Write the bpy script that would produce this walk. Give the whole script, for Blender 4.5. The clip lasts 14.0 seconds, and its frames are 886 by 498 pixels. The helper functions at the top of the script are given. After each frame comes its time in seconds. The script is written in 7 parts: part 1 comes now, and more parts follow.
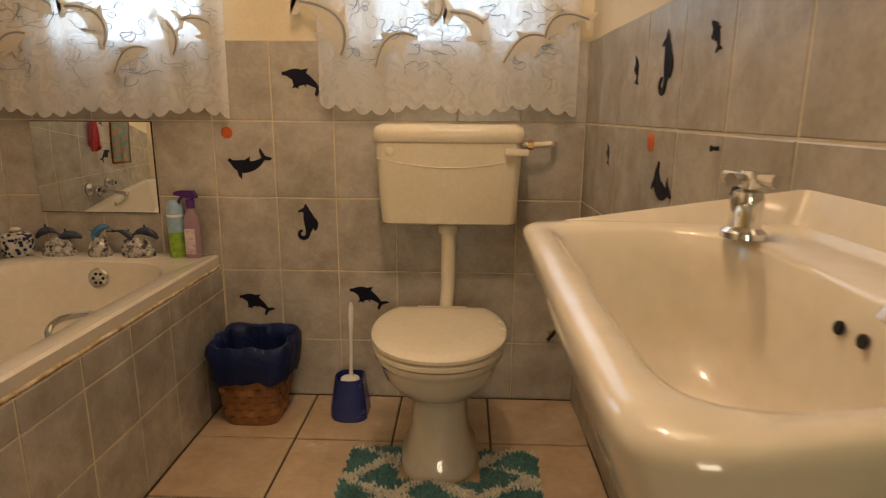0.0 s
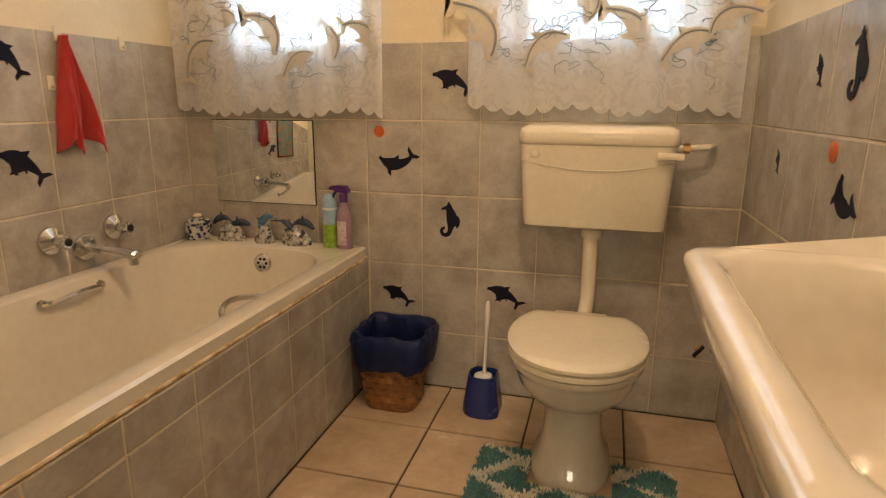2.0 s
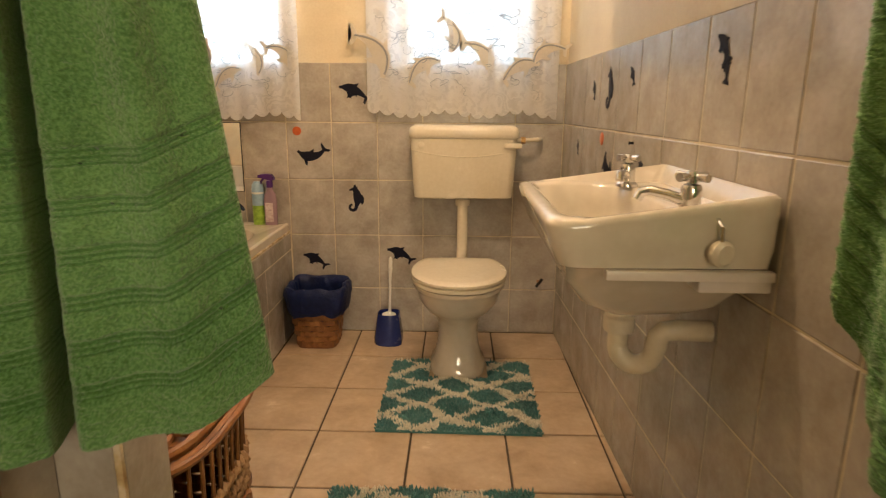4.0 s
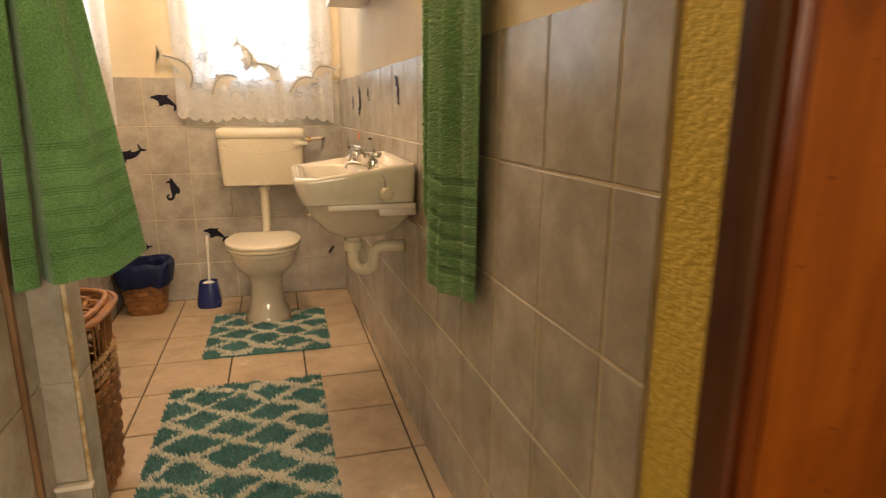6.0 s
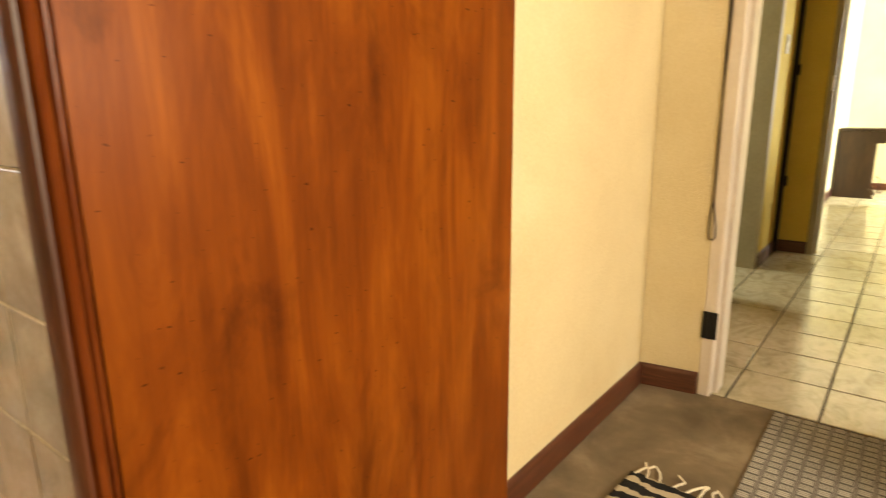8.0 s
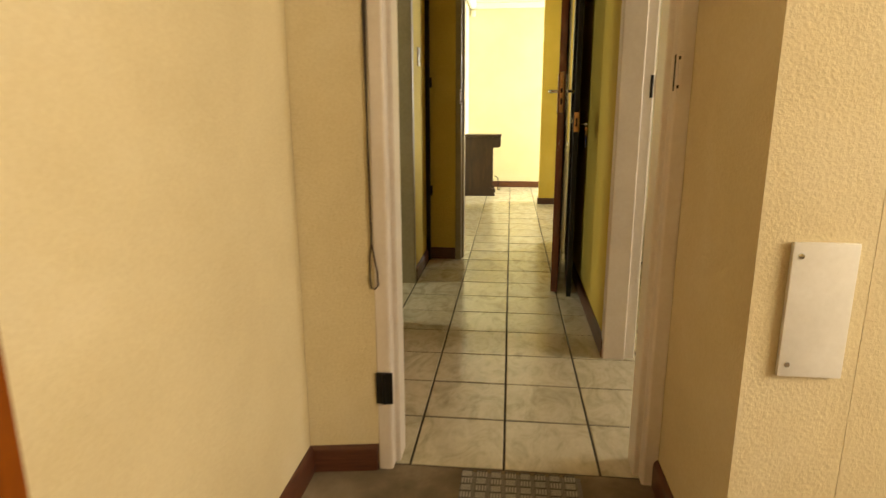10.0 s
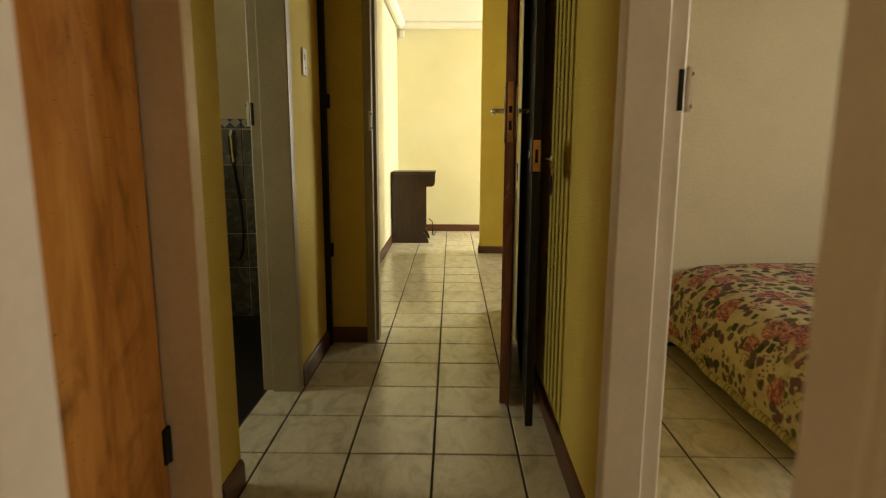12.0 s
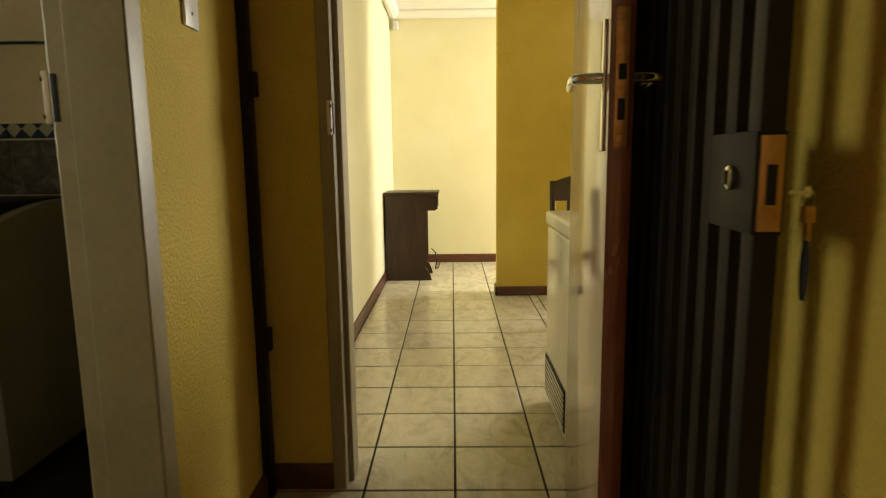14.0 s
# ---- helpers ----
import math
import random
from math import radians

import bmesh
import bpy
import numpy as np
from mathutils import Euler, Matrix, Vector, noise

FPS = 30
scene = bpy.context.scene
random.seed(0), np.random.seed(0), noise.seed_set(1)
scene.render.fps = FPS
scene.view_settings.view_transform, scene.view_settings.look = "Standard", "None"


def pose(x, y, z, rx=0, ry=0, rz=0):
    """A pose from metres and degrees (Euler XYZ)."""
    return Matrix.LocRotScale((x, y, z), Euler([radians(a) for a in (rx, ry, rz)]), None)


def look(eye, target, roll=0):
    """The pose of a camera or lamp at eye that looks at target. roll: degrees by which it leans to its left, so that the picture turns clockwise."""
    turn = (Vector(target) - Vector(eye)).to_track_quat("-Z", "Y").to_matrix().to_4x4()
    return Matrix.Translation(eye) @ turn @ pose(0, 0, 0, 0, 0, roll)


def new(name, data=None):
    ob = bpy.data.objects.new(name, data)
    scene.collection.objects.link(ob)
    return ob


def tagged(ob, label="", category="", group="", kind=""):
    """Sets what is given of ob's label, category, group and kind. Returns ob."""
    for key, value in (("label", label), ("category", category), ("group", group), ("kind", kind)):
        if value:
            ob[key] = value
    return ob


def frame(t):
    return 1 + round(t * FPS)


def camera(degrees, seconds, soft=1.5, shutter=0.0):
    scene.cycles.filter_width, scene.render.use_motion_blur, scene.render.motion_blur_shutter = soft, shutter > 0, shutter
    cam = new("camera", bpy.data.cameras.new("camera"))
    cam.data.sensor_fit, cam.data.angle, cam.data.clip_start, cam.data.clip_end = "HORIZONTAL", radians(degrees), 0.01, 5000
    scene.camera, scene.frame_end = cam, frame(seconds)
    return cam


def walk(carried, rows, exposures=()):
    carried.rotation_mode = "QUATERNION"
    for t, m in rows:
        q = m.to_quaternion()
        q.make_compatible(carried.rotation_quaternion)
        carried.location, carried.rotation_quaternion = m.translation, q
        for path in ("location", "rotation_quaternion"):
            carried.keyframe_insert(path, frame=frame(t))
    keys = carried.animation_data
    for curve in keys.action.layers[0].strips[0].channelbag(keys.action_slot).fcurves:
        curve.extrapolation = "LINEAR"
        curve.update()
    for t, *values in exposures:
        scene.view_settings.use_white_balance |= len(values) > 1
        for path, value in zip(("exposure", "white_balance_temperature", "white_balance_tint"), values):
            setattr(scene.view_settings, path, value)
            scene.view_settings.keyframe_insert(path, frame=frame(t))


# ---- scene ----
cam = camera(73.3, 14.0, 1.15, 0.4)
PATH = [
    (0, (0.090, -0.008, 0.989), (0.022, 1.941, 0.544), 0.4),
    (0.5, (0.031, 0.067, 1.004), (-0.107, 2.008, 0.541), 0.4),
    (1, (0.018, 0.103, 0.998), (-0.288, 2.022, 0.524), 0.5),
    (1.5, (0.016, 0.073, 1.012), (-0.430, 1.962, 0.531), 0.6),
    (2, (0.070, -0.003, 1.020), (-0.438, 1.871, 0.542), 0.3),
    (2.2, (0.043, -0.091, 1.018), (-0.432, 1.792, 0.540), 0.4),
    (4.3, (0.015, -0.796, 1.034), (0.032, 1.149, 0.57), 0.4),
    (4.5, (0.029, -0.871, 1.042), (0.09, 1.073, 0.575), 0.4),
    (5, (0.041, -1.054, 1.046), (0.308, 0.873, 0.584), 0.7),
    (5.5, (0.074, -1.287, 1.068), (0.494, 0.613, 0.606), 0.6),
    (6, (0.111, -1.532, 1.06), (0.635, 0.343, 0.601), 0.3),
    (6.5, (0.165, -1.677, 1.076), (0.85, 0.144, 0.61), 0.2),
    (7, (0.188, -1.759, 1.082), (1.164, -0.076, 0.619), 0.2),
    (7.5, (0.212, -1.811, 1.074), (1.49, -0.345, 0.608), -0.2),
    (8, (0.235, -1.846, 1.044), (1.762, -0.638, 0.586), -0.6),
    (8.5, (0.294, -1.819, 1.031), (1.993, -0.873, 0.56), -0.4),
    (9, (0.399, -1.694, 1.059), (2.233, -1.051, 0.587), 0.2),
    (9.2, (0.468, -1.663, 1.095), (2.335, -1.139, 0.606), 0.3),
    (11.3, (1.496, -1.79, 1.088), (3.463, -1.761, 0.729), -0.1),
    (11.5, (1.634, -1.782, 1.085), (3.603, -1.756, 0.733), 0.2),
    (12, (2.006, -1.762, 1.061), (3.976, -1.735, 0.719), 0.2),
    (12.5, (2.376, -1.728, 1.053), (4.348, -1.7, 0.719), -0.1),
    (13, (2.711, -1.71, 1.076), (4.685, -1.678, 0.751), -0.2),
    (13.5, (3.052, -1.71, 1.072), (5.027, -1.678, 0.756), -0.5),
    (14, (3.318, -1.705, 1.059), (5.295, -1.672, 0.762), -0.7),
]
EXPOSURES = [(0.0, -0.25), (2.0, 0.0), (4.5, 0.25), (6.0, 0.45), (6.5, 0.8), (7.0, 1.1), (7.5, 1.4), (8.5, 1.4), (9.2, 1.15), (11.3, 0.1), (12.0, -0.05), (14.0, -0.05)]
walk(cam, [(t, look(eye, target, roll)) for t, eye, target, roll in PATH], EXPOSURES)

# ---- world and light ----
world = bpy.data.worlds.new("world")
scene.world = world
world.use_nodes = True
wn = world.node_tree.nodes
sky = wn.new("ShaderNodeTexSky")
sky.sky_type, sky.sun_disc = "NISHITA", False
sky.sun_elevation, sky.sun_rotation = radians(48), radians(160)
world.node_tree.links.new(sky.outputs[0], wn["Background"].inputs[0])
wn["Background"].inputs[1].default_value = 0.12

sun = new("sun", bpy.data.lights.new("sun", "SUN"))
sun.data.energy, sun.data.angle, sun.data.color = 3.0, radians(0.5), (1.0, 0.95, 0.86)
sun.matrix_world = look((0, 0, 10), (2.0, 5.5, 3.0))


def lamp_area(name, eye, target, sx, sy, watts, colour):
    data = bpy.data.lights.new(name, "AREA")
    data.shape, data.size, data.size_y, data.energy, data.color = "RECTANGLE", sx, sy, watts, colour
    ob = new(name, data)
    ob.matrix_world = look(eye, target)
    return ob


def lamp_point(name, place, watts, radius, colour):
    data = bpy.data.lights.new(name, "POINT")
    data.energy, data.shadow_soft_size, data.color = watts, radius, colour
    ob = new(name, data)
    ob.location = place
    return ob


DAY, BULB = (0.68, 0.84, 1.0), (1.0, 0.70, 0.455)
lamp_area("window_light", (-0.98, 2.05, 1.62), (-0.98, 0.0, 1.0), 0.46, 0.9, 8, DAY)
lamp_area("window_light", (0.03, 2.05, 1.62), (0.03, 0.0, 1.0), 0.56, 0.9, 5.5, DAY)
lamp_point("bulb_light", (0.02, 0.66, 2.22), 34, 0.05, BULB)
# added bedroom source: its window is unseen, its place set by the brightness wanted
lamp_area("window_light", (0.55, -4.42, 1.6), (1.0, -1.0, 1.2), 1.5, 1.0, 55, (1.0, 0.81, 0.54))
lamp_area("window_light", (8.7, -4.92, 1.5), (8.6, -1.0, 1.0), 1.6, 1.4, 175, (1.0, 0.96, 0.84))
# assumed unseen window; place and warmth chosen to brighten the closed passage door
lamp_area("window_light", (3.1, -4.99, 1.5), (3.1, -2.5, 0.9), 1.2, 1.1, 36, (1.0, 0.86, 0.62))
# added lamp in an unseen second bathroom window, to brighten the passage's right wall
lamp_area("window_light", (4.05, 1.17, 1.55), (4.05, -1.0, 0.9), 0.6, 0.9, 18, (1.0, 0.98, 0.74))


# ---- materials ----
def material(name, rough=0.5, metal=0.0, spec=0.5):
    m = bpy.data.materials.new(name)
    m.use_nodes = True
    b = m.node_tree.nodes["Principled BSDF"]
    b.inputs["Roughness"].default_value = rough
    b.inputs["Metallic"].default_value = metal
    b.inputs["Specular IOR Level"].default_value = spec
    return m, m.node_tree.nodes, m.node_tree.links, b


def coords(nodes, links, scale=(1, 1, 1), world_space=False):
    tc = nodes.new("ShaderNodeTexCoord")
    mp = nodes.new("ShaderNodeMapping")
    mp.inputs["Scale"].default_value = scale
    if world_space:
        geo = nodes.new("ShaderNodeNewGeometry")
        links.new(geo.outputs["Position"], mp.inputs["Vector"])
    else:
        links.new(tc.outputs["Object"], mp.inputs["Vector"])
    return mp.outputs["Vector"]


def noise_tex(nodes, links, vec, scale, detail=4.0, rough=0.55, distort=0.0):
    n = nodes.new("ShaderNodeTexNoise")
    n.inputs["Scale"].default_value, n.inputs["Detail"].default_value = scale, detail
    n.inputs["Roughness"].default_value, n.inputs["Distortion"].default_value = rough, distort
    links.new(vec, n.inputs["Vector"])
    return n.outputs["Fac"]


def ramp(nodes, links, fac, stops):
    r = nodes.new("ShaderNodeValToRGB")
    el = r.color_ramp.elements
    while len(el) < len(stops):
        el.new(0.5)
    for e, (p, c) in zip(el, stops):
        e.position, e.color = p, (*c, 1.0)
    links.new(fac, r.inputs["Fac"])
    return r.outputs["Color"]


def mix(nodes, links, fac, a, b, mode="MIX"):
    n = nodes.new("ShaderNodeMix")
    n.data_type, n.blend_type = "RGBA", mode
    for sock, v in ((n.inputs["Factor"], fac), (n.inputs[6], a), (n.inputs[7], b)):
        if isinstance(v, (int, float)):
            sock.default_value = v
        elif isinstance(v, tuple):
            sock.default_value = (*v, 1.0)
        else:
            links.new(v, sock)
    return n.outputs[2]


def bump(nodes, links, bsdf, height, strength, distance=0.002):
    b = nodes.new("ShaderNodeBump")
    b.inputs["Strength"].default_value, b.inputs["Distance"].default_value = strength, distance
    links.new(height, b.inputs["Height"])
    links.new(b.outputs["Normal"], bsdf.inputs["Normal"])


def ranged(nodes, links, fac, lo, hi):
    n = nodes.new("ShaderNodeMapRange")
    n.inputs["To Min"].default_value, n.inputs["To Max"].default_value = lo, hi
    links.new(fac, n.inputs["Value"])
    return n.outputs["Result"]


def mottled(name, stops, scale=6.0, rough=0.5, fine=60.0, bump_s=0.1, bump_d=0.001, metal=0.0, spec=0.5, stretch=(1, 1, 1), vary=0.0, rough_span=0.08, distort=0.3, world_space=True, coat=0.0):
    """Colour from a broad noise, relief and roughness from a fine one; vary shifts pieces by their object's random number."""
    m, n, l, b = material(name, rough, metal, spec)
    v = coords(n, l, stretch, world_space)
    f1 = noise_tex(n, l, v, scale, 6.0, 0.6, distort)
    f2 = noise_tex(n, l, v, fine, 3.0)
    col = ramp(n, l, f1, stops)
    col = mix(n, l, 0.25, col, ramp(n, l, f2, [(0.3, (0.35, 0.35, 0.35)), (0.7, (0.75, 0.75, 0.75))]), "SOFT_LIGHT")
    if vary:
        info = n.new("ShaderNodeObjectInfo")
        hsv = n.new("ShaderNodeHueSaturation")
        l.new(ranged(n, l, info.outputs["Random"], 1 - vary, 1 + vary), hsv.inputs["Value"])
        l.new(col, hsv.inputs["Color"])
        col = hsv.outputs["Color"]
    l.new(col, b.inputs["Base Color"])
    l.new(ranged(n, l, f1, rough - rough_span, rough + rough_span), b.inputs["Roughness"])
    b.inputs["Coat Weight"].default_value = coat
    b.inputs["Coat Roughness"].default_value = 0.12
    if bump_s:
        bump(n, l, b, f2, bump_s, bump_d)
    return m


WALL_TILE = mottled("glazed_wall_tile", [(0.32, (0.315, 0.28, 0.235)), (0.52, (0.4, 0.365, 0.315)), (0.7, (0.485, 0.45, 0.4))], 9.0, 0.22, 90.0, 0.04, 0.0006, vary=0.05, rough_span=0.07)
GROUT = mottled("cream_grout", [(0.3, (0.5, 0.42, 0.28)), (0.7, (0.66, 0.58, 0.43))], 14.0, 0.8, 220.0, 0.3)
FLOOR_TILE = mottled("beige_floor_tile", [(0.3, (0.4, 0.29, 0.18)), (0.5, (0.51, 0.38, 0.25)), (0.64, (0.57, 0.44, 0.3)), (0.7, (0.7, 0.58, 0.43))], 7.0, 0.36, 45.0, 0.08, 0.0008, vary=0.05, rough_span=0.1)
DARK_GROUT = mottled("dark_grout", [(0.3, (0.055, 0.04, 0.025)), (0.7, (0.12, 0.09, 0.055))], 20.0, 0.9, 200.0, 0.3)
HALL_TILE = mottled("marbled_cream_tile", [(0.3, (0.4, 0.36, 0.25)), (0.47, (0.53, 0.48, 0.35)), (0.6, (0.6, 0.55, 0.42)), (0.75, (0.48, 0.44, 0.32))], 5.0, 0.2, 30.0, 0.03, 0.0005, vary=0.04, rough_span=0.06, distort=1.6, stretch=(1, 1.7, 1))
HALL_GROUT = mottled("black_grout", [(0.3, (0.02, 0.017, 0.012)), (0.7, (0.05, 0.042, 0.03))], 20.0, 0.9, 200.0, 0.2)
YELLOW = mottled("yellow_textured_plaster", [(0.3, (0.6, 0.45, 0.085)), (0.55, (0.66, 0.5, 0.105)), (0.75, (0.71, 0.55, 0.135))], 2.2, 0.72, 110.0, 0.95, 0.006, spec=0.18, rough_span=0.06)
BEDROOM_WALL = mottled("pale_yellow_textured_plaster", [(0.3, (0.62, 0.52, 0.31)), (0.55, (0.68, 0.58, 0.36)), (0.75, (0.72, 0.63, 0.43))], 2.2, 0.68, 130.0, 0.55, 0.0035, spec=0.25, rough_span=0.06)
CREAM_WALL = mottled("cream_plaster", [(0.3, (0.66, 0.56, 0.39)), (0.6, (0.74, 0.65, 0.47)), (0.8, (0.78, 0.69, 0.52))], 3.0, 0.6, 110.0, 0.25, 0.002)
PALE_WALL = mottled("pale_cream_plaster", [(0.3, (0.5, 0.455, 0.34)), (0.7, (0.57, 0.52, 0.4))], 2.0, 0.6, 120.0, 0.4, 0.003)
FAR_WALL = mottled("light_yellow_plaster", [(0.3, (0.71, 0.67, 0.43)), (0.7, (0.77, 0.74, 0.52))], 2.0, 0.6, 120.0, 0.4, 0.003)
CEILING = mottled("white_ceiling_paint", [(0.3, (0.74, 0.72, 0.66)), (0.7, (0.82, 0.8, 0.75))], 2.0, 0.8, 80.0, 0.15)
FRAME_PAINT = mottled("white_gloss_paint", [(0.3, (0.70, 0.63, 0.56)), (0.7, (0.79, 0.72, 0.65))], 5.0, 0.32, 60.0, 0.1, 0.001, rough_span=0.08)
# frame paint darkened: the weak light at the passage's end is in this colour
DIM_PAINT = mottled("dimmed_gloss_paint", [(0.3, (0.28, 0.24, 0.14)), (0.7, (0.35, 0.30, 0.19))], 5.0, 0.4, 60.0, 0.1, 0.001)
CREAM_PAINT = mottled("cream_gloss_paint", [(0.3, (0.68, 0.53, 0.34)), (0.7, (0.77, 0.62, 0.42))], 5.0, 0.34, 60.0, 0.1, 0.001)
CERAMIC = mottled("cream_ceramic", [(0.3, (0.65, 0.59, 0.475)), (0.7, (0.71, 0.65, 0.545))], 2.5, 0.06, 40.0, 0.0, spec=0.7, rough_span=0.02, coat=0.5)
CREAM_PLASTIC = mottled("cream_plastic", [(0.3, (0.68, 0.61, 0.46)), (0.7, (0.74, 0.67, 0.52))], 4.0, 0.27, 80.0, 0.02, rough_span=0.025)
CHROME = mottled("chrome", [(0.3, (0.62, 0.62, 0.62)), (0.7, (0.75, 0.75, 0.74))], 12.0, 0.1, 90.0, 0.0, metal=1.0, rough_span=0.05)
BRASS = mottled("tarnished_brass", [(0.3, (0.45, 0.25, 0.09)), (0.7, (0.62, 0.37, 0.15))], 30.0, 0.34, 120.0, 0.05, metal=1.0)
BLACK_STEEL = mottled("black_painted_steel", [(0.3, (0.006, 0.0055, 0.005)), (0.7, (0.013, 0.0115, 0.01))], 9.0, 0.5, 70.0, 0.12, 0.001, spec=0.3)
NAVY = mottled("navy_rubber", [(0.3, (0.004, 0.0045, 0.012)), (0.7, (0.008, 0.009, 0.022))], 20.0, 0.65, 120.0, 0.1, spec=0.2)
ORANGE = mottled("orange_red_rubber", [(0.3, (0.5, 0.09, 0.02)), (0.7, (0.62, 0.14, 0.03))], 40.0, 0.5, 120.0, 0.1)
BLUE_PLASTIC = mottled("blue_plastic", [(0.3, (0.012, 0.022, 0.12)), (0.7, (0.02, 0.035, 0.17))], 7.0, 0.25, 60.0, 0.03)
WHITE_PLASTIC = mottled("white_plastic", [(0.3, (0.7, 0.68, 0.62)), (0.7, (0.8, 0.78, 0.73))], 8.0, 0.35, 80.0, 0.03)
BASEBOARD = mottled("dark_stained_wood", [(0.3, (0.05, 0.016, 0.008)), (0.6, (0.1, 0.034, 0.016)), (0.8, (0.15, 0.055, 0.026))], 4.0, 0.38, 60.0, 0.12, 0.001, stretch=(2, 2, 20))
CARPET = mottled("grey_brown_carpet", [(0.3, (0.16, 0.125, 0.085)), (0.5, (0.24, 0.19, 0.13)), (0.62, (0.33, 0.265, 0.185)), (0.75, (0.42, 0.345, 0.25))], 4.2, 0.95, 420.0, 0.9, 0.006, spec=0.1)
DIRT_SEAL = mottled("stained_sealant", [(0.35, (0.28, 0.17, 0.06)), (0.5, (0.5, 0.38, 0.2)), (0.7, (0.72, 0.64, 0.5))], 26.0, 0.6, 160.0, 0.3)


def wood(name, dark, mid, light, scale=1.0, rough=0.25, coat=0.5, grain_axis=2, blotch=0.5):
    m, n, l, b = material(name, rough)
    st = [3.4 * scale] * 3
    st[grain_axis] = 0.7 * scale
    v = coords(n, l, tuple(st), True)
    grain = noise_tex(n, l, v, 2.4, 7.0, 0.62, 2.2)
    fib = [120.0 * scale] * 3
    fib[grain_axis] = 3.0 * scale
    fibre = noise_tex(n, l, coords(n, l, tuple(fib), True), 1.0, 3.0)
    st2 = [2.4] * 3
    st2[grain_axis] = 1.3
    blot = noise_tex(n, l, coords(n, l, tuple(st2), True), 2.0, 6.0, 0.58, 1.2)
    col = ramp(n, l, grain, [(0.28, dark), (0.5, mid), (0.74, light)])
    col = mix(n, l, blotch, col, ramp(n, l, blot, [(0.34, (0.2, 0.14, 0.1)), (0.48, (0.5, 0.5, 0.5)), (0.7, (0.62, 0.6, 0.56))]), "OVERLAY")
    col = mix(n, l, 0.3, col, ramp(n, l, fibre, [(0.35, (0.3, 0.3, 0.3)), (0.65, (0.65, 0.65, 0.65))]), "SOFT_LIGHT")
    l.new(col, b.inputs["Base Color"])
    l.new(ranged(n, l, blot, rough - 0.08, rough + 0.12), b.inputs["Roughness"])
    b.inputs["Coat Weight"].default_value, b.inputs["Coat Roughness"].default_value = coat, 0.12
    bump(n, l, b, fibre, 0.06, 0.001)
    return m


def panel_wood(name, dark, mid, light, rough=0.36):
    """Smooth amber veneer: soft upright figure, clouded dark patches and a few short pores."""
    m, n, l, b = material(name, rough, 0.0, 0.1)
    figure = noise_tex(n, l, coords(n, l, (7.0, 7.0, 1.3), True), 1.5, 7.0, 0.6, 1.1)
    cloud = noise_tex(n, l, coords(n, l, (3.4, 3.4, 1.5), True), 1.5, 6.0, 0.6, 0.9)
    fibre = noise_tex(n, l, coords(n, l, (75.0, 75.0, 2.6), True), 1.0, 4.0, 0.6)
    pore = noise_tex(n, l, coords(n, l, (60.0, 60.0, 150.0), True), 1.0, 1.0)
    col = ramp(n, l, figure, [(0.28, dark), (0.5, mid), (0.72, light)])
    col = mix(n, l, 0.75, col, ramp(n, l, cloud, [(0.27, (0.15, 0.11, 0.08)), (0.38, (0.57, 0.52, 0.47)), (0.45, (0.9, 0.88, 0.86)), (0.56, (1, 1, 1))]), "MULTIPLY")
    col = mix(n, l, 0.3, col, ramp(n, l, fibre, [(0.3, (0.28, 0.28, 0.28)), (0.7, (0.7, 0.7, 0.7))]), "SOFT_LIGHT")
    col = mix(n, l, 0.8, col, ramp(n, l, pore, [(0.2, (0.25, 0.2, 0.15)), (0.27, (1, 1, 1))]), "MULTIPLY")
    l.new(col, b.inputs["Base Color"])
    l.new(ranged(n, l, cloud, rough + 0.1, rough - 0.08), b.inputs["Roughness"])
    bump(n, l, b, fibre, 0.03, 0.0008)
    return m


VARNISH = panel_wood("orange_varnished_wood", (0.11, 0.023, 0.0016), (0.18, 0.043, 0.003), (0.265, 0.075, 0.0055))
ORANGE_DOOR = panel_wood("light_orange_door_wood", (0.36, 0.13, 0.025), (0.5, 0.21, 0.045), (0.6, 0.29, 0.075))
DESK_WOOD = wood("dark_desk_wood", (0.016, 0.007, 0.003), (0.032, 0.014, 0.006), (0.05, 0.023, 0.01), 1.0, 0.45, 0.03, 2, 0.3)
DARK_VARNISH = wood("dark_varnished_wood", (0.03, 0.007, 0.002), (0.06, 0.014, 0.004), (0.1, 0.026, 0.007), 1.0, 0.38, 0.03)
BEAD_VARNISH = panel_wood("red_brown_bead_wood", (0.06, 0.013, 0.0025), (0.115, 0.026, 0.005), (0.17, 0.043, 0.008), 0.22)
RED_WOOD = wood("reddish_door_wood", (0.1, 0.025, 0.01), (0.17, 0.045, 0.018), (0.24, 0.075, 0.03), 1.2, 0.22, 0.7, 2, 0.3)
BLACK_WOOD = wood("near_black_wood", (0.012, 0.006, 0.004), (0.028, 0.013, 0.008), (0.05, 0.024, 0.014), 1.0, 0.3, 0.4, 2, 0.3)
PALE_TRIM = wood("brown_trim_wood", (0.12, 0.06, 0.025), (0.2, 0.11, 0.05), (0.28, 0.16, 0.08), 1.0, 0.5, 0.1, 2, 0.3)


# ---- building tools ----
def finish(bm, name, angle=35):
    bmesh.ops.remove_doubles(bm, verts=bm.verts, dist=0.00001)
    bmesh.ops.recalc_face_normals(bm, faces=bm.faces)
    me = bpy.data.meshes.new(name)
    bm.to_mesh(me)
    bm.free()
    me.shade_smooth()
    me.set_sharp_from_angle(angle=radians(angle))
    return me


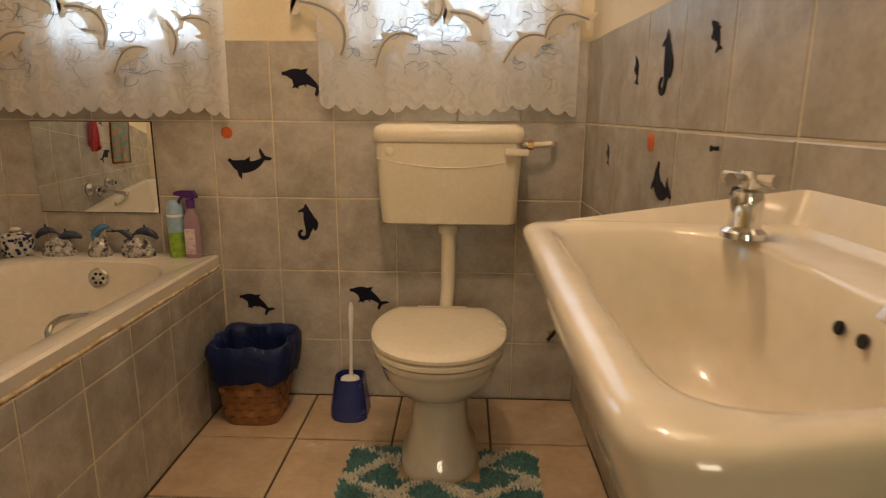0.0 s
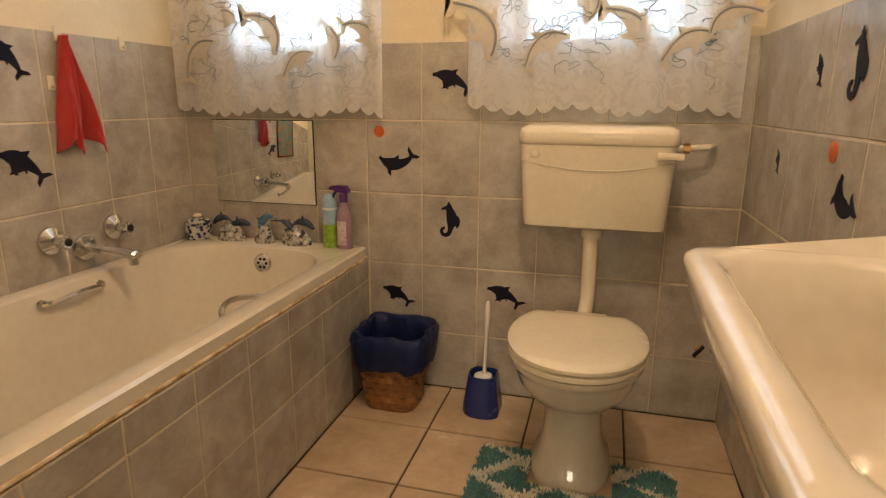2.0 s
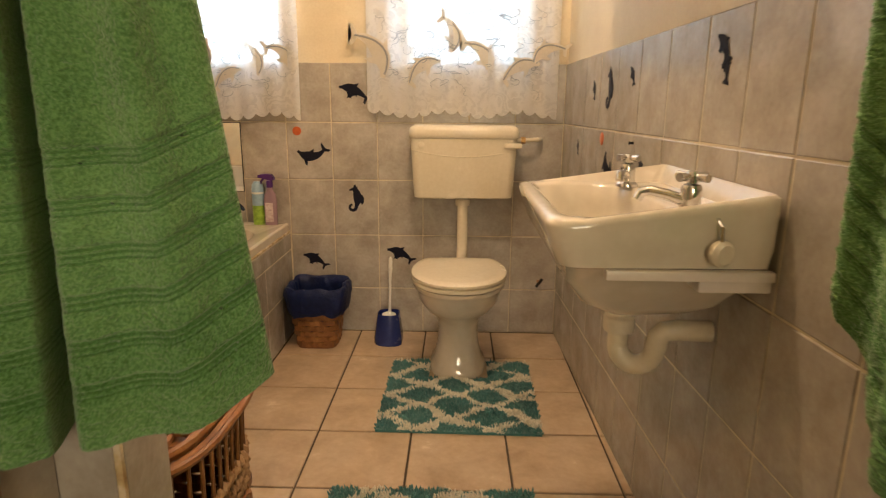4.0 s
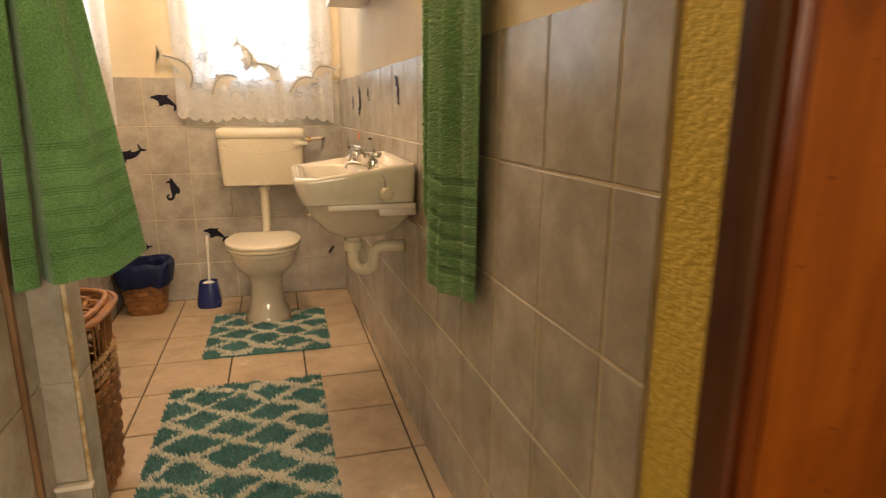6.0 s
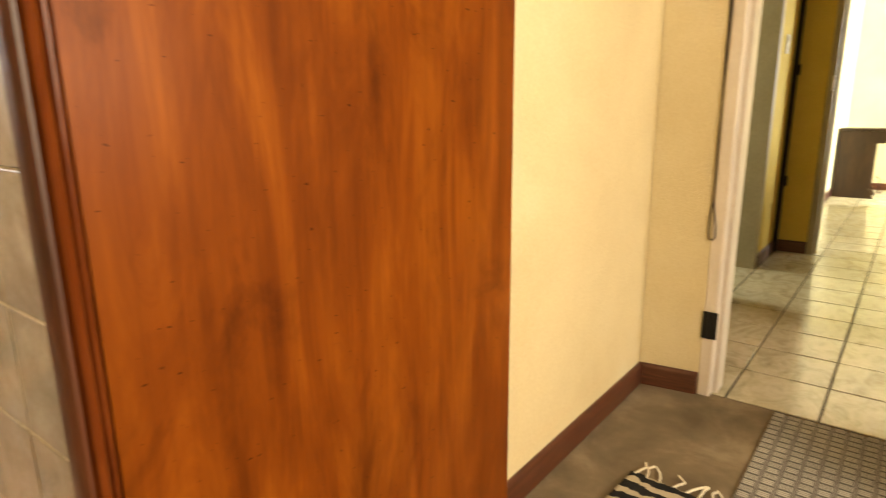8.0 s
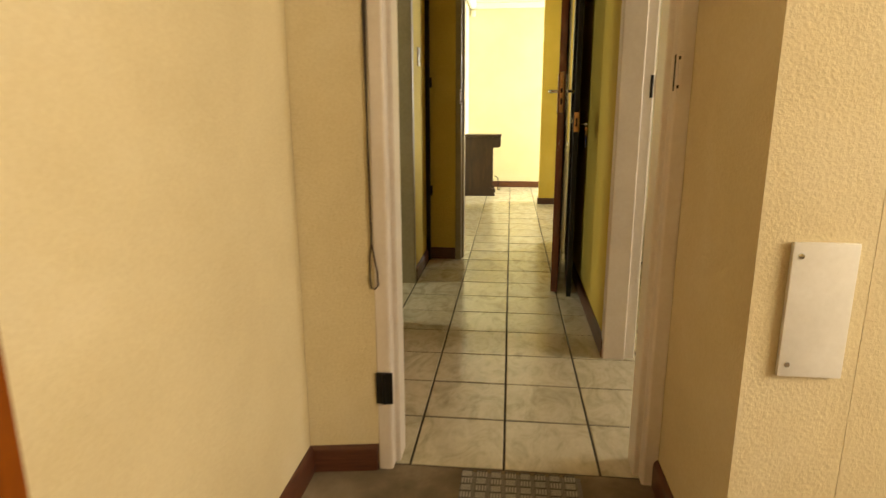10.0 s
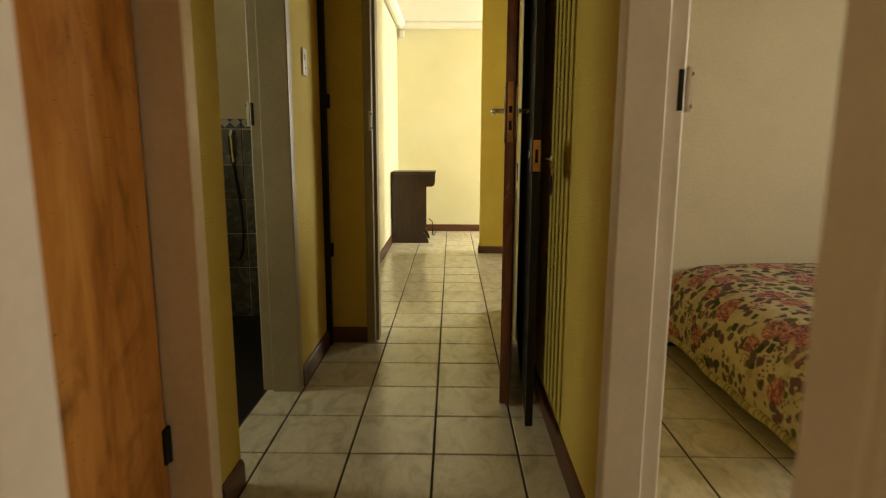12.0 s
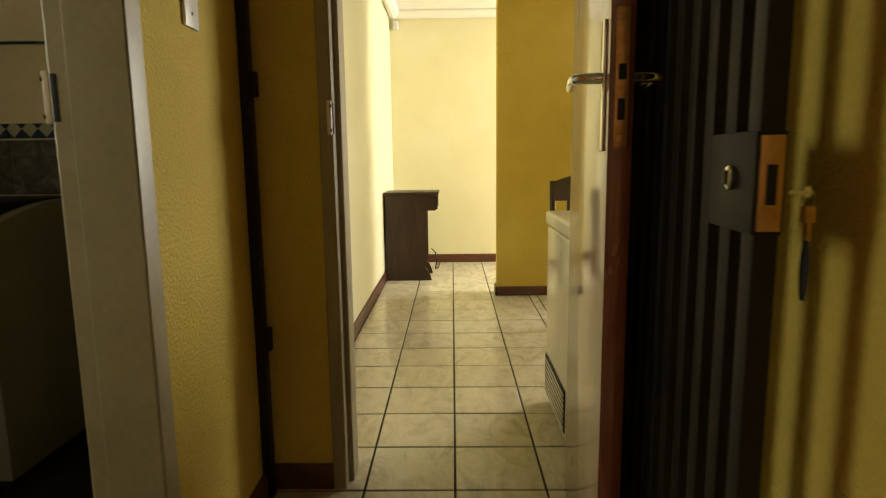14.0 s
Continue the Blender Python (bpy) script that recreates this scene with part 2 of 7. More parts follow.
def part(name, bm, mat, parent=None, label="", angle=35):
    """Links a bmesh as one mesh object under a thing or a part."""
    me = finish(bm, name, angle)
    for x in (mat if isinstance(mat, (list, tuple)) else [mat]):
        me.materials.append(x)
    ob = new(name, me)
    if parent is not None:
        ob.parent = parent
        ob.matrix_parent_inverse = parent.matrix_basis.inverted()
    if label:
        ob["label"] = label
    return ob


def thing(name, label, category, base=(0, 0, 0), group="", kind=""):
    ob = new(name)
    ob.location = base
    return tagged(ob, label, category, group, kind)


def box(bm, a, b, bevel=0.0, segs=2):
    lo, hi = [min(p, q) for p, q in zip(a, b)], [max(p, q) for p, q in zip(a, b)]
    v = [bm.verts.new((x, y, z)) for z in (lo[2], hi[2]) for y in (lo[1], hi[1]) for x in (lo[0], hi[0])]
    fs = [bm.faces.new([v[i] for i in q]) for q in ((0, 2, 3, 1), (4, 5, 7, 6), (0, 1, 5, 4), (1, 3, 7, 5), (3, 2, 6, 7), (2, 0, 4, 6))]
    if bevel:
        es = list({e for f in fs for e in f.edges})
        bmesh.ops.bevel(bm, geom=es, offset=bevel, segments=segs, affect="EDGES", profile=0.6)
    return bm


def boxes(*items):
    bm = bmesh.new()
    for it in items:
        box(bm, *it)
    return bm


def loft(bm, rings, cap0=True, cap1=True, closed=True):
    """Skins a list of rings of points with quads."""
    vs = [[bm.verts.new(p) for p in r] for r in rings]
    n = len(vs[0])
    for a, b in zip(vs, vs[1:]):
        for i in range(n if closed else n - 1):
            j = (i + 1) % n
            bm.faces.new((a[i], a[j], b[j], b[i]))
    if closed and cap0:
        bm.faces.new(list(reversed(vs[0])))
    if closed and cap1:
        bm.faces.new(vs[-1])
    return bm


def oval(cx, cy, z, rx, ry, n=32, power=2.0, turn=0.0):
    pts = []
    for i in range(n):
        a = 2 * math.pi * i / n
        c, s = math.cos(a), math.sin(a)
        x = rx * math.copysign(abs(c) ** (2 / power), c)
        y = ry * math.copysign(abs(s) ** (2 / power), s)
        pts.append((cx + x * math.cos(turn) - y * math.sin(turn), cy + x * math.sin(turn) + y * math.cos(turn), z))
    return pts


def lathe(bm, profile, m=None, segs=24):
    """Turns (radius, height) pairs round the z axis of the pose m."""
    m = m or Matrix()
    rings = [[m @ Vector(p) for p in oval(0, 0, z, max(r, 0.0002), max(r, 0.0002), segs)] for r, z in profile]
    return loft(bm, rings)


def tube(bm, pts, r, segs=10, closed=False, taper=None):
    pts = [Vector(p) for p in pts]
    rings, ref = [], None
    n = len(pts)
    for i, p in enumerate(pts):
        a = pts[i - 1] if (i or closed) else p
        b = pts[(i + 1) % n] if (i < n - 1 or closed) else p
        d = (b - a).normalized()
        if ref is None:
            ref = d.orthogonal().normalized()
        ref = (ref - d * ref.dot(d)).normalized()
        side = d.cross(ref)
        rr = r if taper is None else r * taper(i / max(1, n - 1))
        rings.append([p + (ref * math.cos(2 * math.pi * k / segs) + side * math.sin(2 * math.pi * k / segs)) * rr for k in range(segs)])
    if closed:
        rings.append(rings[0])
        return loft(bm, rings, False, False)
    return loft(bm, rings)


def extrude_outline(bm, pts, m, depth):
    """A flat outline in the xy plane of the pose m, given a thickness along its z."""
    lo = [bm.verts.new(m @ Vector((x, y, 0))) for x, y in pts]
    hi = [bm.verts.new(m @ Vector((x, y, depth))) for x, y in pts]
    n = len(pts)
    f1, f2 = bm.faces.new(list(reversed(lo))), bm.faces.new(hi)
    for i in range(n):
        bm.faces.new((lo[i], lo[(i + 1) % n], hi[(i + 1) % n], hi[i]))
    bmesh.ops.triangulate(bm, faces=[f1, f2], ngon_method="EAR_CLIP")
    return bm


def frame_of(origin, u, v):
    """A pose whose x runs along u, y along v and z along their cross product."""
    u, v = Vector(u).normalized(), Vector(v).normalized()
    w = u.cross(v)
    return Matrix(((u.x, v.x, w.x, origin[0]), (u.y, v.y, w.y, origin[1]), (u.z, v.z, w.z, origin[2]), (0, 0, 0, 1)))


TILE_MESHES = {}


def tile_mesh(w, h, t, mat, cut=0.0022):
    key = (round(w, 3), round(h, 3), round(t, 4), mat.name)
    if key not in TILE_MESHES:
        x, y = w / 2, h / 2
        vs = [(sx * x, sy * y, 0) for sx, sy in ((-1, -1), (1, -1), (1, 1), (-1, 1))]
        vs += [(sx * x, sy * y, t - cut * 0.7) for sx, sy in ((-1, -1), (1, -1), (1, 1), (-1, 1))]
        vs += [(sx * (x - cut), sy * (y - cut), t) for sx, sy in ((-1, -1), (1, -1), (1, 1), (-1, 1))]
        fs = [(8, 9, 10, 11)]
        for k in range(4):
            j = (k + 1) % 4
            fs += [(k, j, 4 + j, 4 + k), (4 + k, 4 + j, 8 + j, 8 + k)]
        me = bpy.data.meshes.new("tile")
        me.from_pydata(vs, [], fs)
        me.materials.append(mat)
        TILE_MESHES[key] = me
    return TILE_MESHES[key]


def tiles(parent, m, us, vs, gap, t, mat, keep=None, wobble=0.0006):
    """Tiles between the joints us and vs, in the xy plane of the pose m, each its own object on a shared mesh."""
    for a, b in zip(us, us[1:]):
        for c, d in zip(vs, vs[1:]):
            if b - a < 0.02 or d - c < 0.02 or (keep and not keep((a + b) / 2, (c + d) / 2)):
                continue
            ob = new("tile", tile_mesh(b - a - gap, d - c - gap, t, mat))
            ob.parent = parent
            ob.matrix_parent_inverse = parent.matrix_basis.inverted()
            ob.matrix_basis = m @ pose((a + b) / 2, (c + d) / 2, random.uniform(-wobble, wobble), random.uniform(-0.12, 0.12), random.uniform(-0.12, 0.12), 0)


def steps(lo, hi, start, step):
    """Joints at start + k * step that fall between lo and hi, with both ends."""
    k0, k1 = math.ceil((lo - start) / step + 0.05), math.floor((hi - start) / step - 0.05)
    return [lo] + [start + k * step for k in range(k0, k1 + 1)] + [hi]


def structure(name, label, bm, mat, category="wall"):
    return tagged(part(name, bm, mat), label, category, "", "structure")


# ---- the large structure ----
TOP = 2.5
RX0, RY0, RX1, RY1 = 0.476, 1.95, 0.556, -0.918          # the bathroom's basin wall, slightly out of square
RDIR = (Vector((RX1, RY1, 0)) - Vector((RX0, RY0, 0))).normalized()
RLEN = math.hypot(RX1 - RX0, RY1 - RY0)
BASIN_WALL = frame_of((RX0, RY0, 0), RDIR, (0, 0, 1))     # x along the wall towards the door, y up, z into the room
if BASIN_WALL.to_3x3().col[2].x > 0:
    BASIN_WALL = frame_of((RX0, RY0, 0), -RDIR, (0, 0, 1))
RSIGN = 1 if (BASIN_WALL.to_3x3().col[0] - RDIR).length < 0.1 else -1


def right_x(y):
    return RX0 + (RX1 - RX0) * (RY0 - y) / (RY0 - RY1)


def slab(pts, z0, z1):
    bm = bmesh.new()
    loft(bm, [[(x, y, z0) for x, y in pts], [(x, y, z1) for x, y in pts]])
    return bm


BACK = 0.006    # tiles stand this far off the bed behind them
wall_north = structure("wall_north", "cream plastered bathroom wall with two curtained windows, tiled below", boxes(
    ((-1.66, 1.95 + BACK, 0), (0.62, 2.15, 1.14)), ((-1.66, 1.95 + BACK, 2.06), (0.62, 2.15, TOP)),
    ((-1.66, 1.95 + BACK, 1.14), (-1.21, 2.15, 2.06)), ((-0.75, 1.95 + BACK, 1.14), (-0.25, 2.15, 2.06)),
    ((0.31, 1.95 + BACK, 1.14), (0.62, 2.15, 2.06))), CREAM_WALL)
wall_west = structure("wall_west", "cream plastered bathroom wall beside the bath, tiled below", boxes(((-1.66, -0.25, 0), (-1.463 - BACK, 1.95, TOP))), CREAM_WALL)
wall_east = structure("wall_east", "cream plastered bathroom wall behind the basin, tiled below", slab(
    [(RX0 + BACK, 1.954), (0.62, 1.954), (0.70, -0.96), (RX1 + BACK, -0.96)], 0, TOP), CREAM_WALL)
structure("wall_east_end", "yellow textured plaster at the end of the tiled wall", slab(
    [(RX1 + 0.003, -0.922), (0.70, -0.962), (0.70, -1.109), (RX1 + 0.006, -1.109)], 0, 2.1), YELLOW)
wall_stub = structure("wall_stub", "short tiled wall between the bath and the doorway", boxes(((-1.66, -0.12, 0), (-0.352, -0.02, TOP))), CREAM_WALL)
wall_entry = structure("wall_entry", "yellow plastered wall beside the bathroom doorway", boxes(((-0.60, -1.0, 0), (-0.425, -0.122, TOP))), YELLOW)
lintel = structure("lintel", "yellow plastered wall over the bathroom doorway", boxes(((-0.42, -1.05, 2.1), (0.62, -0.97, TOP))), YELLOW)
wall_bedroom_north = structure("wall_bedroom_north", "pale yellow textured wall of the bedroom nook", boxes(((0.566, -1.11, 0), (2.425, -0.965, TOP)), ((-2.0, -1.11, 0), (-0.425, -1.001, TOP)), ((-0.42, -1.11, 2.1), (0.553, -1.051, TOP))), BEDROOM_WALL)
bm = slab([(2.386, -1.111), (2.545, -1.111), (2.545, -1.36), (2.426, -1.36)], 0, TOP)
for a, b in (((2.426, -1.110, 0), (2.545, -0.80, TOP)), ((2.426, -2.118, 2.06), (2.545, -1.361, TOP)), ((2.426, -2.157, 0), (2.545, -2.119, TOP))):
    box(bm, a, b)
wall_passage_door = structure("wall_passage_door", "yellow textured wall with the doorway to the passage", bm, BEDROOM_WALL)
wall_nook_south = structure("wall_nook_south", "yellow textured wall at the end of the bedroom nook", boxes(((1.909, -2.36, 0), (2.545, -2.158, TOP))), BEDROOM_WALL)
wall_bedroom_east = structure("wall_bedroom_east", "yellow textured wall of the bedroom", boxes(((1.909, -4.4, 0), (2.05, -2.361, TOP))), BEDROOM_WALL)
wall_bedroom_west = structure("wall_bedroom_west", "yellow wall closing the bedroom", boxes(((-2.1, -4.4, 0), (-2.0, -1.0, TOP))), BEDROOM_WALL)
# the opening is assumed and cut to suit the added bedroom lamp
wall_bedroom_south = structure("wall_bedroom_south", "yellow bedroom wall, unseen, with an assumed wide window opening", boxes(
    ((-2.1, -4.6, 0), (2.05, -4.401, 0.9)), ((-2.1, -4.6, 2.1), (2.05, -4.401, TOP)), ((-2.1, -4.6, 0.9), (-0.25, -4.401, 2.1)), ((1.35, -4.6, 0.9), (2.05, -4.401, 2.1))), BEDROOM_WALL)
wall_hall_north = structure("wall_hall_north", "yellow textured passage wall with two doorways", boxes(
    ((2.546, -1.10, 0), (2.64, -0.95, TOP)), ((2.64, -1.10, 2.06), (3.525, -0.95, TOP)), ((3.526, -1.10, 0), (3.74, -0.95, TOP)),
    ((3.741, -1.10, 2.06), (4.47, -0.95, TOP)), ((4.471, -1.10, 0), (5.26, -0.95, TOP))), YELLOW)
wall_hall_south = structure("wall_hall_south", "yellow textured passage wall behind the open gate", boxes(
    ((3.372, -2.27, 0), (5.26, -2.145, TOP)), ((2.546, -2.27, 2.06), (3.371, -2.145, TOP))), YELLOW)
wall_jog = structure("wall_jog", "narrow yellow-green wall beside the passage doorway", boxes(((5.13, -1.350, 0), (5.26, -1.101, TOP)), ((5.13, -2.144, 2.06), (5.26, -1.351, TOP))), YELLOW)
wall_living_north = structure("wall_living_north", "pale yellow living room wall", boxes(((5.261, -1.10, 0), (9.45, -0.95, TOP))), FAR_WALL)
wall_living_east = structure("wall_living_east", "bright pale yellow end wall of the living room", boxes(((9.45, -5.1, 0), (9.6, -0.95, TOP))), FAR_WALL)
wall_divider = structure("wall_divider", "ochre yellow wall end dividing the living room", boxes(((7.9, -3.4, 0), (8.05, -2.05, TOP))), YELLOW)
wall_living_south = structure("wall_living_south", "yellow living room wall with a bright window", boxes(
    ((5.26, -5.1, 0), (7.9, -4.9, TOP)), ((7.9, -5.1, 0), (9.45, -4.9, 0.8)), ((7.9, -5.1, 2.2), (9.45, -4.9, TOP))), YELLOW)
wall_living_west = structure("wall_living_west", "yellow living room wall", boxes(((5.26, -4.9, 0), (5.32, -2.146, TOP))), YELLOW)
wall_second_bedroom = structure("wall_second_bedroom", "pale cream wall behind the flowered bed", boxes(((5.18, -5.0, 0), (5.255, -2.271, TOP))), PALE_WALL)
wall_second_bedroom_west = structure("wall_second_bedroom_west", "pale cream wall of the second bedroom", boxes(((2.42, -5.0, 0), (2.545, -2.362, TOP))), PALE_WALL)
# opening assumed, placed so that the added lamp reaches the passage
wall_second_bedroom_south = structure("wall_second_bedroom_south", "pale cream wall, unseen, with an assumed window opening", boxes(
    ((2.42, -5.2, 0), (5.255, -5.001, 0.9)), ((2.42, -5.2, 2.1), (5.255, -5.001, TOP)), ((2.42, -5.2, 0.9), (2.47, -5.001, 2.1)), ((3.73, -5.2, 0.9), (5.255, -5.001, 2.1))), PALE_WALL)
wall_second_bath = structure("wall_second_bath", "dim cream wall of the second bathroom with dark tiles below", boxes(((5.62, -0.949, 0), (5.74, 1.3, TOP))), CREAM_WALL)
# unseen wall; its opening is added for the lamp there
structure("wall_second_bath_north", "dim cream wall, unseen, with an added window opening", boxes(((3.5, 1.2, 0), (5.619, 1.3, 1.1)), ((3.5, 1.2, 2.0), (5.619, 1.3, TOP)), ((3.5, 1.2, 1.1), (3.75, 1.3, 2.0)), ((4.35, 1.2, 1.1), (5.619, 1.3, 2.0))), CREAM_WALL)
structure("wall_second_bath_west", "dim cream wall of the second bathroom", boxes(((3.5, -0.949, 0), (3.6, 1.199, TOP))), CREAM_WALL)
ceiling = structure("ceiling", "white painted ceiling", boxes(((-2.2, -5.3, TOP), (9.7, 2.3, TOP + 0.12))), CEILING, "ceiling")
bm = bmesh.new()
tube(bm, [(9.40, -1.15, TOP - 0.02), (9.40, -4.9, TOP - 0.02)], 0.055, 8)
tube(bm, [(5.3, -1.15, TOP - 0.02), (9.42, -1.15, TOP - 0.02)], 0.055, 8)
structure("trim_cornice", "white cove cornice under the ceiling", bm, CEILING, "cornice")

floor = structure("floor", "concrete bed under the bathroom tiles with dark joints", boxes(((-1.66, -1.06, -0.1), (0.72, 2.15, -0.005))), DARK_GROUT, "floor")
floor_bedroom = structure("floor_bedroom", "worn grey-brown bedroom carpet", boxes(((-2.1, -4.6, -0.1), (2.445, -1.061, 0.0))), CARPET, "floor")
floor_hall = structure("floor_hall", "dark joints of the passage floor", boxes(((2.446, -2.36, -0.1), (9.6, -0.95, -0.003)), ((2.446, -5.2, -0.1), (9.6, -2.361, -0.003))), HALL_GROUT, "floor")
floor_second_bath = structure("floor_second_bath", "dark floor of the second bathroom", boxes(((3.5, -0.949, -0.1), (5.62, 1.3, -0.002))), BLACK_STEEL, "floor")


def baseboard(label, a, b, normal, h=0.085, t=0.014, mat=None):
    """A skirting board with a rounded top from a to b, its back on the wall."""
    a, b, nrm = Vector((*a, 0)), Vector((*b, 0)), Vector((*normal, 0))
    prof = [(0, 0), (t, 0), (t, h * 0.8), (t * 0.75, h * 0.93), (t * 0.3, h), (0, h)]
    bm2 = bmesh.new()
    loft(bm2, [[p + nrm * x + Vector((0, 0, z)) for x, z in prof] for p in (a, b)])
    return tagged(part("baseboard", bm2, mat or BASEBOARD), label, "baseboard", "", "structure")


DK = "dark stained wooden baseboard along the yellow wall"
baseboard(DK, (1.32, -1.11), (2.384, -1.11), (0, -1))
baseboard(DK, (2.3865, -1.112), (2.4195, -1.318), (-0.987, 0.16))
baseboard(DK, (1.909, -2.158), (2.424, -2.158), (0, 1))
baseboard(DK, (3.57, -1.10), (3.735, -1.10), (0, -1))
baseboard(DK, (4.515, -1.10), (5.06, -1.10), (0, -1))
baseboard(DK, (5.13, -1.12), (5.13, -1.308), (-1, 0))
baseboard(DK, (3.375, -2.145), (5.13, -2.145), (0, 1))
baseboard(DK, (5.262, -1.10), (9.45, -1.10), (0, -1))
baseboard(DK, (9.45, -1.115), (9.45, -4.9), (-1, 0))
baseboard(DK, (7.9, -2.036), (7.9, -3.4), (-1, 0), 0.07)
baseboard(DK, (7.886, -2.05), (8.05, -2.05), (0, 1), 0.07)
baseboard("cream painted baseboard in the second bedroom", (5.18, -2.28), (5.18, -5.0), (-1, 0), 0.09, 0.014, PALE_WALL)


# ---- door frames and doors ----
def door_frame(name, label, centre, along, width, thick, height=2.05, sides=(1, 1), paint=FRAME_PAINT, rebate=1):
    """A pressed steel frame in an opening: jambs and a head, each a lip, a rebate for the door, a step and the reveal. along: unit vector across the opening; rebate: the side that takes the door."""
    fr = thing(name, label, "door frame", (centre[0], centre[1], 0), kind="structure")
    a, n = Vector((*along, 0)), Vector((-along[1], along[0], 0)) * rebate
    c = Vector((*centre, 0))
    th = thick / 2
    prof = [(0.045, th), (0.045, th + 0.006), (0.042, th + 0.009), (0.008, th + 0.009), (0.004, th + 0.007), (0.002, th + 0.003), (0.002, th - 0.036), (0.0, th - 0.038), (-0.011, th - 0.038), (-0.014, th - 0.041),
            (-0.014, -th - 0.004), (-0.011, -th - 0.008), (-0.006, -th - 0.009), (0.042, -th - 0.009), (0.045, -th - 0.006), (0.045, -th), (0.0035, -th), (0.0035, th)]
    for s, on in zip((1, -1), sides):
        if not on:
            continue
        edge = c + a * (s * width / 2)
        bm = bmesh.new()
        loft(bm, [[edge + a * (s * (x - 0.004)) + n * y + Vector((0, 0, z)) for x, y in prof] for z in (0, height)])
        part("jamb", bm, paint, fr, "", 25)
    bm = bmesh.new()
    loft(bm, [[c + a * (s * (width / 2 + 0.04)) + n * y + Vector((0, 0, height + x + 0.012)) for x, y in prof] for s in (-1, 1)])
    part("head", bm, paint, fr, "", 25)
    return fr


def strike_plate(parent, place, n, a):
    """A keep in a jamb: a dark slot in the rebate and a painted box that covers its back. n: out of the wall, a: towards the opening; place lies on the rebate's outer corner."""
    n, a, p = Vector((*n, 0)), Vector((*a, 0)), Vector(place)

    def brick(name, u0, u1, z0, z1, w0, w1, mat, up, label="", bev=0.0015):
        bm = box(bmesh.new(), (u0, z0, w0), (u1, z1, w1), bev)
        m = Matrix(((a.x, 0, n.x, p.x), (a.y, 0, n.y, p.y), (0, 1, 0, p.z), (0, 0, 0, 1)))
        bmesh.ops.transform(bm, matrix=m, verts=bm.verts)
        return part(name, bm, mat, up, label)
    cover = brick("strike_box", -0.016, -0.002, -0.05, 0.05, 0.0005, 0.014, FRAME_PAINT, parent, "painted strike box", 0.004)
    brick("slot", -0.004, 0.0012, -0.046, 0.044, -0.018, -0.005, BLACK_STEEL, cover)
    for zz in (-0.036, 0.034):
        brick("screw", -0.006, -0.001, zz - 0.004, zz + 0.004, 0.013, 0.0155, BLACK_STEEL, cover, "", 0.0005)


def hinge(parent, place, n, height=0.09):
    bm = bmesh.new()
    lathe(bm, [(0.0, -height / 2), (0.007, -height / 2), (0.007, height / 2), (0.0, height / 2)], Matrix.Translation(place), 10)
    p = Vector(place)
    m = frame_of(p, (-n[1], n[0], 0), (0, 0, 1))
    b2 = bmesh.new()
    box(b2, (-0.025, -height / 2, -0.006), (0.025, height / 2, 0.002), 0.001)
    bmesh.ops.transform(b2, matrix=m, verts=b2.verts)
    me = bpy.data.meshes.new("leaf")
    b2.to_mesh(me)
    b2.free()
    bm.from_mesh(me)
    part("hinge", bm, BLACK_STEEL, parent, "dark steel hinge")


frame_passage = door_frame("door_frame_1", "white painted steel door frame to the passage", (2.4855, -1.739), (0, 1), 0.758, 0.119)
hinge(frame_passage, (2.412, -1.342, 0.275), (-1, 0), 0.1)
strike_plate(frame_passage, (2.417, -2.1165, 1.185), (-1, 0), (0, 1))
door_frame("door_frame_2", "cream painted steel frame round a closed door", (3.0825, -1.025), (1, 0), 0.885, 0.15, paint=CREAM_PAINT)
frame_b = door_frame("door_frame_3", "cream painted steel frame of the second bathroom, dimness put into its colour", (4.105, -1.025), (1, 0), 0.73, 0.15, 2.05, (1, 0), DIM_PAINT)
strike_plate(frame_b, (4.468, -0.941, 1.185), (0, 1), (-1, 0))
frame_c = door_frame("door_frame_4", "white painted steel frame of the second bedroom", (2.959, -2.2075), (1, 0), 0.825, 0.125, rebate=-1)
strike_plate(frame_c, (3.3695, -2.279, 1.185), (0, -1), (-1, 0))
frame_d = door_frame("door_frame_5", "cream painted steel frame at the end of the passage, dimness put into its colour", (5.195, -1.745), (0, 1), 0.79, 0.13, 2.05, (1, 1), DIM_PAINT)
strike_plate(frame_d, (5.121, -1.3525, 1.185), (-1, 0), (0, -1))

# closed door of the first room off the passage
door_a = thing("door_1", "closed orange-brown varnished wooden door in the passage", "door", (3.08, -0.97, 0), kind="structure")
part("leaf", boxes(((2.668, -0.995, 0.008), (3.492, -0.957, 2.03), 0.002)), ORANGE_DOOR, door_a)
hinge(door_a, (3.497, -1.0, 0.26), (0, -1), 0.1)

# sliding door hung outside the bathroom doorway
slider = thing("sliding_door", "orange-brown varnished wooden sliding door slid open along the wall", "door", (0.89, -1.15, 0))
part("leaf", boxes(((0.492, -1.168, 0.012), (1.33, -1.140, 2.08), 0.004)), VARNISH, slider)
bm = bmesh.new()
prof = [(0.010, -1.140), (0.010, -1.160), (0.012, -1.166), (0.016, -1.171), (0.021, -1.171), (0.021, -1.140)]
loft(bm, [[(0.441 + x, y, z) for x, y in prof] for z in (0.012, 2.08)])
moulding = part("edge_moulding", bm, DARK_VARNISH, slider, "dark rounded edge moulding")
bm = bmesh.new()
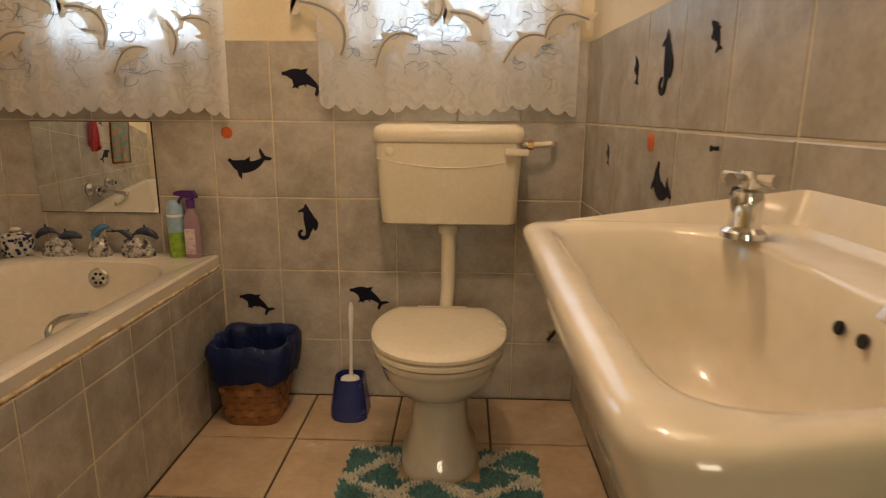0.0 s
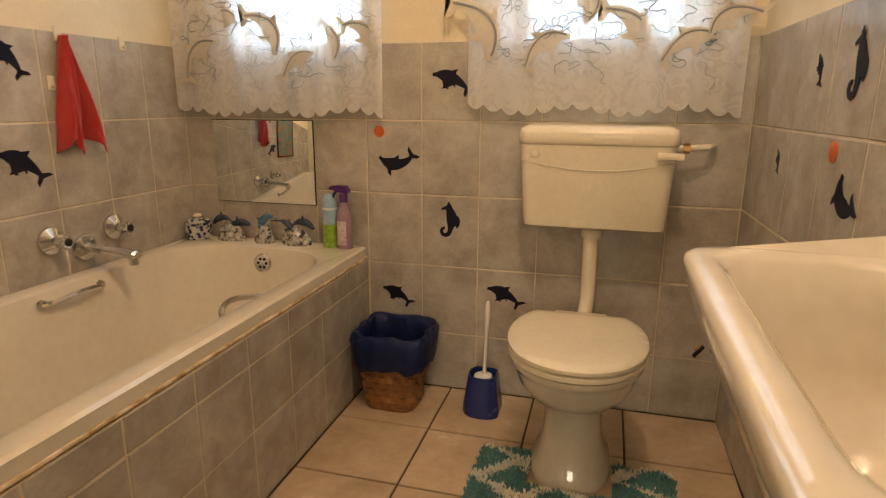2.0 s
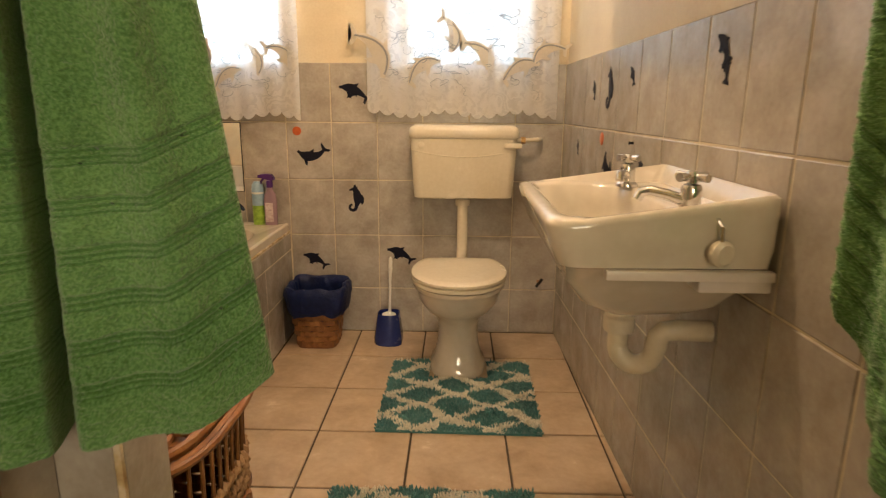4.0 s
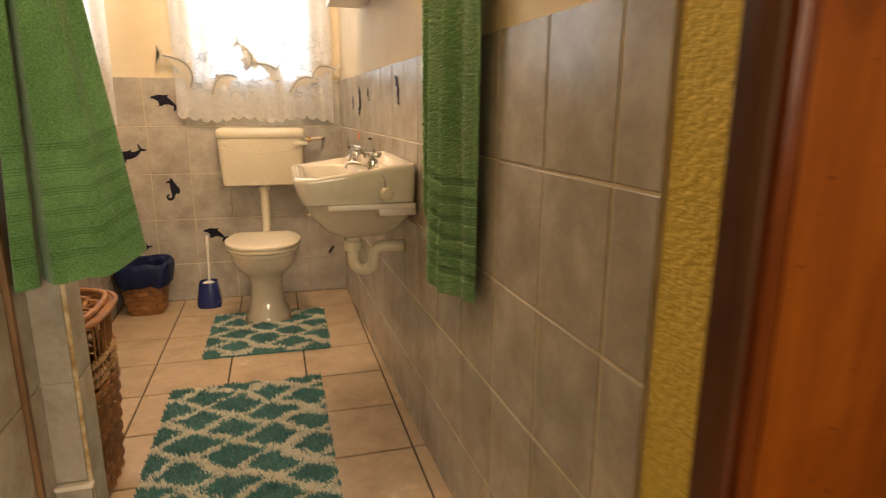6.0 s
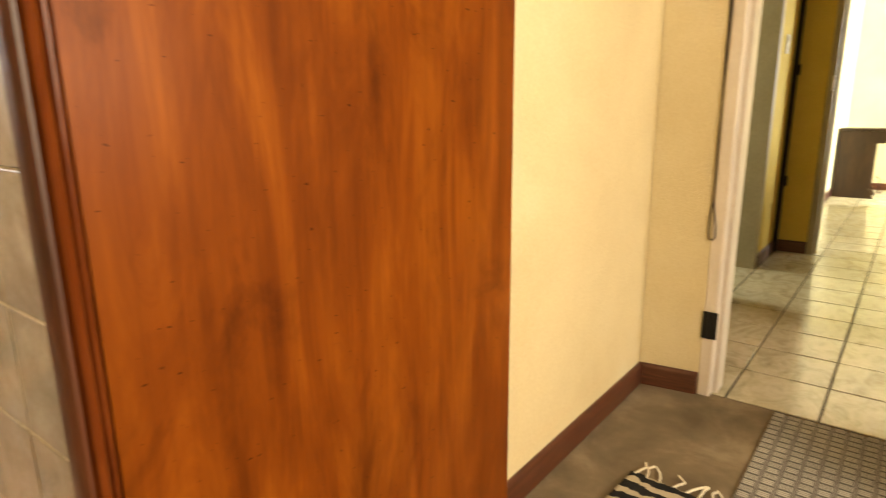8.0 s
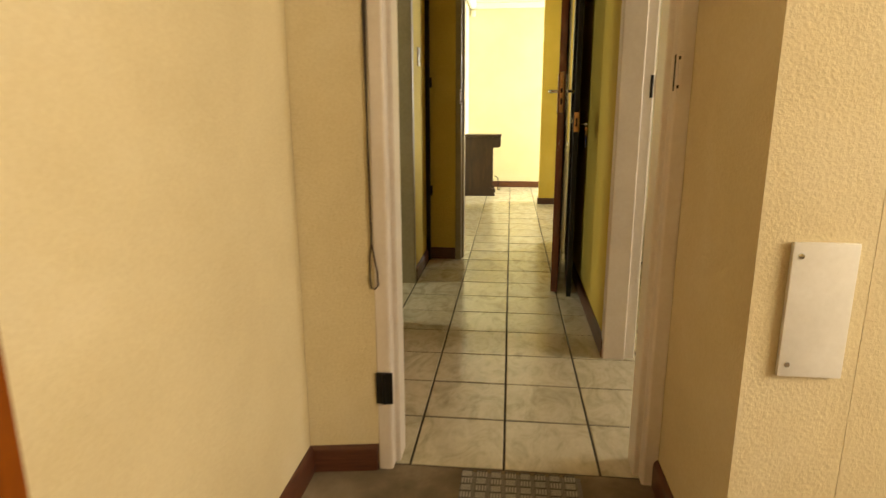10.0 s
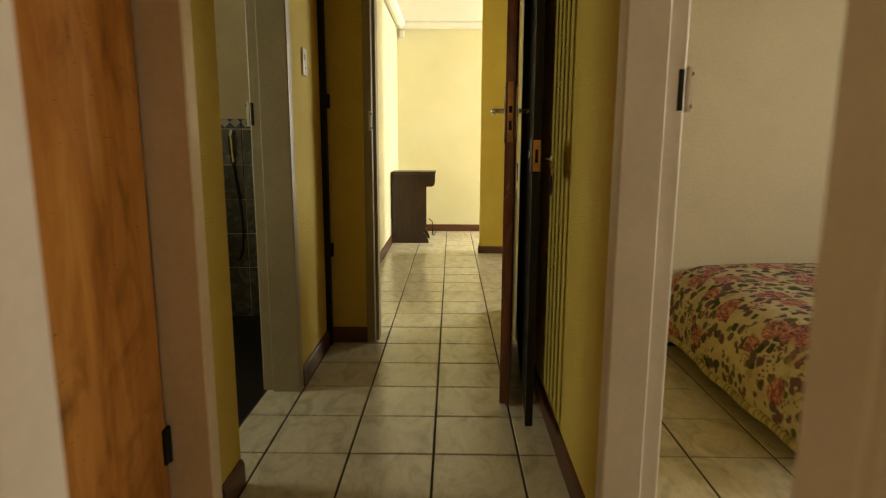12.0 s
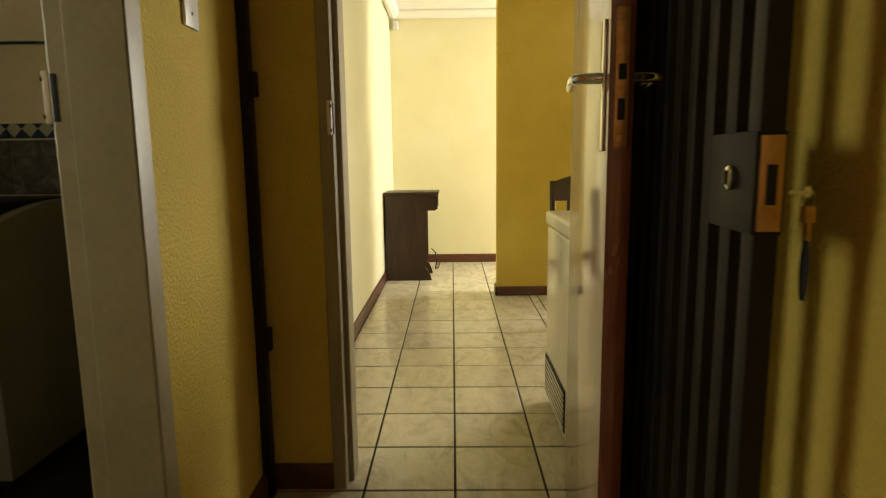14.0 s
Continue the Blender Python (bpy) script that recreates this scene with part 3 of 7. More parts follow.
prof = [(0.0225, -1.140), (0.0225, -1.168), (0.026, -1.176), (0.031, -1.178), (0.036, -1.175), (0.039, -1.167), (0.0405, -1.165), (0.0425, -1.169), (0.0465, -1.170), (0.0495, -1.166), (0.0495, -1.140)]
loft(bm, [[(0.441 + x, y + 0.0006 * noise.noise((x * 40, z * 60, 1.0)), z) for x, y in prof] for z in np.linspace(0.012, 2.08, 160)])
part("bead", bm, BEAD_VARNISH, moulding, "reddish rounded bead")
part("hanger_rail", boxes(((-0.6, -1.14, 2.09), (1.5, -1.10, 2.14), 0.004)), DARK_VARNISH, slider)
slider.location += Vector((-0.012, -0.012, 0))

# passage door, standing open along the wall
pd = thing("door_2", "reddish-brown varnished passage door standing open, brass lock plate", "door", (4.33, -1.985, 0), kind="structure")
DOOR_M = frame_of((4.33, -1.985, 0), (0.79, -0.095, 0), (0, 0, 1))
DW = 0.785


def door_piece(name, a, b, mat, parent, label="", bevel=0.002, m=None):
    bm = box(bmesh.new(), a, b, bevel)
    bmesh.ops.transform(bm, matrix=m or DOOR_M, verts=bm.verts)
    return part(name, bm, mat, parent, label)


leaf = door_piece("leaf", (0, 0.008, -0.02), (DW, 2.03, 0.02), RED_WOOD, pd)
lockplate = door_piece("lock_plate", (-0.003, 1.075, -0.011), (0.0005, 1.30, 0.011), BRASS, pd, "tarnished brass lock plate", 0.001)
door_piece("latch", (-0.010, 1.185, -0.006), (0.0, 1.21, 0.006), BLACK_STEEL, lockplate)
door_piece("deadbolt", (-0.005, 1.12, -0.006), (0.0, 1.155, 0.006), BLACK_STEEL, lockplate)
for zz in (1.09, 1.285):
    door_piece("screw", (-0.005, zz - 0.005, -0.005), (-0.002, zz + 0.005, 0.005), BRASS, lockplate)
for s in (1, -1):
    bp = door_piece("back_plate", (0.035, 1.07, s * 0.02), (0.075, 1.29, s * 0.026), CHROME, pd, "chrome back plate", 0.002)
    bm = bmesh.new()
    tube(bm, [DOOR_M @ Vector(p) for p in ((0.055, 1.195, s * 0.024), (0.055, 1.195, s * 0.058), (0.062, 1.195, s * 0.068), (0.080, 1.196, s * 0.072), (0.165, 1.192, s * 0.070))], 0.0095, 12)
    part("lever", bm, CHROME, bp, "chrome lever handle")

# steel security gate, folded back against the wall
gate = thing("security_gate", "black steel security gate folded open against the passage wall", "security gate", (3.945, -2.03, 0.12))
GATE_M = frame_of((3.945, -2.035, 0), (1.05, -0.082, 0), (0, 0, 1))
GW = 1.06


def gate_piece(name, a, b, mat, parent, label="", bevel=0.002):
    return door_piece(name, a, b, mat, parent, label, bevel, GATE_M)


gate_piece("stile", (0, 0.1, -0.013), (0.032, 2.02, 0.013), BLACK_STEEL, gate)
gate_piece("stile", (GW - 0.032, 0.1, -0.013), (GW, 2.02, 0.013), BLACK_STEEL, gate)
gate_piece("rail", (0.032, 0.1, -0.012), (GW - 0.032, 0.135, 0.012), BLACK_STEEL, gate)
gate_piece("rail", (0.032, 1.985, -0.012), (GW - 0.032, 2.02, 0.012), BLACK_STEEL, gate)
for k in range(13):
    x = 0.075 + k * 0.0735
    gate_piece("bar", (x, 0.13, -0.009), (x + 0.034, 1.99, 0.009), BLACK_STEEL, gate, bevel=0.0015)
lock_box = gate_piece("lock_box", (0.0, 0.975, -0.016), (0.13, 1.085, 0.016), BLACK_STEEL, gate, bevel=0.003)
face = gate_piece("lock_face", (-0.004, 0.98, -0.012), (0.0, 1.08, 0.012), BRASS, lock_box, "brass lock face plate", 0.001)
gate_piece("bolt_slot", (-0.006, 1.008, -0.005), (-0.003, 1.05, 0.005), BLACK_STEEL, face, bevel=0.0005)
bm = bmesh.new()
lathe(bm, [(0.0, 0), (0.014, 0), (0.014, 0.003), (0.011, 0.005), (0.0, 0.005)], GATE_M @ pose(0.06, 1.035, -0.018, 180), 20)
part("keyhole", bm, CHROME, lock_box, "round steel key escutcheon")
gate_piece("key_slot", (0.057, 1.027, -0.0245), (0.063, 1.043, -0.022), BLACK_STEEL, lock_box, bevel=0.0005)
for zz in (0.35, 1.75):
    gate_piece("hinge", (GW, zz - 0.04, -0.01), (GW + 0.02, zz + 0.04, 0.012), BLACK_STEEL, gate)

keys = thing("key_bunch", "steel keys with a blue plastic tag hanging from the gate lock", "keys", (3.93, -2.07, 0.98))
KEY_M = GATE_M @ pose(0.022, 1.02, 0.045, 0, 0, 0) @ Matrix.Diagonal((0.62, 0.7, -0.55, 1))


def key_part(name, bm, mat, parent, label=""):
    bmesh.ops.transform(bm, matrix=KEY_M, verts=bm.verts)
    return part(name, bm, mat, parent, label)


bm = bmesh.new()
tube(bm, [(0, 0, 0.03), (0, 0, 0.0)], 0.0035, 8)
lathe(bm, [(0.0, -0.001), (0.009, -0.001), (0.009, 0.001), (0.0, 0.001)], pose(0, 0, -0.006, 90, 0, 90), 16)
key_part("key", bm, CHROME, keys)
bm = bmesh.new()
tube(bm, [(0.0, -0.012 + 0.012 * math.cos(a), -0.01 + 0.012 * math.sin(a)) for a in np.linspace(0, 2 * math.pi, 16, endpoint=False)], 0.0012, 6, True)
key_part("ring", bm, CHROME, keys)
for dx, ln in ((-0.006, 0.055), (0.002, 0.05), (0.009, 0.058)):
    bm = bmesh.new()
    box(bm, (dx - 0.001, -0.025 - ln * 0.4, -0.022), (dx + 0.001, -0.022, -0.001), 0.0008)
    box(bm, (dx - 0.001, -0.02 - ln, -0.015), (dx + 0.001, -0.02 - ln * 0.35, -0.008), 0.0005)
    key_part("key", bm, BRASS, keys)
bm = bmesh.new()
rings = []
for s in np.linspace(0, 1, 10):
    wv = 0.008 * math.sin(math.pi * (0.12 + 0.8 * s)) ** 0.7
    rings.append([(0.004 * c, -0.075 - 0.095 * s, -0.012 + wv * d) for c, d in ((1, 1), (-1, 1), (-1, -1), (1, -1))])
loft(bm, rings)
key_part("tag", bm, BLUE_PLASTIC, keys, "blue plastic key tag")

# steel channel that the gate closes on
post = thing("gate_post", "black steel gate channel with a chipped edge in the passage corner", "gate post", (5.08, -1.115, 0))
bm = bmesh.new()
rings = []
for i in range(60):
    z = 0.005 + 2.04 * i / 59
    e = 0.0035 * noise.noise((0.3, 0.1, z * 9)) + 0.002 * noise.noise((1.3, 0.1, z * 40))
    rings.append([(5.058 + e, -1.101, z), (5.058 + e, -1.128, z), (5.085, -1.131, z), (5.098, -1.128, z), (5.098, -1.101, z)])
loft(bm, rings)
part("channel", bm, BLACK_STEEL, post)
for zz in (0.52, 1.28):
    part("bracket", boxes(((5.066, -1.145, zz - 0.035), (5.094, -1.128, zz + 0.035), 0.003)), BLACK_STEEL, post)

# ---- bathroom: windows, curtains ----
GLASS, gn, gl_, gb = material("window_glass", 0.05)
gb.inputs["Transmission Weight"].default_value = 1.0
gb.inputs["IOR"].default_value = 1.2
gb.inputs["Base Color"].default_value = (0.95, 0.97, 0.97, 1)


def window(name, x0, x1, z0, z1):
    w = thing(name, "white painted steel bathroom window behind a lace curtain", "window", ((x0 + x1) / 2, 2.09, z0), kind="structure")
    bm = boxes(((x0, 2.07, z0), (x0 + 0.035, 2.11, z1), 0.003), ((x1 - 0.035, 2.07, z0), (x1, 2.11, z1), 0.003), ((x0 + 0.035, 2.07, z0), (x1 - 0.035, 2.11, z0 + 0.035), 0.003),
               ((x0 + 0.035, 2.07, z1 - 0.035), (x1 - 0.035, 2.11, z1), 0.003), ((x0 + 0.035, 2.075, z0 + 0.56), (x1 - 0.035, 2.105, z0 + 0.585), 0.002))
    part("window_frame", bm, FRAME_PAINT, w)
    for a, b in ((z0 + 0.036, z0 + 0.559), (z0 + 0.586, z1 - 0.036)):
        p = part("pane", boxes(((x0 + 0.036, 2.088, a), (x1 - 0.036, 2.092, b))), GLASS, w)
        p.visible_shadow = False
    part("window_sill", boxes(((x0 + 0.002, 1.945, z0 - 0.006), (x1 - 0.002, 2.069, z0 + 0.008), 0.003)), WALL_TILE, w, "tiled window sill")


window("window_1", -1.21, -0.75, 1.14, 2.06)
window("window_2", -0.25, 0.31, 1.14, 2.06)


def lace_material(name, holes):
    m, n, l, b = material(name, 0.85)
    b.inputs["Base Color"].default_value = (0.82, 0.8, 0.76, 1)
    v = coords(n, l, (1, 1, 1), True)
    warp = noise_tex(n, l, v, 12.0, 3.0)
    vo = n.new("ShaderNodeTexWave")
    vo.wave_type, vo.rings_direction = "RINGS", "SPHERICAL"
    vo.inputs["Scale"].default_value, vo.inputs["Distortion"].default_value, vo.inputs["Detail"].default_value, vo.inputs["Detail Scale"].default_value = 9.0, 26.0, 3.0, 1.3
    l.new(v, vo.inputs["Vector"])
    fine = noise_tex(n, l, v, 330.0, 2.0)
    blot = noise_tex(n, l, v, 17.0, 4.0, 0.6, 0.6)
    t1 = ramp(n, l, vo.outputs["Fac"], [(0.35, (0, 0, 0)), (0.5, (1, 1, 1))])
    t2 = ramp(n, l, blot, [(0.42, (0, 0, 0)), (0.58, (1, 1, 1))])
    pat = mix(n, l, 1.0, t1, t2, "MULTIPLY")
    net = mix(n, l, 0.25, pat, ramp(n, l, fine, [(0.42, (0, 0, 0)), (0.56, (1, 1, 1))]), "ADD")
    tr = n.new("ShaderNodeBsdfTransparent")
    tl = n.new("ShaderNodeBsdfTranslucent")
    tl.inputs["Color"].default_value = (0.9, 0.9, 0.9, 1)
    ms1, ms2 = n.new("ShaderNodeMixShader"), n.new("ShaderNodeMixShader")
    ms1.inputs[0].default_value = 0.5
    l.new(b.outputs[0], ms1.inputs[1])
    l.new(tl.outputs[0], ms1.inputs[2])
    bw = n.new("ShaderNodeRGBToBW")
    l.new(net, bw.inputs[0])
    l.new(ranged(n, l, bw.outputs[0], 0.02, holes), ms2.inputs[0])
    l.new(ms1.outputs[0], ms2.inputs[1])
    l.new(tr.outputs[0], ms2.inputs[2])
    l.new(ms2.outputs[0], n["Material Output"].inputs["Surface"])
    bump(n, l, b, vo.outputs["Fac"], 0.4, 0.002)
    return m


LACE = lace_material("white_lace", 0.15)
LACE_SHEER = lace_material("white_voile", 0.08)
LACE_THICK = mottled("dense_white_lace", [(0.3, (0.66, 0.62, 0.54)), (0.7, (0.78, 0.74, 0.66))], 60.0, 0.9, 300.0, 0.4)
tn, tk = LACE_THICK.node_tree.nodes, LACE_THICK.node_tree.links
glow, blend = tn.new("ShaderNodeBsdfTranslucent"), tn.new("ShaderNodeMixShader")
glow.inputs["Color"].default_value = (0.9, 0.84, 0.74, 1)
blend.inputs[0].default_value = 0.45
tk.new(tn["Principled BSDF"].outputs[0], blend.inputs[1])
tk.new(glow.outputs[0], blend.inputs[2])
tk.new(blend.outputs[0], tn["Material Output"].inputs["Surface"])
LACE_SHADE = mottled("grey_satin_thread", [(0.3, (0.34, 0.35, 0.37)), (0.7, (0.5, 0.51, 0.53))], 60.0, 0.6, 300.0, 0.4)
tn, tk = LACE_SHADE.node_tree.nodes, LACE_SHADE.node_tree.links
glow, blend = tn.new("ShaderNodeBsdfTranslucent"), tn.new("ShaderNodeMixShader")
glow.inputs["Color"].default_value = (0.5, 0.52, 0.55, 1)
blend.inputs[0].default_value = 0.5
tk.new(tn["Principled BSDF"].outputs[0], blend.inputs[1])
tk.new(glow.outputs[0], blend.inputs[2])
tk.new(blend.outputs[0], tn["Material Output"].inputs["Surface"])


def spine_shape(fn, width, n=22):
    """A closed outline of a ribbon along the curve fn(s) with half width width(s)."""
    pts = [Vector((*fn(i / (n - 1)), 0)) for i in range(n)]
    up, down = [], []
    for i, p in enumerate(pts):
        d = (pts[min(i + 1, n - 1)] - pts[max(i - 1, 0)]).normalized()
        nn = Vector((-d.y, d.x, 0))
        w = width(i / (n - 1))
        up.append((p + nn * w))
        down.append((p - nn * w))
    return [(q.x, q.y) for q in up] + [(q.x, q.y) for q in reversed(down)], pts


def dolphin(bm, m, size, bend=0.5, depth=0.0015):
    """A leaping dolphin, nose at -x: bent body, beak, dorsal fin, flipper and flukes."""
    def fn(s):
        a = (s - 0.45) * bend * 2
        r = 1 / (bend * 2)
        return size * (r * math.sin(a)), size * (r * (math.cos(a) - 1))

    def wd(s):
        beak = 0.03 if s < 0.08 else 0.03 + 0.11 * math.sin(min(1.0, (s - 0.08) / 0.32) * math.pi / 2)
        return size * (beak * max(0.0, 1 - max(0.0, (s - 0.42) / 0.58)) ** 0.8 + 0.012)
    out, pts = spine_shape(fn, wd)
    extrude_outline(bm, out, m, depth)

    def at(s, side):
        i = min(int(s * 21), 20)
        d = (pts[i + 1] - pts[i]).normalized()
        nn = Vector((-d.y, d.x, 0))
        return pts[i], d * size, nn * size * side
    lift = [m @ Matrix.Translation((0, 0, depth * 0.12 * k)) for k in (1, 2, 3)]
    p, d, nn = at(0.45, 1)
    extrude_outline(bm, [(q.x, q.y) for q in (p - d * 0.1 + nn * 0.08, p + d * 0.02 + nn * 0.17, p + d * 0.14 + nn * 0.24, p + d * 0.1 + nn * 0.14, p + d * 0.11 + nn * 0.05)], lift[0], depth)
    p, d, nn = at(0.33, -1)
    extrude_outline(bm, [(q.x, q.y) for q in (p - d * 0.04 + nn * 0.08, p + d * 0.04 + nn * 0.24, p + d * 0.13 + nn * 0.30, p + d * 0.11 + nn * 0.17, p + d * 0.09 + nn * 0.06)], lift[1], depth)
    p, d, nn = at(0.99, 1)
    extrude_outline(bm, [(q.x, q.y) for q in (p - d * 0.05 + nn * 0.02, p + d * 0.06 + nn * 0.17, p + d * 0.14 + nn * 0.2, p + d * 0.06, p + d * 0.12 - nn * 0.17, p + d * 0.04 - nn * 0.16, p - d * 0.05 - nn * 0.02)], lift[2], depth)
    return bm


def seahorse(bm, m, size, depth=0.0015):
    """An upright seahorse with a snout, a fin on its back and a curled tail."""
    def fn(s):
        if s < 0.58:
            k = s / 0.58
            return size * (-0.005 + 0.075 * math.sin(math.pi * k) + 0.045 * k), size * (0.42 - 0.69 * k)
        k = (s - 0.58) / 0.42
        a, r = k * 4.7, 0.135 * (1 - 0.4 * k)
        return size * (-0.095 + r * math.cos(a)), size * (-0.27 - r * math.sin(a))
    def wd(s):
        return size * (0.075 + 0.075 * math.sin(min(1, s / 0.55) * math.pi) ** 1.3 + 0.007 * math.sin(s * 100)) * (1 - 0.52 * max(0, (s - 0.4) / 0.6))
    rings = []
    for i in range(80):
        s = i / 79
        p, q = Vector(fn(max(0, s - 0.01))), Vector(fn(min(1, s + 0.01)))
        d = (q - p).normalized()
        c, w = Vector(fn(s)), Vector((-d.y, d.x)) * wd(s)
        rings.append([m @ Vector((v.x, v.y, z)) for v, z in ((c - w, 0), (c + w, 0), (c + w, depth), (c - w, depth))])
    loft(bm, rings)
    extra = [m @ Matrix.Translation((0, 0, depth * 0.12 * k)) for k in (1, 2, 3)]
    extrude_outline(bm, [(-0.03 * size, 0.45 * size), (-0.2 * size, 0.36 * size), (-0.19 * size, 0.31 * size), (-0.03 * size, 0.33 * size)], extra[0], depth)
    extrude_outline(bm, [(0.12 * size, 0.16 * size), (0.27 * size, 0.17 * size), (0.33 * size, 0.05 * size), (0.32 * size, -0.08 * size), (0.25 * size, -0.2 * size), (0.19 * size, -0.1 * size), (0.12 * size, -0.08 * size)], extra[1], depth)
    extrude_outline(bm, [(-0.05 * size, 0.42 * size), (-0.03 * size, 0.5 * size), (0.02 * size, 0.56 * size), (0.05 * size, 0.47 * size), (0.1 * size, 0.46 * size), (0.09 * size, 0.38 * size)], extra[2], depth)
    return bm


def curtain(name, label, x0, x1, y, zb, zt, seed, motifs):
    c = thing(name, label, "curtain", ((x0 + x1) / 2, y, zb))
    rnd = random.Random(seed)
    ph = [rnd.uniform(0, 6.28) for _ in range(4)]

    def depth(x, z):
        k = (x - x0) / (x1 - x0)
        return y + 0.010 * math.sin(k * 23 + ph[0]) * (0.5 + 0.5 * (z - zb)) + 0.007 * math.sin(k * 51 + ph[1] + z * 1.5) + 0.006 * math.sin(k * 9 + ph[2] - z * 2)
    nx, nz = 150, 60
    bm = bmesh.new()
    grid = []
    for j in range(nz + 1):
        row = []
        for i in range(nx + 1):
            x = x0 + (x1 - x0) * i / nx
            sc = 0.022 * abs(math.sin(math.pi * (x - x0) / 0.055)) ** 0.6 + 0.010 * math.sin((x - x0) * 20 + ph[3])
            zz = (zb + 0.012 - sc) + (zt - zb - 0.012 + sc) * (j / nz) ** 1.15
            row.append(bm.verts.new((x, depth(x, zz), zz)))
        grid.append(row)
    for j in range(nz):
        for i in range(nx):
            bm.faces.new((grid[j][i], grid[j][i + 1], grid[j + 1][i + 1], grid[j + 1][i]))
    split = [f for f in bm.faces if f.calc_center_median().z > zb + 0.42]
    for f in split:
        f.material_index = 1
    cl = part("cloth", bm, [LACE, LACE_SHEER], c, "translucent lace cloth with a scalloped hem", 180)
    bm = bmesh.new()
    tube(bm, [(x0 - 0.02, y, zt + 0.004), (x1 + 0.02, y, zt + 0.004)], 0.007, 8)
    for xx in (x0 - 0.012, x1 + 0.012):
        box(bm, (xx - 0.01, y - 0.008, zt - 0.012), (xx + 0.01, 1.957, zt + 0.02), 0.002)
    part("rod", bm, CHROME, c, "thin curtain rod")
    for (u, z, size, bend, turn, flip) in motifs:
        x = x0 + (x1 - x0) * u
        m = frame_of((x, depth(x, z) - 0.004, z), (1 if flip else -1, 0, 0), (0, 0, 1)) @ pose(0, 0, 0, 0, 0, turn)
        bm = bmesh.new()
        dolphin(bm, m, size, bend, 0.001)
        part("dolphin_motif", bm, LACE_THICK, c, "woven dolphin motif")
        bm = bmesh.new()
        r = 1 / (bend * 2)
        pts = [m @ Vector((size * r * math.sin((s - 0.45) * bend * 2), size * (r * (math.cos((s - 0.45) * bend * 2) - 1) + 0.12 * math.sin(math.pi * min(1, s * 1.15)) * (1 - s * 0.5)), 0.001)) for s in np.linspace(0.05, 0.97, 14)]
        tube(bm, pts, size * 0.018, 6)
        part("outline_thread", bm, LACE_SHADE, c, "grey embroidered outline")
    bm = bmesh.new()
    for _ in range(70):
        x, z, a, turn = rnd.uniform(x0 + 0.03, x1 - 0.03), rnd.uniform(zb + 0.1, zb + 0.42), rnd.uniform(-0.5, 0.5), rnd.uniform(-0.5, 0.5)
        pts = []
        for k in range(rnd.randint(10, 18)):
            if x0 + 0.01 < x < x1 - 0.01:
                pts.append((x, depth(x, z) - 0.003, z))
            turn = 0.7 * turn + rnd.uniform(-0.75, 0.75)
            a = 0.9 * a + turn
            x, z = x + 0.0085 * math.cos(a), z + 0.006 * math.sin(a)
        if len(pts) > 4:
            tube(bm, pts, rnd.uniform(0.0008, 0.0015), 4)
    tagged(part("wave_embroidery", bm, LACE_SHADE, c, "winding grey embroidered waves"), kind="stuff")
    return c


curtain("lace_curtain", "white lace dolphin curtain over the window by the bath", -1.455, -0.655, 1.905, 0.985, 2.0, 3,
        [(0.13, 1.19, 0.20, 0.8, -40, False), (0.27, 1.31, 0.16, 0.9, 10, False), (0.50, 1.26, 0.20, 1.0, 55, False), (0.62, 1.16, 0.15, 0.6, -30, False), (0.78, 1.22, 0.15, 0.7, 75, False), (0.93, 1.24, 0.17, 1.1, 50, False)])
curtain("lace_curtain", "white lace dolphin curtain over the window above the cistern", -0.37, 0.435, 1.905, 1.0, 2.0, 8,
        [(0.07, 1.25, 0.24, 0.9, 60, False), (0.29, 1.20, 0.18, 0.8, -30, False), (0.46, 1.32, 0.17, 0.9, 80, False), (0.62, 1.24, 0.20, 0.9, 55, False), (0.8, 1.2, 0.18, 0.7, -20, False), (0.92, 1.26, 0.17, 0.9, 30, True)])


# ---- bathroom: bath ----
def rrect(cx, cy, z, hx, hy, r, n=8):
    pts = []
    for k, (sx, sy) in enumerate(((1, 1), (-1, 1), (-1, -1), (1, -1))):
        for i in range(n):
            a = math.pi / 2 * (k + i / (n - 1))
            pts.append((cx + sx * (hx - r) + r * math.cos(a), cy + sy * (hy - r) + r * math.sin(a), z))
    return pts


BATH_END = 0.24
bath = thing("bathtub", "cream enamelled built-in bathtub with chrome grips and stained sealant", "bathtub", (-1.1, 1.1, 0))
bx, by = (-1.456 - 0.742) / 2, (1.944 + BATH_END) / 2
hx, hy = (1.456 - 0.742) / 2, (1.944 - BATH_END) / 2
bm = bmesh.new()
loft(bm, [rrect(bx, by, 0.472, hx, hy, 0.012), rrect(bx, by, 0.508, hx, hy, 0.012), rrect(bx, by, 0.515, hx - 0.007, hy - 0.007, 0.012),
          rrect(bx, by - 0.015, 0.515, hx - 0.058, hy - 0.095, 0.19), rrect(bx, by - 0.015, 0.510, hx - 0.066, hy - 0.105, 0.19), rrect(bx, by - 0.015, 0.484, hx - 0.074, hy - 0.115, 0.185),
          rrect(bx, by - 0.03, 0.25, hx - 0.10, hy - 0.16, 0.16), rrect(bx, by - 0.05, 0.14, hx - 0.13, hy - 0.22, 0.13), rrect(bx, by - 0.05, 0.115, hx - 0.17, hy - 0.27, 0.1)], cap0=False)
part("tub", bm, CERAMIC, bath, "", 40)
bm = bmesh.new()
tube(bm, [(-0.7435, y, 0.4735 + 0.003 * noise.noise((0, y * 14, 0))) for y in np.linspace(BATH_END, 1.94, 90)], 0.006, 8)
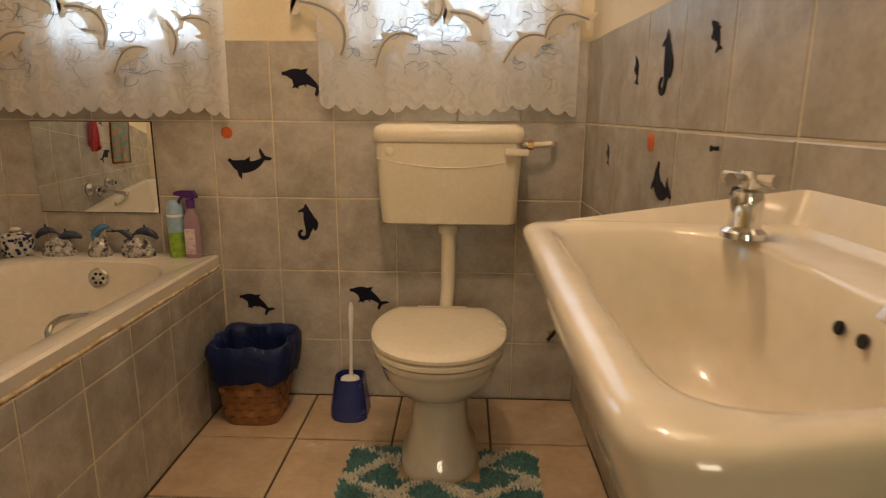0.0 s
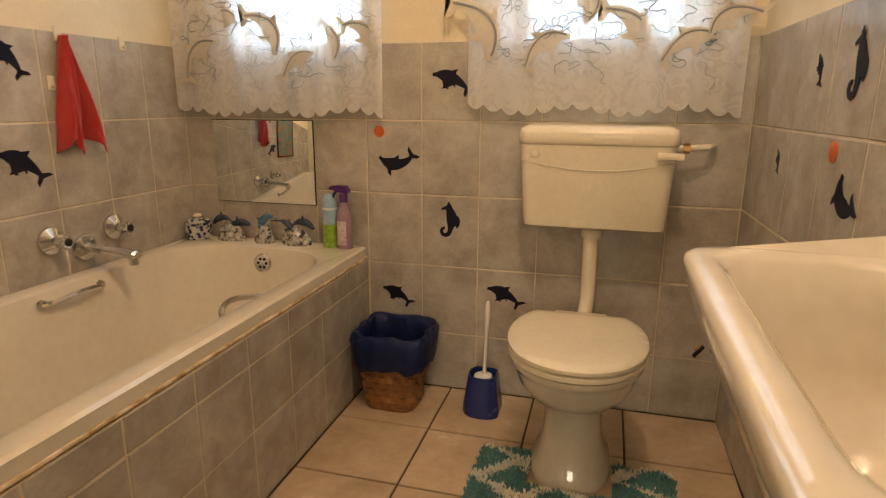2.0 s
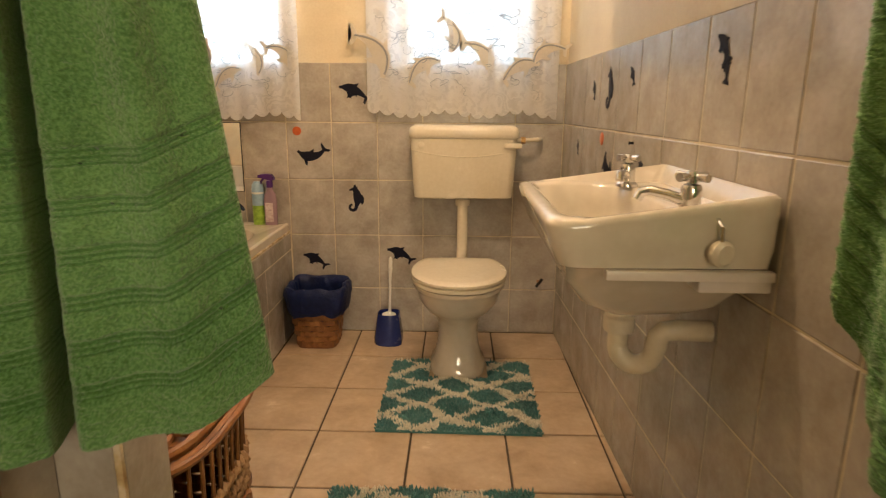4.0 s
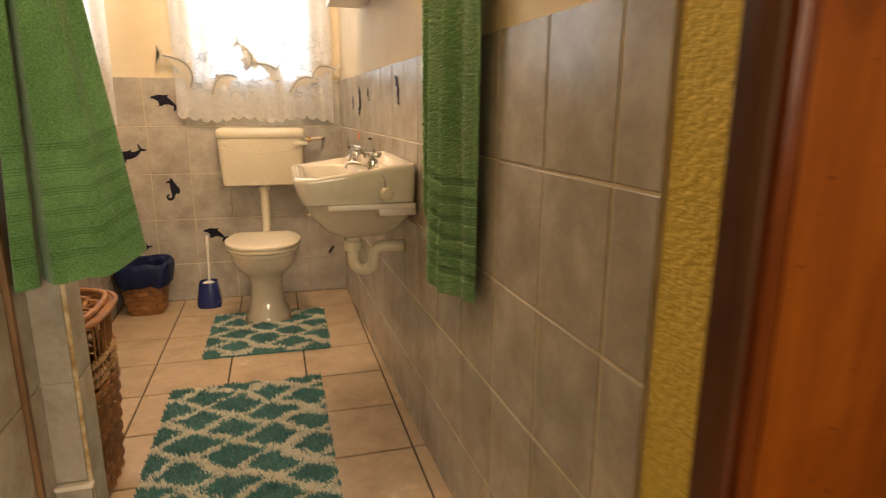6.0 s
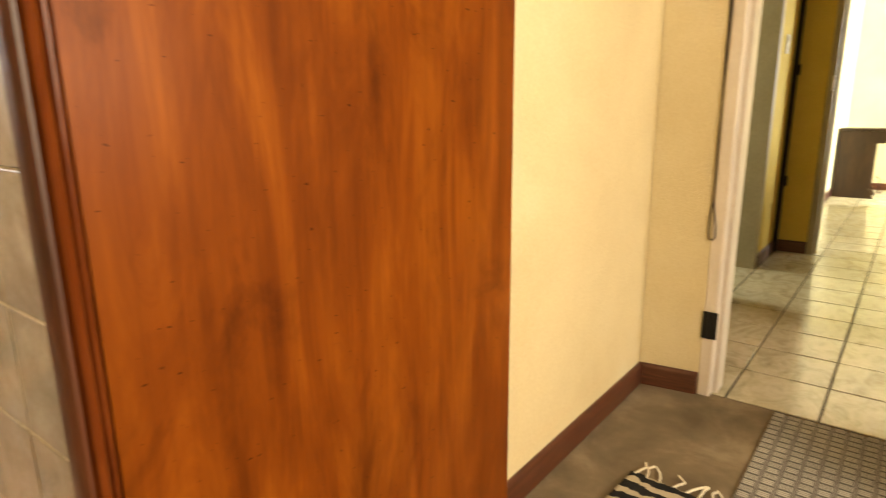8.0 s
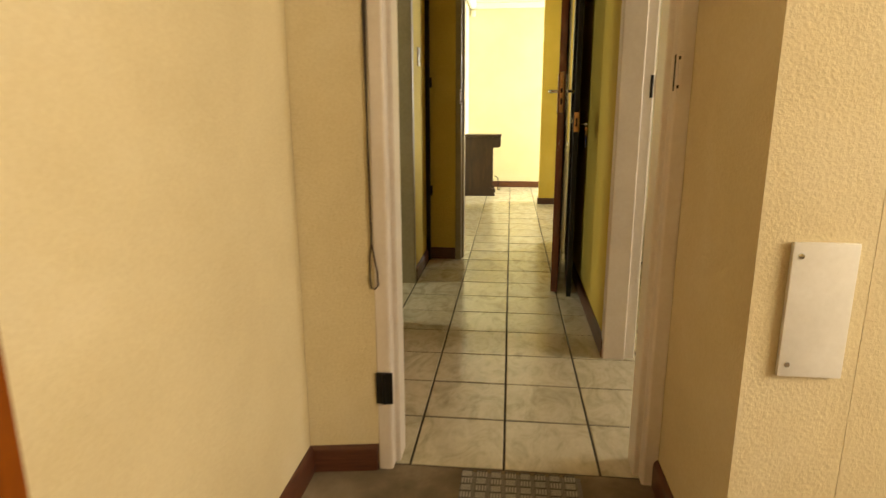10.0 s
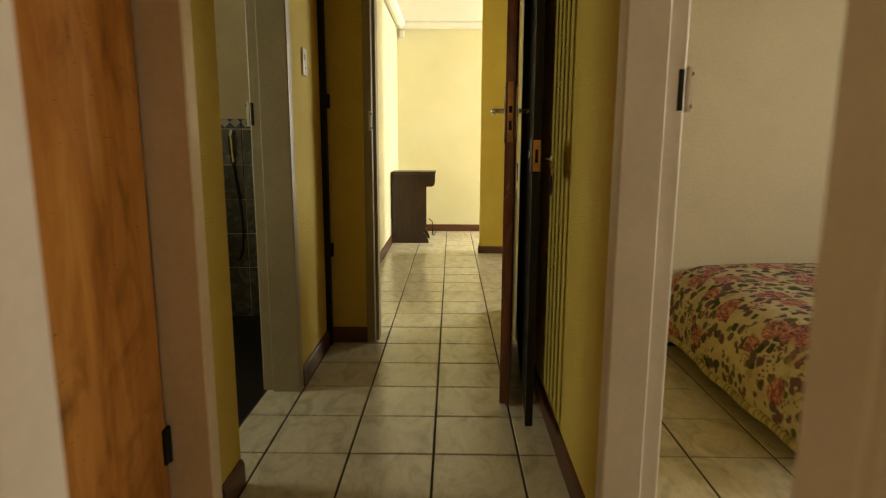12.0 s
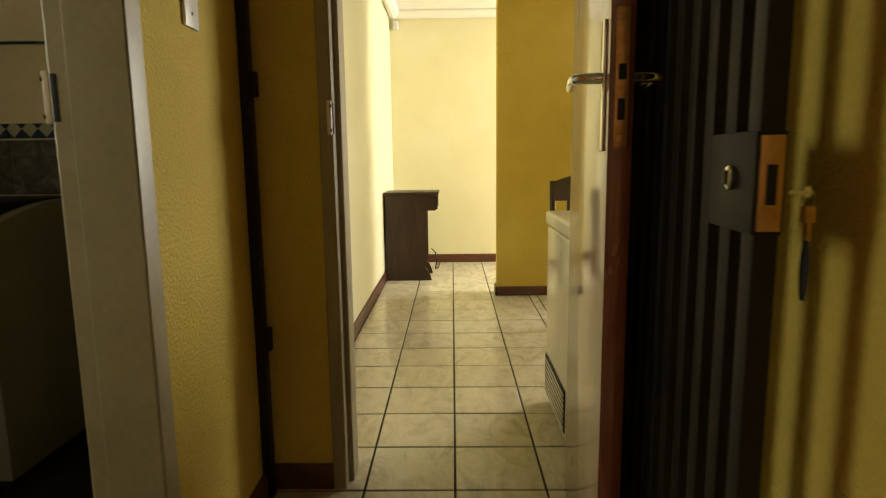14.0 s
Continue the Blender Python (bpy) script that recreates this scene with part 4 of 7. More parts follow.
part("sealant", bm, DIRT_SEAL, bath, "stained bead of sealant under the rim")
drain_m = pose(-1.085, 1.944 - 0.137, 0.461, 82, 0, 0)
bm = bmesh.new()
lathe(bm, [(0.0, 0.0), (0.034, 0.0), (0.034, 0.004), (0.028, 0.008), (0.018, 0.006), (0.0, 0.006)], drain_m, 24)
ov = part("overflow", bm, CHROME, bath, "round chrome overflow grille")
for k in range(6):
    a = k * math.pi / 3
    bm = bmesh.new()
    lathe(bm, [(0.0, 0.0055), (0.005, 0.0055), (0.005, 0.0075), (0.0, 0.0075)], drain_m @ pose(0.016 * math.cos(a), 0.016 * math.sin(a), 0), 10)
    part("hole", bm, BLACK_STEEL, ov)


def grip(y0, y1, x, side, lift, out=0.05, z=0.43):
    """A flat chrome grab handle on the inner flank of the bath."""
    bm = bmesh.new()
    tube(bm, [(x + side * (0.004 + out * max(0.0, math.sin(math.pi * s)) ** 0.5), y0 + (y1 - y0) * s, z + lift * math.sin(math.pi * s)) for s in np.linspace(0, 1, 16)], 0.0085, 10)
    g = part("grip", bm, CHROME, bath, "chrome grab handle")
    for yy in (y0, y1):
        b2 = bmesh.new()
        lathe(b2, [(0.0, 0.0), (0.016, 0.0), (0.014, 0.006), (0.0, 0.008)], pose(x, yy, z, 0, 90 * side, 0), 16)
        part("rose", b2, CHROME, g)


grip(1.26, 1.50, -0.825, -1, 0.02, 0.10, 0.452)
grip(1.19, 1.39, -1.383, 1, 0.012, 0.03, 0.478)
apron = structure("bath_apron", "tiled apron wall in front of the bath", boxes(((-0.80, BATH_END, 0), (-0.746, 1.955, 0.468)), ((-0.80, -0.019, 0), (-0.746, BATH_END - 0.001, 0.514)), ((-1.462, -0.019, 0.4), (-0.80, BATH_END - 0.002, 0.49))), GROUT, "bath apron")


def wall_tap(place, label):
    """A chrome pillar control on a round rose with a clear fluted knob, pointing out of the wall along +x."""
    t = thing("bath_tap", label, "tap", place)
    m = Matrix.Translation(place) @ pose(0, 0, 0, 0, 90, 0)
    part("rose", lathe(bmesh.new(), [(0.0, 0.0), (0.041, 0.0), (0.039, 0.008), (0.024, 0.017), (0.014, 0.022), (0.014, 0.035), (0.0, 0.035)], m, 24), CHROME, t)
    k = bmesh.new()
    rings = []
    for z, s in ((0.034, 0.75), (0.037, 1.0), (0.062, 1.0), (0.068, 0.8)):
        rings.append([m @ Vector(((0.0195 + 0.0022 * math.cos(8 * a)) * s * math.cos(a), (0.0195 + 0.0022 * math.cos(8 * a)) * s * math.sin(a), z)) for a in np.linspace(0, 2 * math.pi, 48, endpoint=False)])
    loft(k, rings)
    kn = part("knob", k, CHROME, t, "fluted chrome knob")
    part("cap", lathe(bmesh.new(), [(0.0, 0.066), (0.012, 0.067), (0.011, 0.071), (0.0, 0.072)], m, 16), BLACK_STEEL, kn)
    return t


wall_tap((-1.456, 1.308, 0.628), "chrome bath tap with a fluted knob on the tiled wall")
wall_tap((-1.456, 1.540, 0.624), "chrome bath tap with a fluted knob on the tiled wall")
sp = thing("bath_spout", "chrome bath spout on the tiled wall", "spout", (-1.456, 1.420, 0.586))
m = Matrix.Translation((-1.456, 1.420, 0.584)) @ pose(0, 0, 0, 0, 90, 0)
part("rose", lathe(bmesh.new(), [(0.0, 0.0), (0.041, 0.0), (0.038, 0.010), (0.022, 0.017), (0.0, 0.018)], m, 24), CHROME, sp)
bm = bmesh.new()
loft(bm, [[(-1.456 + x, 1.420 + wv * math.cos(a), z + hv * math.sin(a)) for a in np.linspace(0, 2 * math.pi, 20, endpoint=False)] for x, z, wv, hv in
          ((0.012, 0.584, 0.016, 0.016), (0.04, 0.584, 0.017, 0.014), (0.07, 0.583, 0.019, 0.013), (0.15, 0.577, 0.021, 0.013), (0.192, 0.573, 0.022, 0.014), (0.198, 0.572, 0.017, 0.010))])
body = part("body", bm, CHROME, sp)
part("outlet", lathe(bmesh.new(), [(0.0, -0.03), (0.014, -0.03), (0.016, 0.0), (0.0, 0.0)], Matrix.Translation((-1.277, 1.420, 0.572)), 16), CHROME, body)

# ---- toilet ----
wc = thing("toilet", "cream ceramic toilet with closed plastic lid, standing before the tiled wall", "toilet", (0.028, 1.58, 0))
TX = 0.028
bm = bmesh.new()
loft(bm, [oval(TX, 1.60, 0.0, 0.112, 0.165, 40, 2.6), oval(TX, 1.60, 0.022, 0.110, 0.164, 40, 2.6), oval(TX, 1.60, 0.04, 0.095, 0.152, 40, 2.6), oval(TX, 1.605, 0.12, 0.082, 0.135, 40, 2.5),
          oval(TX, 1.605, 0.19, 0.081, 0.135, 40, 2.4), oval(TX, 1.60, 0.235, 0.098, 0.155, 40, 2.3), oval(TX, 1.575, 0.27, 0.132, 0.20, 40, 2.2), oval(TX, 1.555, 0.315, 0.158, 0.225, 40, 2.2),
          oval(TX, 1.545, 0.35, 0.166, 0.232, 40, 2.2), oval(TX, 1.54, 0.365, 0.170, 0.236, 40, 2.2), oval(TX, 1.54, 0.372, 0.178, 0.243, 40, 2.2), oval(TX, 1.54, 0.385, 0.178, 0.243, 40, 2.2)])
part("bowl", bm, CERAMIC, wc, "", 50)


def lid_ring(z, inset):
    pts = []
    for x, y, _ in oval(TX, 1.525, z, 0.181 - inset, 0.232 - inset, 48, 2.15):
        pts.append((x, min(y, 1.692 - inset), z))
    return pts


bm = bmesh.new()
loft(bm, [lid_ring(0.386, 0.006), lid_ring(0.390, 0.0), lid_ring(0.401, 0.0), lid_ring(0.405, 0.005)])
part("seat", bm, CREAM_PLASTIC, wc, "cream plastic seat", 40)
bm = bmesh.new()
loft(bm, [lid_ring(0.4065, 0.006), lid_ring(0.410, -0.001), lid_ring(0.419, -0.001), lid_ring(0.425, 0.008), lid_ring(0.428, 0.03), lid_ring(0.430, 0.09), lid_ring(0.4305, 0.15)])
part("lid", bm, CREAM_PLASTIC, wc, "cream plastic lid, closed", 50)
part("hinge_bar", boxes(((TX - 0.075, 1.694, 0.387), (TX + 0.075, 1.722, 0.418), 0.006)), CREAM_PLASTIC, wc)

cistern = thing("cistern", "cream low-level cistern with lid mounted on the tiled wall", "cistern", (0.042, 1.85, 0.65))
CX = 0.042


def cistern_ring(z, hw, y0, r=0.03, y1=1.946):
    return [(x, y, z) for x, y, _ in rrect(CX, (y0 + y1) / 2, z, hw, (y1 - y0) / 2, r, 6)]


bm = bmesh.new()
loft(bm, [cistern_ring(0.652, 0.198, 1.80), cistern_ring(0.658, 0.206, 1.79), cistern_ring(0.72, 0.211, 1.782), cistern_ring(0.84, 0.217, 1.772), cistern_ring(0.905, 0.22, 1.768)])
part("tank", bm, CREAM_PLASTIC, cistern, "", 50)
bm = bmesh.new()
loft(bm, [cistern_ring(0.903, 0.222, 1.766), cistern_ring(0.908, 0.226, 1.762), cistern_ring(0.935, 0.226, 1.762), cistern_ring(0.948, 0.221, 1.768), cistern_ring(0.957, 0.205, 1.786)])
part("lid", bm, CREAM_PLASTIC, cistern, "", 50)
bm = bmesh.new()
tube(bm, [(CX + u * 0.214, 1.7725 - 0.0005, 0.858 - 0.028 * (1 - u * u)) for u in np.linspace(-1, 1, 24)], 0.0022, 6)
part("curved_seam", bm, CREAM_PLASTIC, cistern)
bm = bmesh.new()
lathe(bm, [(0.0, 0.0), (0.014, 0.0), (0.014, 0.002), (0.011, 0.004), (0.0, 0.004)], pose(CX - 0.175, 1.768, 0.877, 90, 0, 0), 20)
part("blank_plug", bm, CREAM_PLASTIC, cistern, "small round blank plug")
bm = bmesh.new()
tube(bm, [(CX + 0.185, 1.775, 0.878), (CX + 0.185, 1.755, 0.878)], 0.012, 12)
box(bm, (CX + 0.165, 1.745, 0.868), (CX + 0.235, 1.758, 0.888), 0.005)
part("flush_lever", bm, CREAM_PLASTIC, cistern, "cream flush lever")
pipe = thing("flush_pipe", "cream plastic flush pipe between cistern and toilet", "pipe", (CX, 1.84, 0.40))
bm = bmesh.new()
tube(bm, [(CX, 1.85, 0.655), (CX, 1.85, 0.47), (CX, 1.845, 0.43), (CX - 0.004, 1.825, 0.38), (CX - 0.01, 1.78, 0.345), (CX - 0.012, 1.745, 0.34)], 0.023, 16)
part("pipe", bm, CREAM_PLASTIC, pipe)
part("collar", lathe(bmesh.new(), [(0.0, 0.0), (0.031, 0.0), (0.033, 0.008), (0.033, 0.02), (0.029, 0.026), (0.0, 0.026)], Matrix.Translation((CX, 1.85, 0.618)), 24), CREAM_PLASTIC, pipe)
inlet = thing("inlet_valve", "cream plastic water inlet pipe beside the cistern", "pipe", (0.3, 1.9, 0.89))
bm = bmesh.new()
tube(bm, [(0.255, 1.87, 0.892), (0.31, 1.872, 0.895), (0.355, 1.885, 0.897), (0.375, 1.93, 0.897), (0.376, 1.947, 0.897)], 0.0095, 12)
part("pipe", bm, CREAM_PLASTIC, inlet)
part("nut", lathe(bmesh.new(), [(0.0, 0.0), (0.0145, 0.0), (0.0145, 0.018), (0.0, 0.018)], pose(0.285, 1.871, 0.8935, 0, 90, 0), 6), BRASS, inlet, "tarnished brass nut")
stop = thing("stop_valve", "tarnished brass stop valve low on the tiled wall", "valve", (0.394, 1.935, 0.25))
bm = bmesh.new()
tube(bm, [(0.394, 1.946, 0.253), (0.394, 1.915, 0.253)], 0.007, 10)
part("spindle", bm, BRASS, stop)
bm = bmesh.new()
tube(bm, [(0.382, 1.912, 0.236), (0.39, 1.911, 0.249), (0.398, 1.911, 0.258), (0.408, 1.912, 0.274)], 0.0065, 8)
part("handle", bm, BLACK_STEEL, stop)

# ---- basin ----
basin = thing("wash_basin", "cream ceramic wall-hung wash basin with two chrome taps", "wash basin", (0.35, 0.56, 0.6))


def round_poly(corners, n=7):
    """A closed outline through corners (x, y, radius), each rounded."""
    out = []
    k = len(corners)
    for i, (x, y, r) in enumerate(corners):
        p, a, b = Vector((x, y)), Vector(corners[i - 1][:2]), Vector(corners[(i + 1) % k][:2])
        u, v = (a - p).normalized(), (b - p).normalized()
        s, e = p + u * r, p + v * r
        for q in range(n):
            t = q / (n - 1)
            out.append((1 - t) ** 2 * s + 2 * t * (1 - t) * p + t * t * e)
    return out


def basin_ring(front, side, back, z, r=0.05, flare=0.06, lift=0.0, rb=0.012):
    """Inset from the front, the ends and the wall; lift raises the part next to the wall; rb rounds the corners at the wall."""
    wx = 0.512
    pts = round_poly([(wx - back, 0.212 + side, rb), (wx - 0.357 + front, 0.192 + flare + side, r), (wx - 0.352 + front, 0.742 - flare - side, r), (wx - back, 0.736 - side, rb)])
    return [(p.x, p.y, z + lift * min(1.0, max(0.0, (p.x - 0.468) / 0.02))) for p in pts]


bm = bmesh.new()
loft(bm, [basin_ring(0.165, 0.19, 0.08, 0.645, 0.03, 0.0), basin_ring(0.135, 0.165, 0.06, 0.655, 0.05, 0.0), basin_ring(0.088, 0.115, 0.03, 0.685, 0.06, 0.005), basin_ring(0.052, 0.07, 0.006, 0.735, 0.06, 0.01),
          basin_ring(0.034, 0.03, 0.002, 0.776, 0.05, 0.01), basin_ring(0.022, 0.010, 0.002, 0.784, 0.045, 0.012), basin_ring(0.010, 0.004, 0.0, 0.815, 0.045, 0.012), basin_ring(0.0, 0.0, 0.0, 0.848, 0.045, 0.012, 0.036), basin_ring(0.002, 0.002, 0.0, 0.857, 0.045, 0.012, 0.04),
          basin_ring(0.009, 0.009, 0.004, 0.8615, 0.045, 0.012, 0.04), basin_ring(0.026, 0.028, 0.02, 0.862, 0.05, 0.012, 0.0, 0.03), basin_ring(0.030, 0.034, 0.112, 0.860, 0.055, 0.012, 0, 0.10), basin_ring(0.038, 0.043, 0.118, 0.853, 0.06, 0.012, 0, 0.10), basin_ring(0.046, 0.054, 0.123, 0.82, 0.06, 0.012, 0, 0.09),
          basin_ring(0.066, 0.088, 0.132, 0.75, 0.055, 0.01, 0, 0.07), basin_ring(0.085, 0.125, 0.14, 0.712, 0.04, 0.006, 0, 0.05), basin_ring(0.115, 0.18, 0.155, 0.700, 0.02, 0.0, 0, 0.02)])
part("bowl", bm, CERAMIC, basin, "", 50)
for yy, dx, dy in ((0.268, -0.93, 0.36), (0.634, -0.45, -0.89)):
    tx = 0.392
    tap = part("tap", lathe(bmesh.new(), [(0.0, 0.0), (0.024, 0.0), (0.023, 0.006), (0.017, 0.011), (0.0155, 0.026), (0.017, 0.041), (0.0145, 0.049), (0.008, 0.052), (0.008, 0.063), (0.0, 0.063)],
               Matrix.Translation((tx, yy, 0.861)), 24), CHROME, basin, "chrome pillar tap")
    bm = bmesh.new()
    for k in range(4):
        a = math.pi / 2 * k + 0.5
        d = Vector((math.cos(a), math.sin(a), 0))
        tube(bm, [Vector((tx, yy, 0.9235)) + d * r for r in (0.0, 0.011, 0.02, 0.03)], 0.006, 10, taper=lambda s: 0.85 + 0.4 * s)
    lathe(bm, [(0.0, 0.913), (0.0115, 0.915), (0.0125, 0.925), (0.008, 0.932), (0.0, 0.933)], Matrix.Translation((tx, yy, 0)), 16)
    part("cross_handle", bm, CHROME, tap)
    bm = bmesh.new()
    tube(bm, [(tx + dx * r, yy + dy * r, 0.856 + h) for r, h in ((0.008, 0.028), (0.035, 0.036), (0.062, 0.041), (0.076, 0.038), (0.082, 0.026))], 0.0085, 12, taper=lambda s: 1.15 - 0.2 * s)
    part("spout", bm, CHROME, tap)
for yy in (0.473, 0.502):
    bm = bmesh.new()
    lathe(bm, [(0.0, 0.0), (0.006, 0.0), (0.0055, 0.002), (0.0, 0.002)], pose(0.3875, yy - 0.055, 0.826, 0, -78, 0), 16)
    part("overflow_hole", bm, BLACK_STEEL, basin, "dark overflow hole")
bm = bmesh.new()
pts = [Vector((0.414, 0.235, 0.865)), Vector((0.414, 0.207, 0.865)), Vector((0.415, 0.195, 0.856)), Vector((0.417, 0.193, 0.826))]
tube(bm, pts, 0.003, 6)
chain = part("chain", bm, CHROME, basin, "plug chain")
bm = bmesh.new()
lathe(bm, [(0.0, 0.0), (0.019, 0.0), (0.021, 0.004), (0.021, 0.012), (0.015, 0.018), (0.0, 0.019)], pose(0.417, 0.205, 0.814, 90, 0, 20), 20)
part("plug", bm, CREAM_PLASTIC, basin, "cream rubber plug hanging on the basin's side")

rail = thing("towel_rail", "white painted flat rail under the basin's edge", "rail", (0.40, 0.25, 0.775))
part("bar", boxes(((0.25, 0.206, 0.766), (0.512, 0.226, 0.782), 0.003)), FRAME_PAINT, rail)
part("bracket", boxes(((0.40, 0.22, 0.743), (0.516, 0.30, 0.7655), 0.006)), FRAME_PAINT, rail)
trap = thing("waste_trap", "cream plastic waste trap and pipe under the basin", "waste trap", (0.38, 0.52, 0.49))
tx, ty = 0.35, 0.465
part("waste_nut", lathe(bmesh.new(), [(0.0, 0.0), (0.03, 0.0), (0.032, 0.006), (0.032, 0.03), (0.026, 0.036), (0.024, 0.06), (0.0, 0.06)], Matrix.Translation((tx, ty, 0.587)), 24), CREAM_PLASTIC, trap)
bm = bmesh.new()
tube(bm, [(tx - 0.034 * math.cos(a), ty + 0.034 * math.sin(a), 0.641 + 0.002 * math.sin(3 * a)) for a in np.linspace(0, 2 * math.pi, 24, endpoint=False)], 0.004, 6, True)
part("washer", bm, BRASS, trap, "brown stained washer")
bm = bmesh.new()
path = [(tx, ty, 0.60), (tx, ty, 0.556)] + [(tx + 0.032 - 0.032 * math.cos(a), ty - 0.012 * a, 0.556 - 0.036 * math.sin(a)) for a in np.linspace(0.2, math.pi - 0.2, 9)] + [(tx + 0.066, ty - 0.04, 0.572), (tx + 0.068, ty - 0.042, 0.59), (tx + 0.078, ty - 0.044, 0.602), (tx + 0.1, ty - 0.046, 0.605), (right_x(ty) - 0.002, ty - 0.05, 0.605)]
tube(bm, path, 0.021, 14)
part("pipe", bm, CREAM_PLASTIC, trap)

cab = thing("wall_shelf", "white painted wall cabinet above the basin", "wall cabinet", (0.45, 0.7, 1.47))
bm = boxes(((0.35, 0.32, 1.47), (0.498, 1.15, 1.49), 0.003))
part("bottom", bm, FRAME_PAINT, cab)
part("body", boxes(((0.37, 0.33, 1.491), (0.498, 1.14, 2.0), 0.004)), FRAME_PAINT, cab)

# ---- towels ----
def cloth_material(name, dark, light, scale=700.0, rough=1.0):
    m, n, l, b = material(name, rough, 0.0, 0.15)
    v = coords(n, l, (1, 1, 1), True)
    f1 = noise_tex(n, l, v, scale, 2.0)
    f2 = noise_tex(n, l, v, 6.0, 3.0)
    col = mix(n, l, 0.5, ramp(n, l, f1, [(0.38, dark), (0.62, light)]), ramp(n, l, f2, [(0.3, dark), (0.7, light)]))
    l.new(col, b.inputs["Base Color"])
    b.inputs["Sheen Weight"].default_value = 0.35
    b.inputs["Sheen Roughness"].default_value = 0.5
    bump(n, l, b, f1, 0.9, 0.004)
    return m


GREEN_TERRY = cloth_material("green_terry", (0.06, 0.17, 0.04), (0.24, 0.46, 0.18), 330.0)
# darker copy of the terry green: shade of the border grooves as colour
GREEN_GROOVE = cloth_material("green_terry_groove_shade", (0.05, 0.145, 0.032), (0.14, 0.31, 0.1), 330.0)
RED_CLOTH = cloth_material("red_cotton", (0.4, 0.02, 0.02), (0.62, 0.05, 0.05), 500.0)


def towel(name, label, m, width, zt, zb, folds, hem, bands, seed, mat, spread=(0.8, 1.0), pivot=0.5, slit=None, thick=0.012, fluff=1.0, crease=None):
    """A hanging towel: m has x along its width, z up and y out of the wall. hem(u): drop of the lower edge; folds: (waves, depth)."""
    t = thing(name, label, "towel", tuple((m @ Vector((width / 2, 0, zb)))))
    rnd = random.Random(seed)
    ph = rnd.uniform(0, 6)
    nx, nz = max(40, int(width * 340)), max(60, int((zt - zb) * 500))

    def shape(u, k):
        z = zt + (zb + hem(u) - zt) * k
        w = width * (spread[0] + (spread[1] - spread[0]) * k)
        x = width * pivot + (u - pivot) * w
        d = 0.0
        for wv, dp, sh in folds:
            d += dp * (0.35 + 0.65 * k) * math.sin(u * wv * 2 * math.pi + ph + sh * k)
        if crease:
            d += crease(u, k)
        band, flat = 0.0, 1.0
        for b0 in bands:
            q = (1 - k) * (zt - zb) - b0
            for g in (-0.0065, 0.0, 0.0065):
                band -= 0.006 * math.exp(-((q - g) / 0.0021) ** 2)
            flat = min(flat, 1 - 0.8 * math.exp(-(q / 0.008) ** 2))
        fuzz = flat * fluff * (0.0012 * noise.noise((x * 80, z * 80, seed)) + 0.0042 * noise.noise((x * 210, z * 210, seed + 3)))
        return x, d, band + fuzz, z
    bm = bmesh.new()
    fr, bk = [], []
    for j in range(nz + 1):
        k = j / nz
        a, b = [], []
        for i in range(nx + 1):
            u = i / nx
            x, d, f, z = shape(u, k)
            edge = min(1.0, min(u, 1 - u) * 18) ** 0.5 * min(1.0, (1 - k) * 30 + 0.25) ** 0.5
            a.append(bm.verts.new(m @ Vector((x, d + (thick / 2 + f) * edge, z))))
            b.append(bm.verts.new(m @ Vector((x, d - (thick / 2 + f) * edge, z))))
        fr.append(a)
        bk.append(b)
    for j in range(nz):
        for i in range(nx):
            bm.faces.new((fr[j][i], fr[j][i + 1], fr[j + 1][i + 1], fr[j + 1][i]))
            bm.faces.new((bk[j][i], bk[j + 1][i], bk[j + 1][i + 1], bk[j][i + 1]))
        for i in (0, nx):
            bm.faces.new((fr[j][i], fr[j + 1][i], bk[j + 1][i], bk[j][i]))
    for j in (0, nz):
        for i in range(nx):
            bm.faces.new((fr[j][i], bk[j][i], bk[j][i + 1], fr[j][i + 1]))
    # groove rows take the darker green, so their shade is painted in
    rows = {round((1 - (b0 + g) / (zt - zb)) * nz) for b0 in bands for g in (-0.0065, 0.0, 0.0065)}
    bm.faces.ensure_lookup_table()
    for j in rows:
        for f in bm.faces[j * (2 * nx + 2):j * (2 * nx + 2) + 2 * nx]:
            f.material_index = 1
    part("cloth", bm, [mat, GREEN_GROOVE], t, "", 180)
    return t


BANDS = [0.06 + 0.044 * k for k in range(6)]
TR = Matrix(((0.03, -1, 0, 0.498), (1, 0.03, 0, -0.385), (0, 0, 1, 0), (0, 0, 0, 1)))


def round_hem(u):
    return 0.05 * (1 - u) + 0.25 * max(0.0, (u - 0.38) / 0.62) ** 1.9


def right_crease(u, k):
    """Two sharp ridges that run down the cloth and part below."""
    d = 0.0
    for u0, run, dp, w in ((0.30, 0.10, 0.022, 0.055), (0.62, -0.06, 0.026, 0.06), (0.86, 0.05, 0.018, 0.04)):
        d += dp * (0.6 + 0.4 * k) * math.exp(-((u - u0 - run * k) / w) ** 2)
    return d


def left_crease(u, k):
    """A deep slit between two halves, and a ridge beyond which the cloth turns away."""
    d = 0.08 * math.exp(-((u - 0.25 + 0.03 * k) / 0.026) ** 2)
    ridge = 0.56 + 0.20 * k
    d -= 0.02 * math.exp(-((u - ridge) / 0.11) ** 2)
    d += 0.03 * max(0.0, u - ridge)
    return d


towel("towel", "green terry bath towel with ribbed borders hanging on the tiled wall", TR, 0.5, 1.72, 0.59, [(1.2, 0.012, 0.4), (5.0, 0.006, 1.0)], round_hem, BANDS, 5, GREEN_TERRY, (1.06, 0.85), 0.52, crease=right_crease)
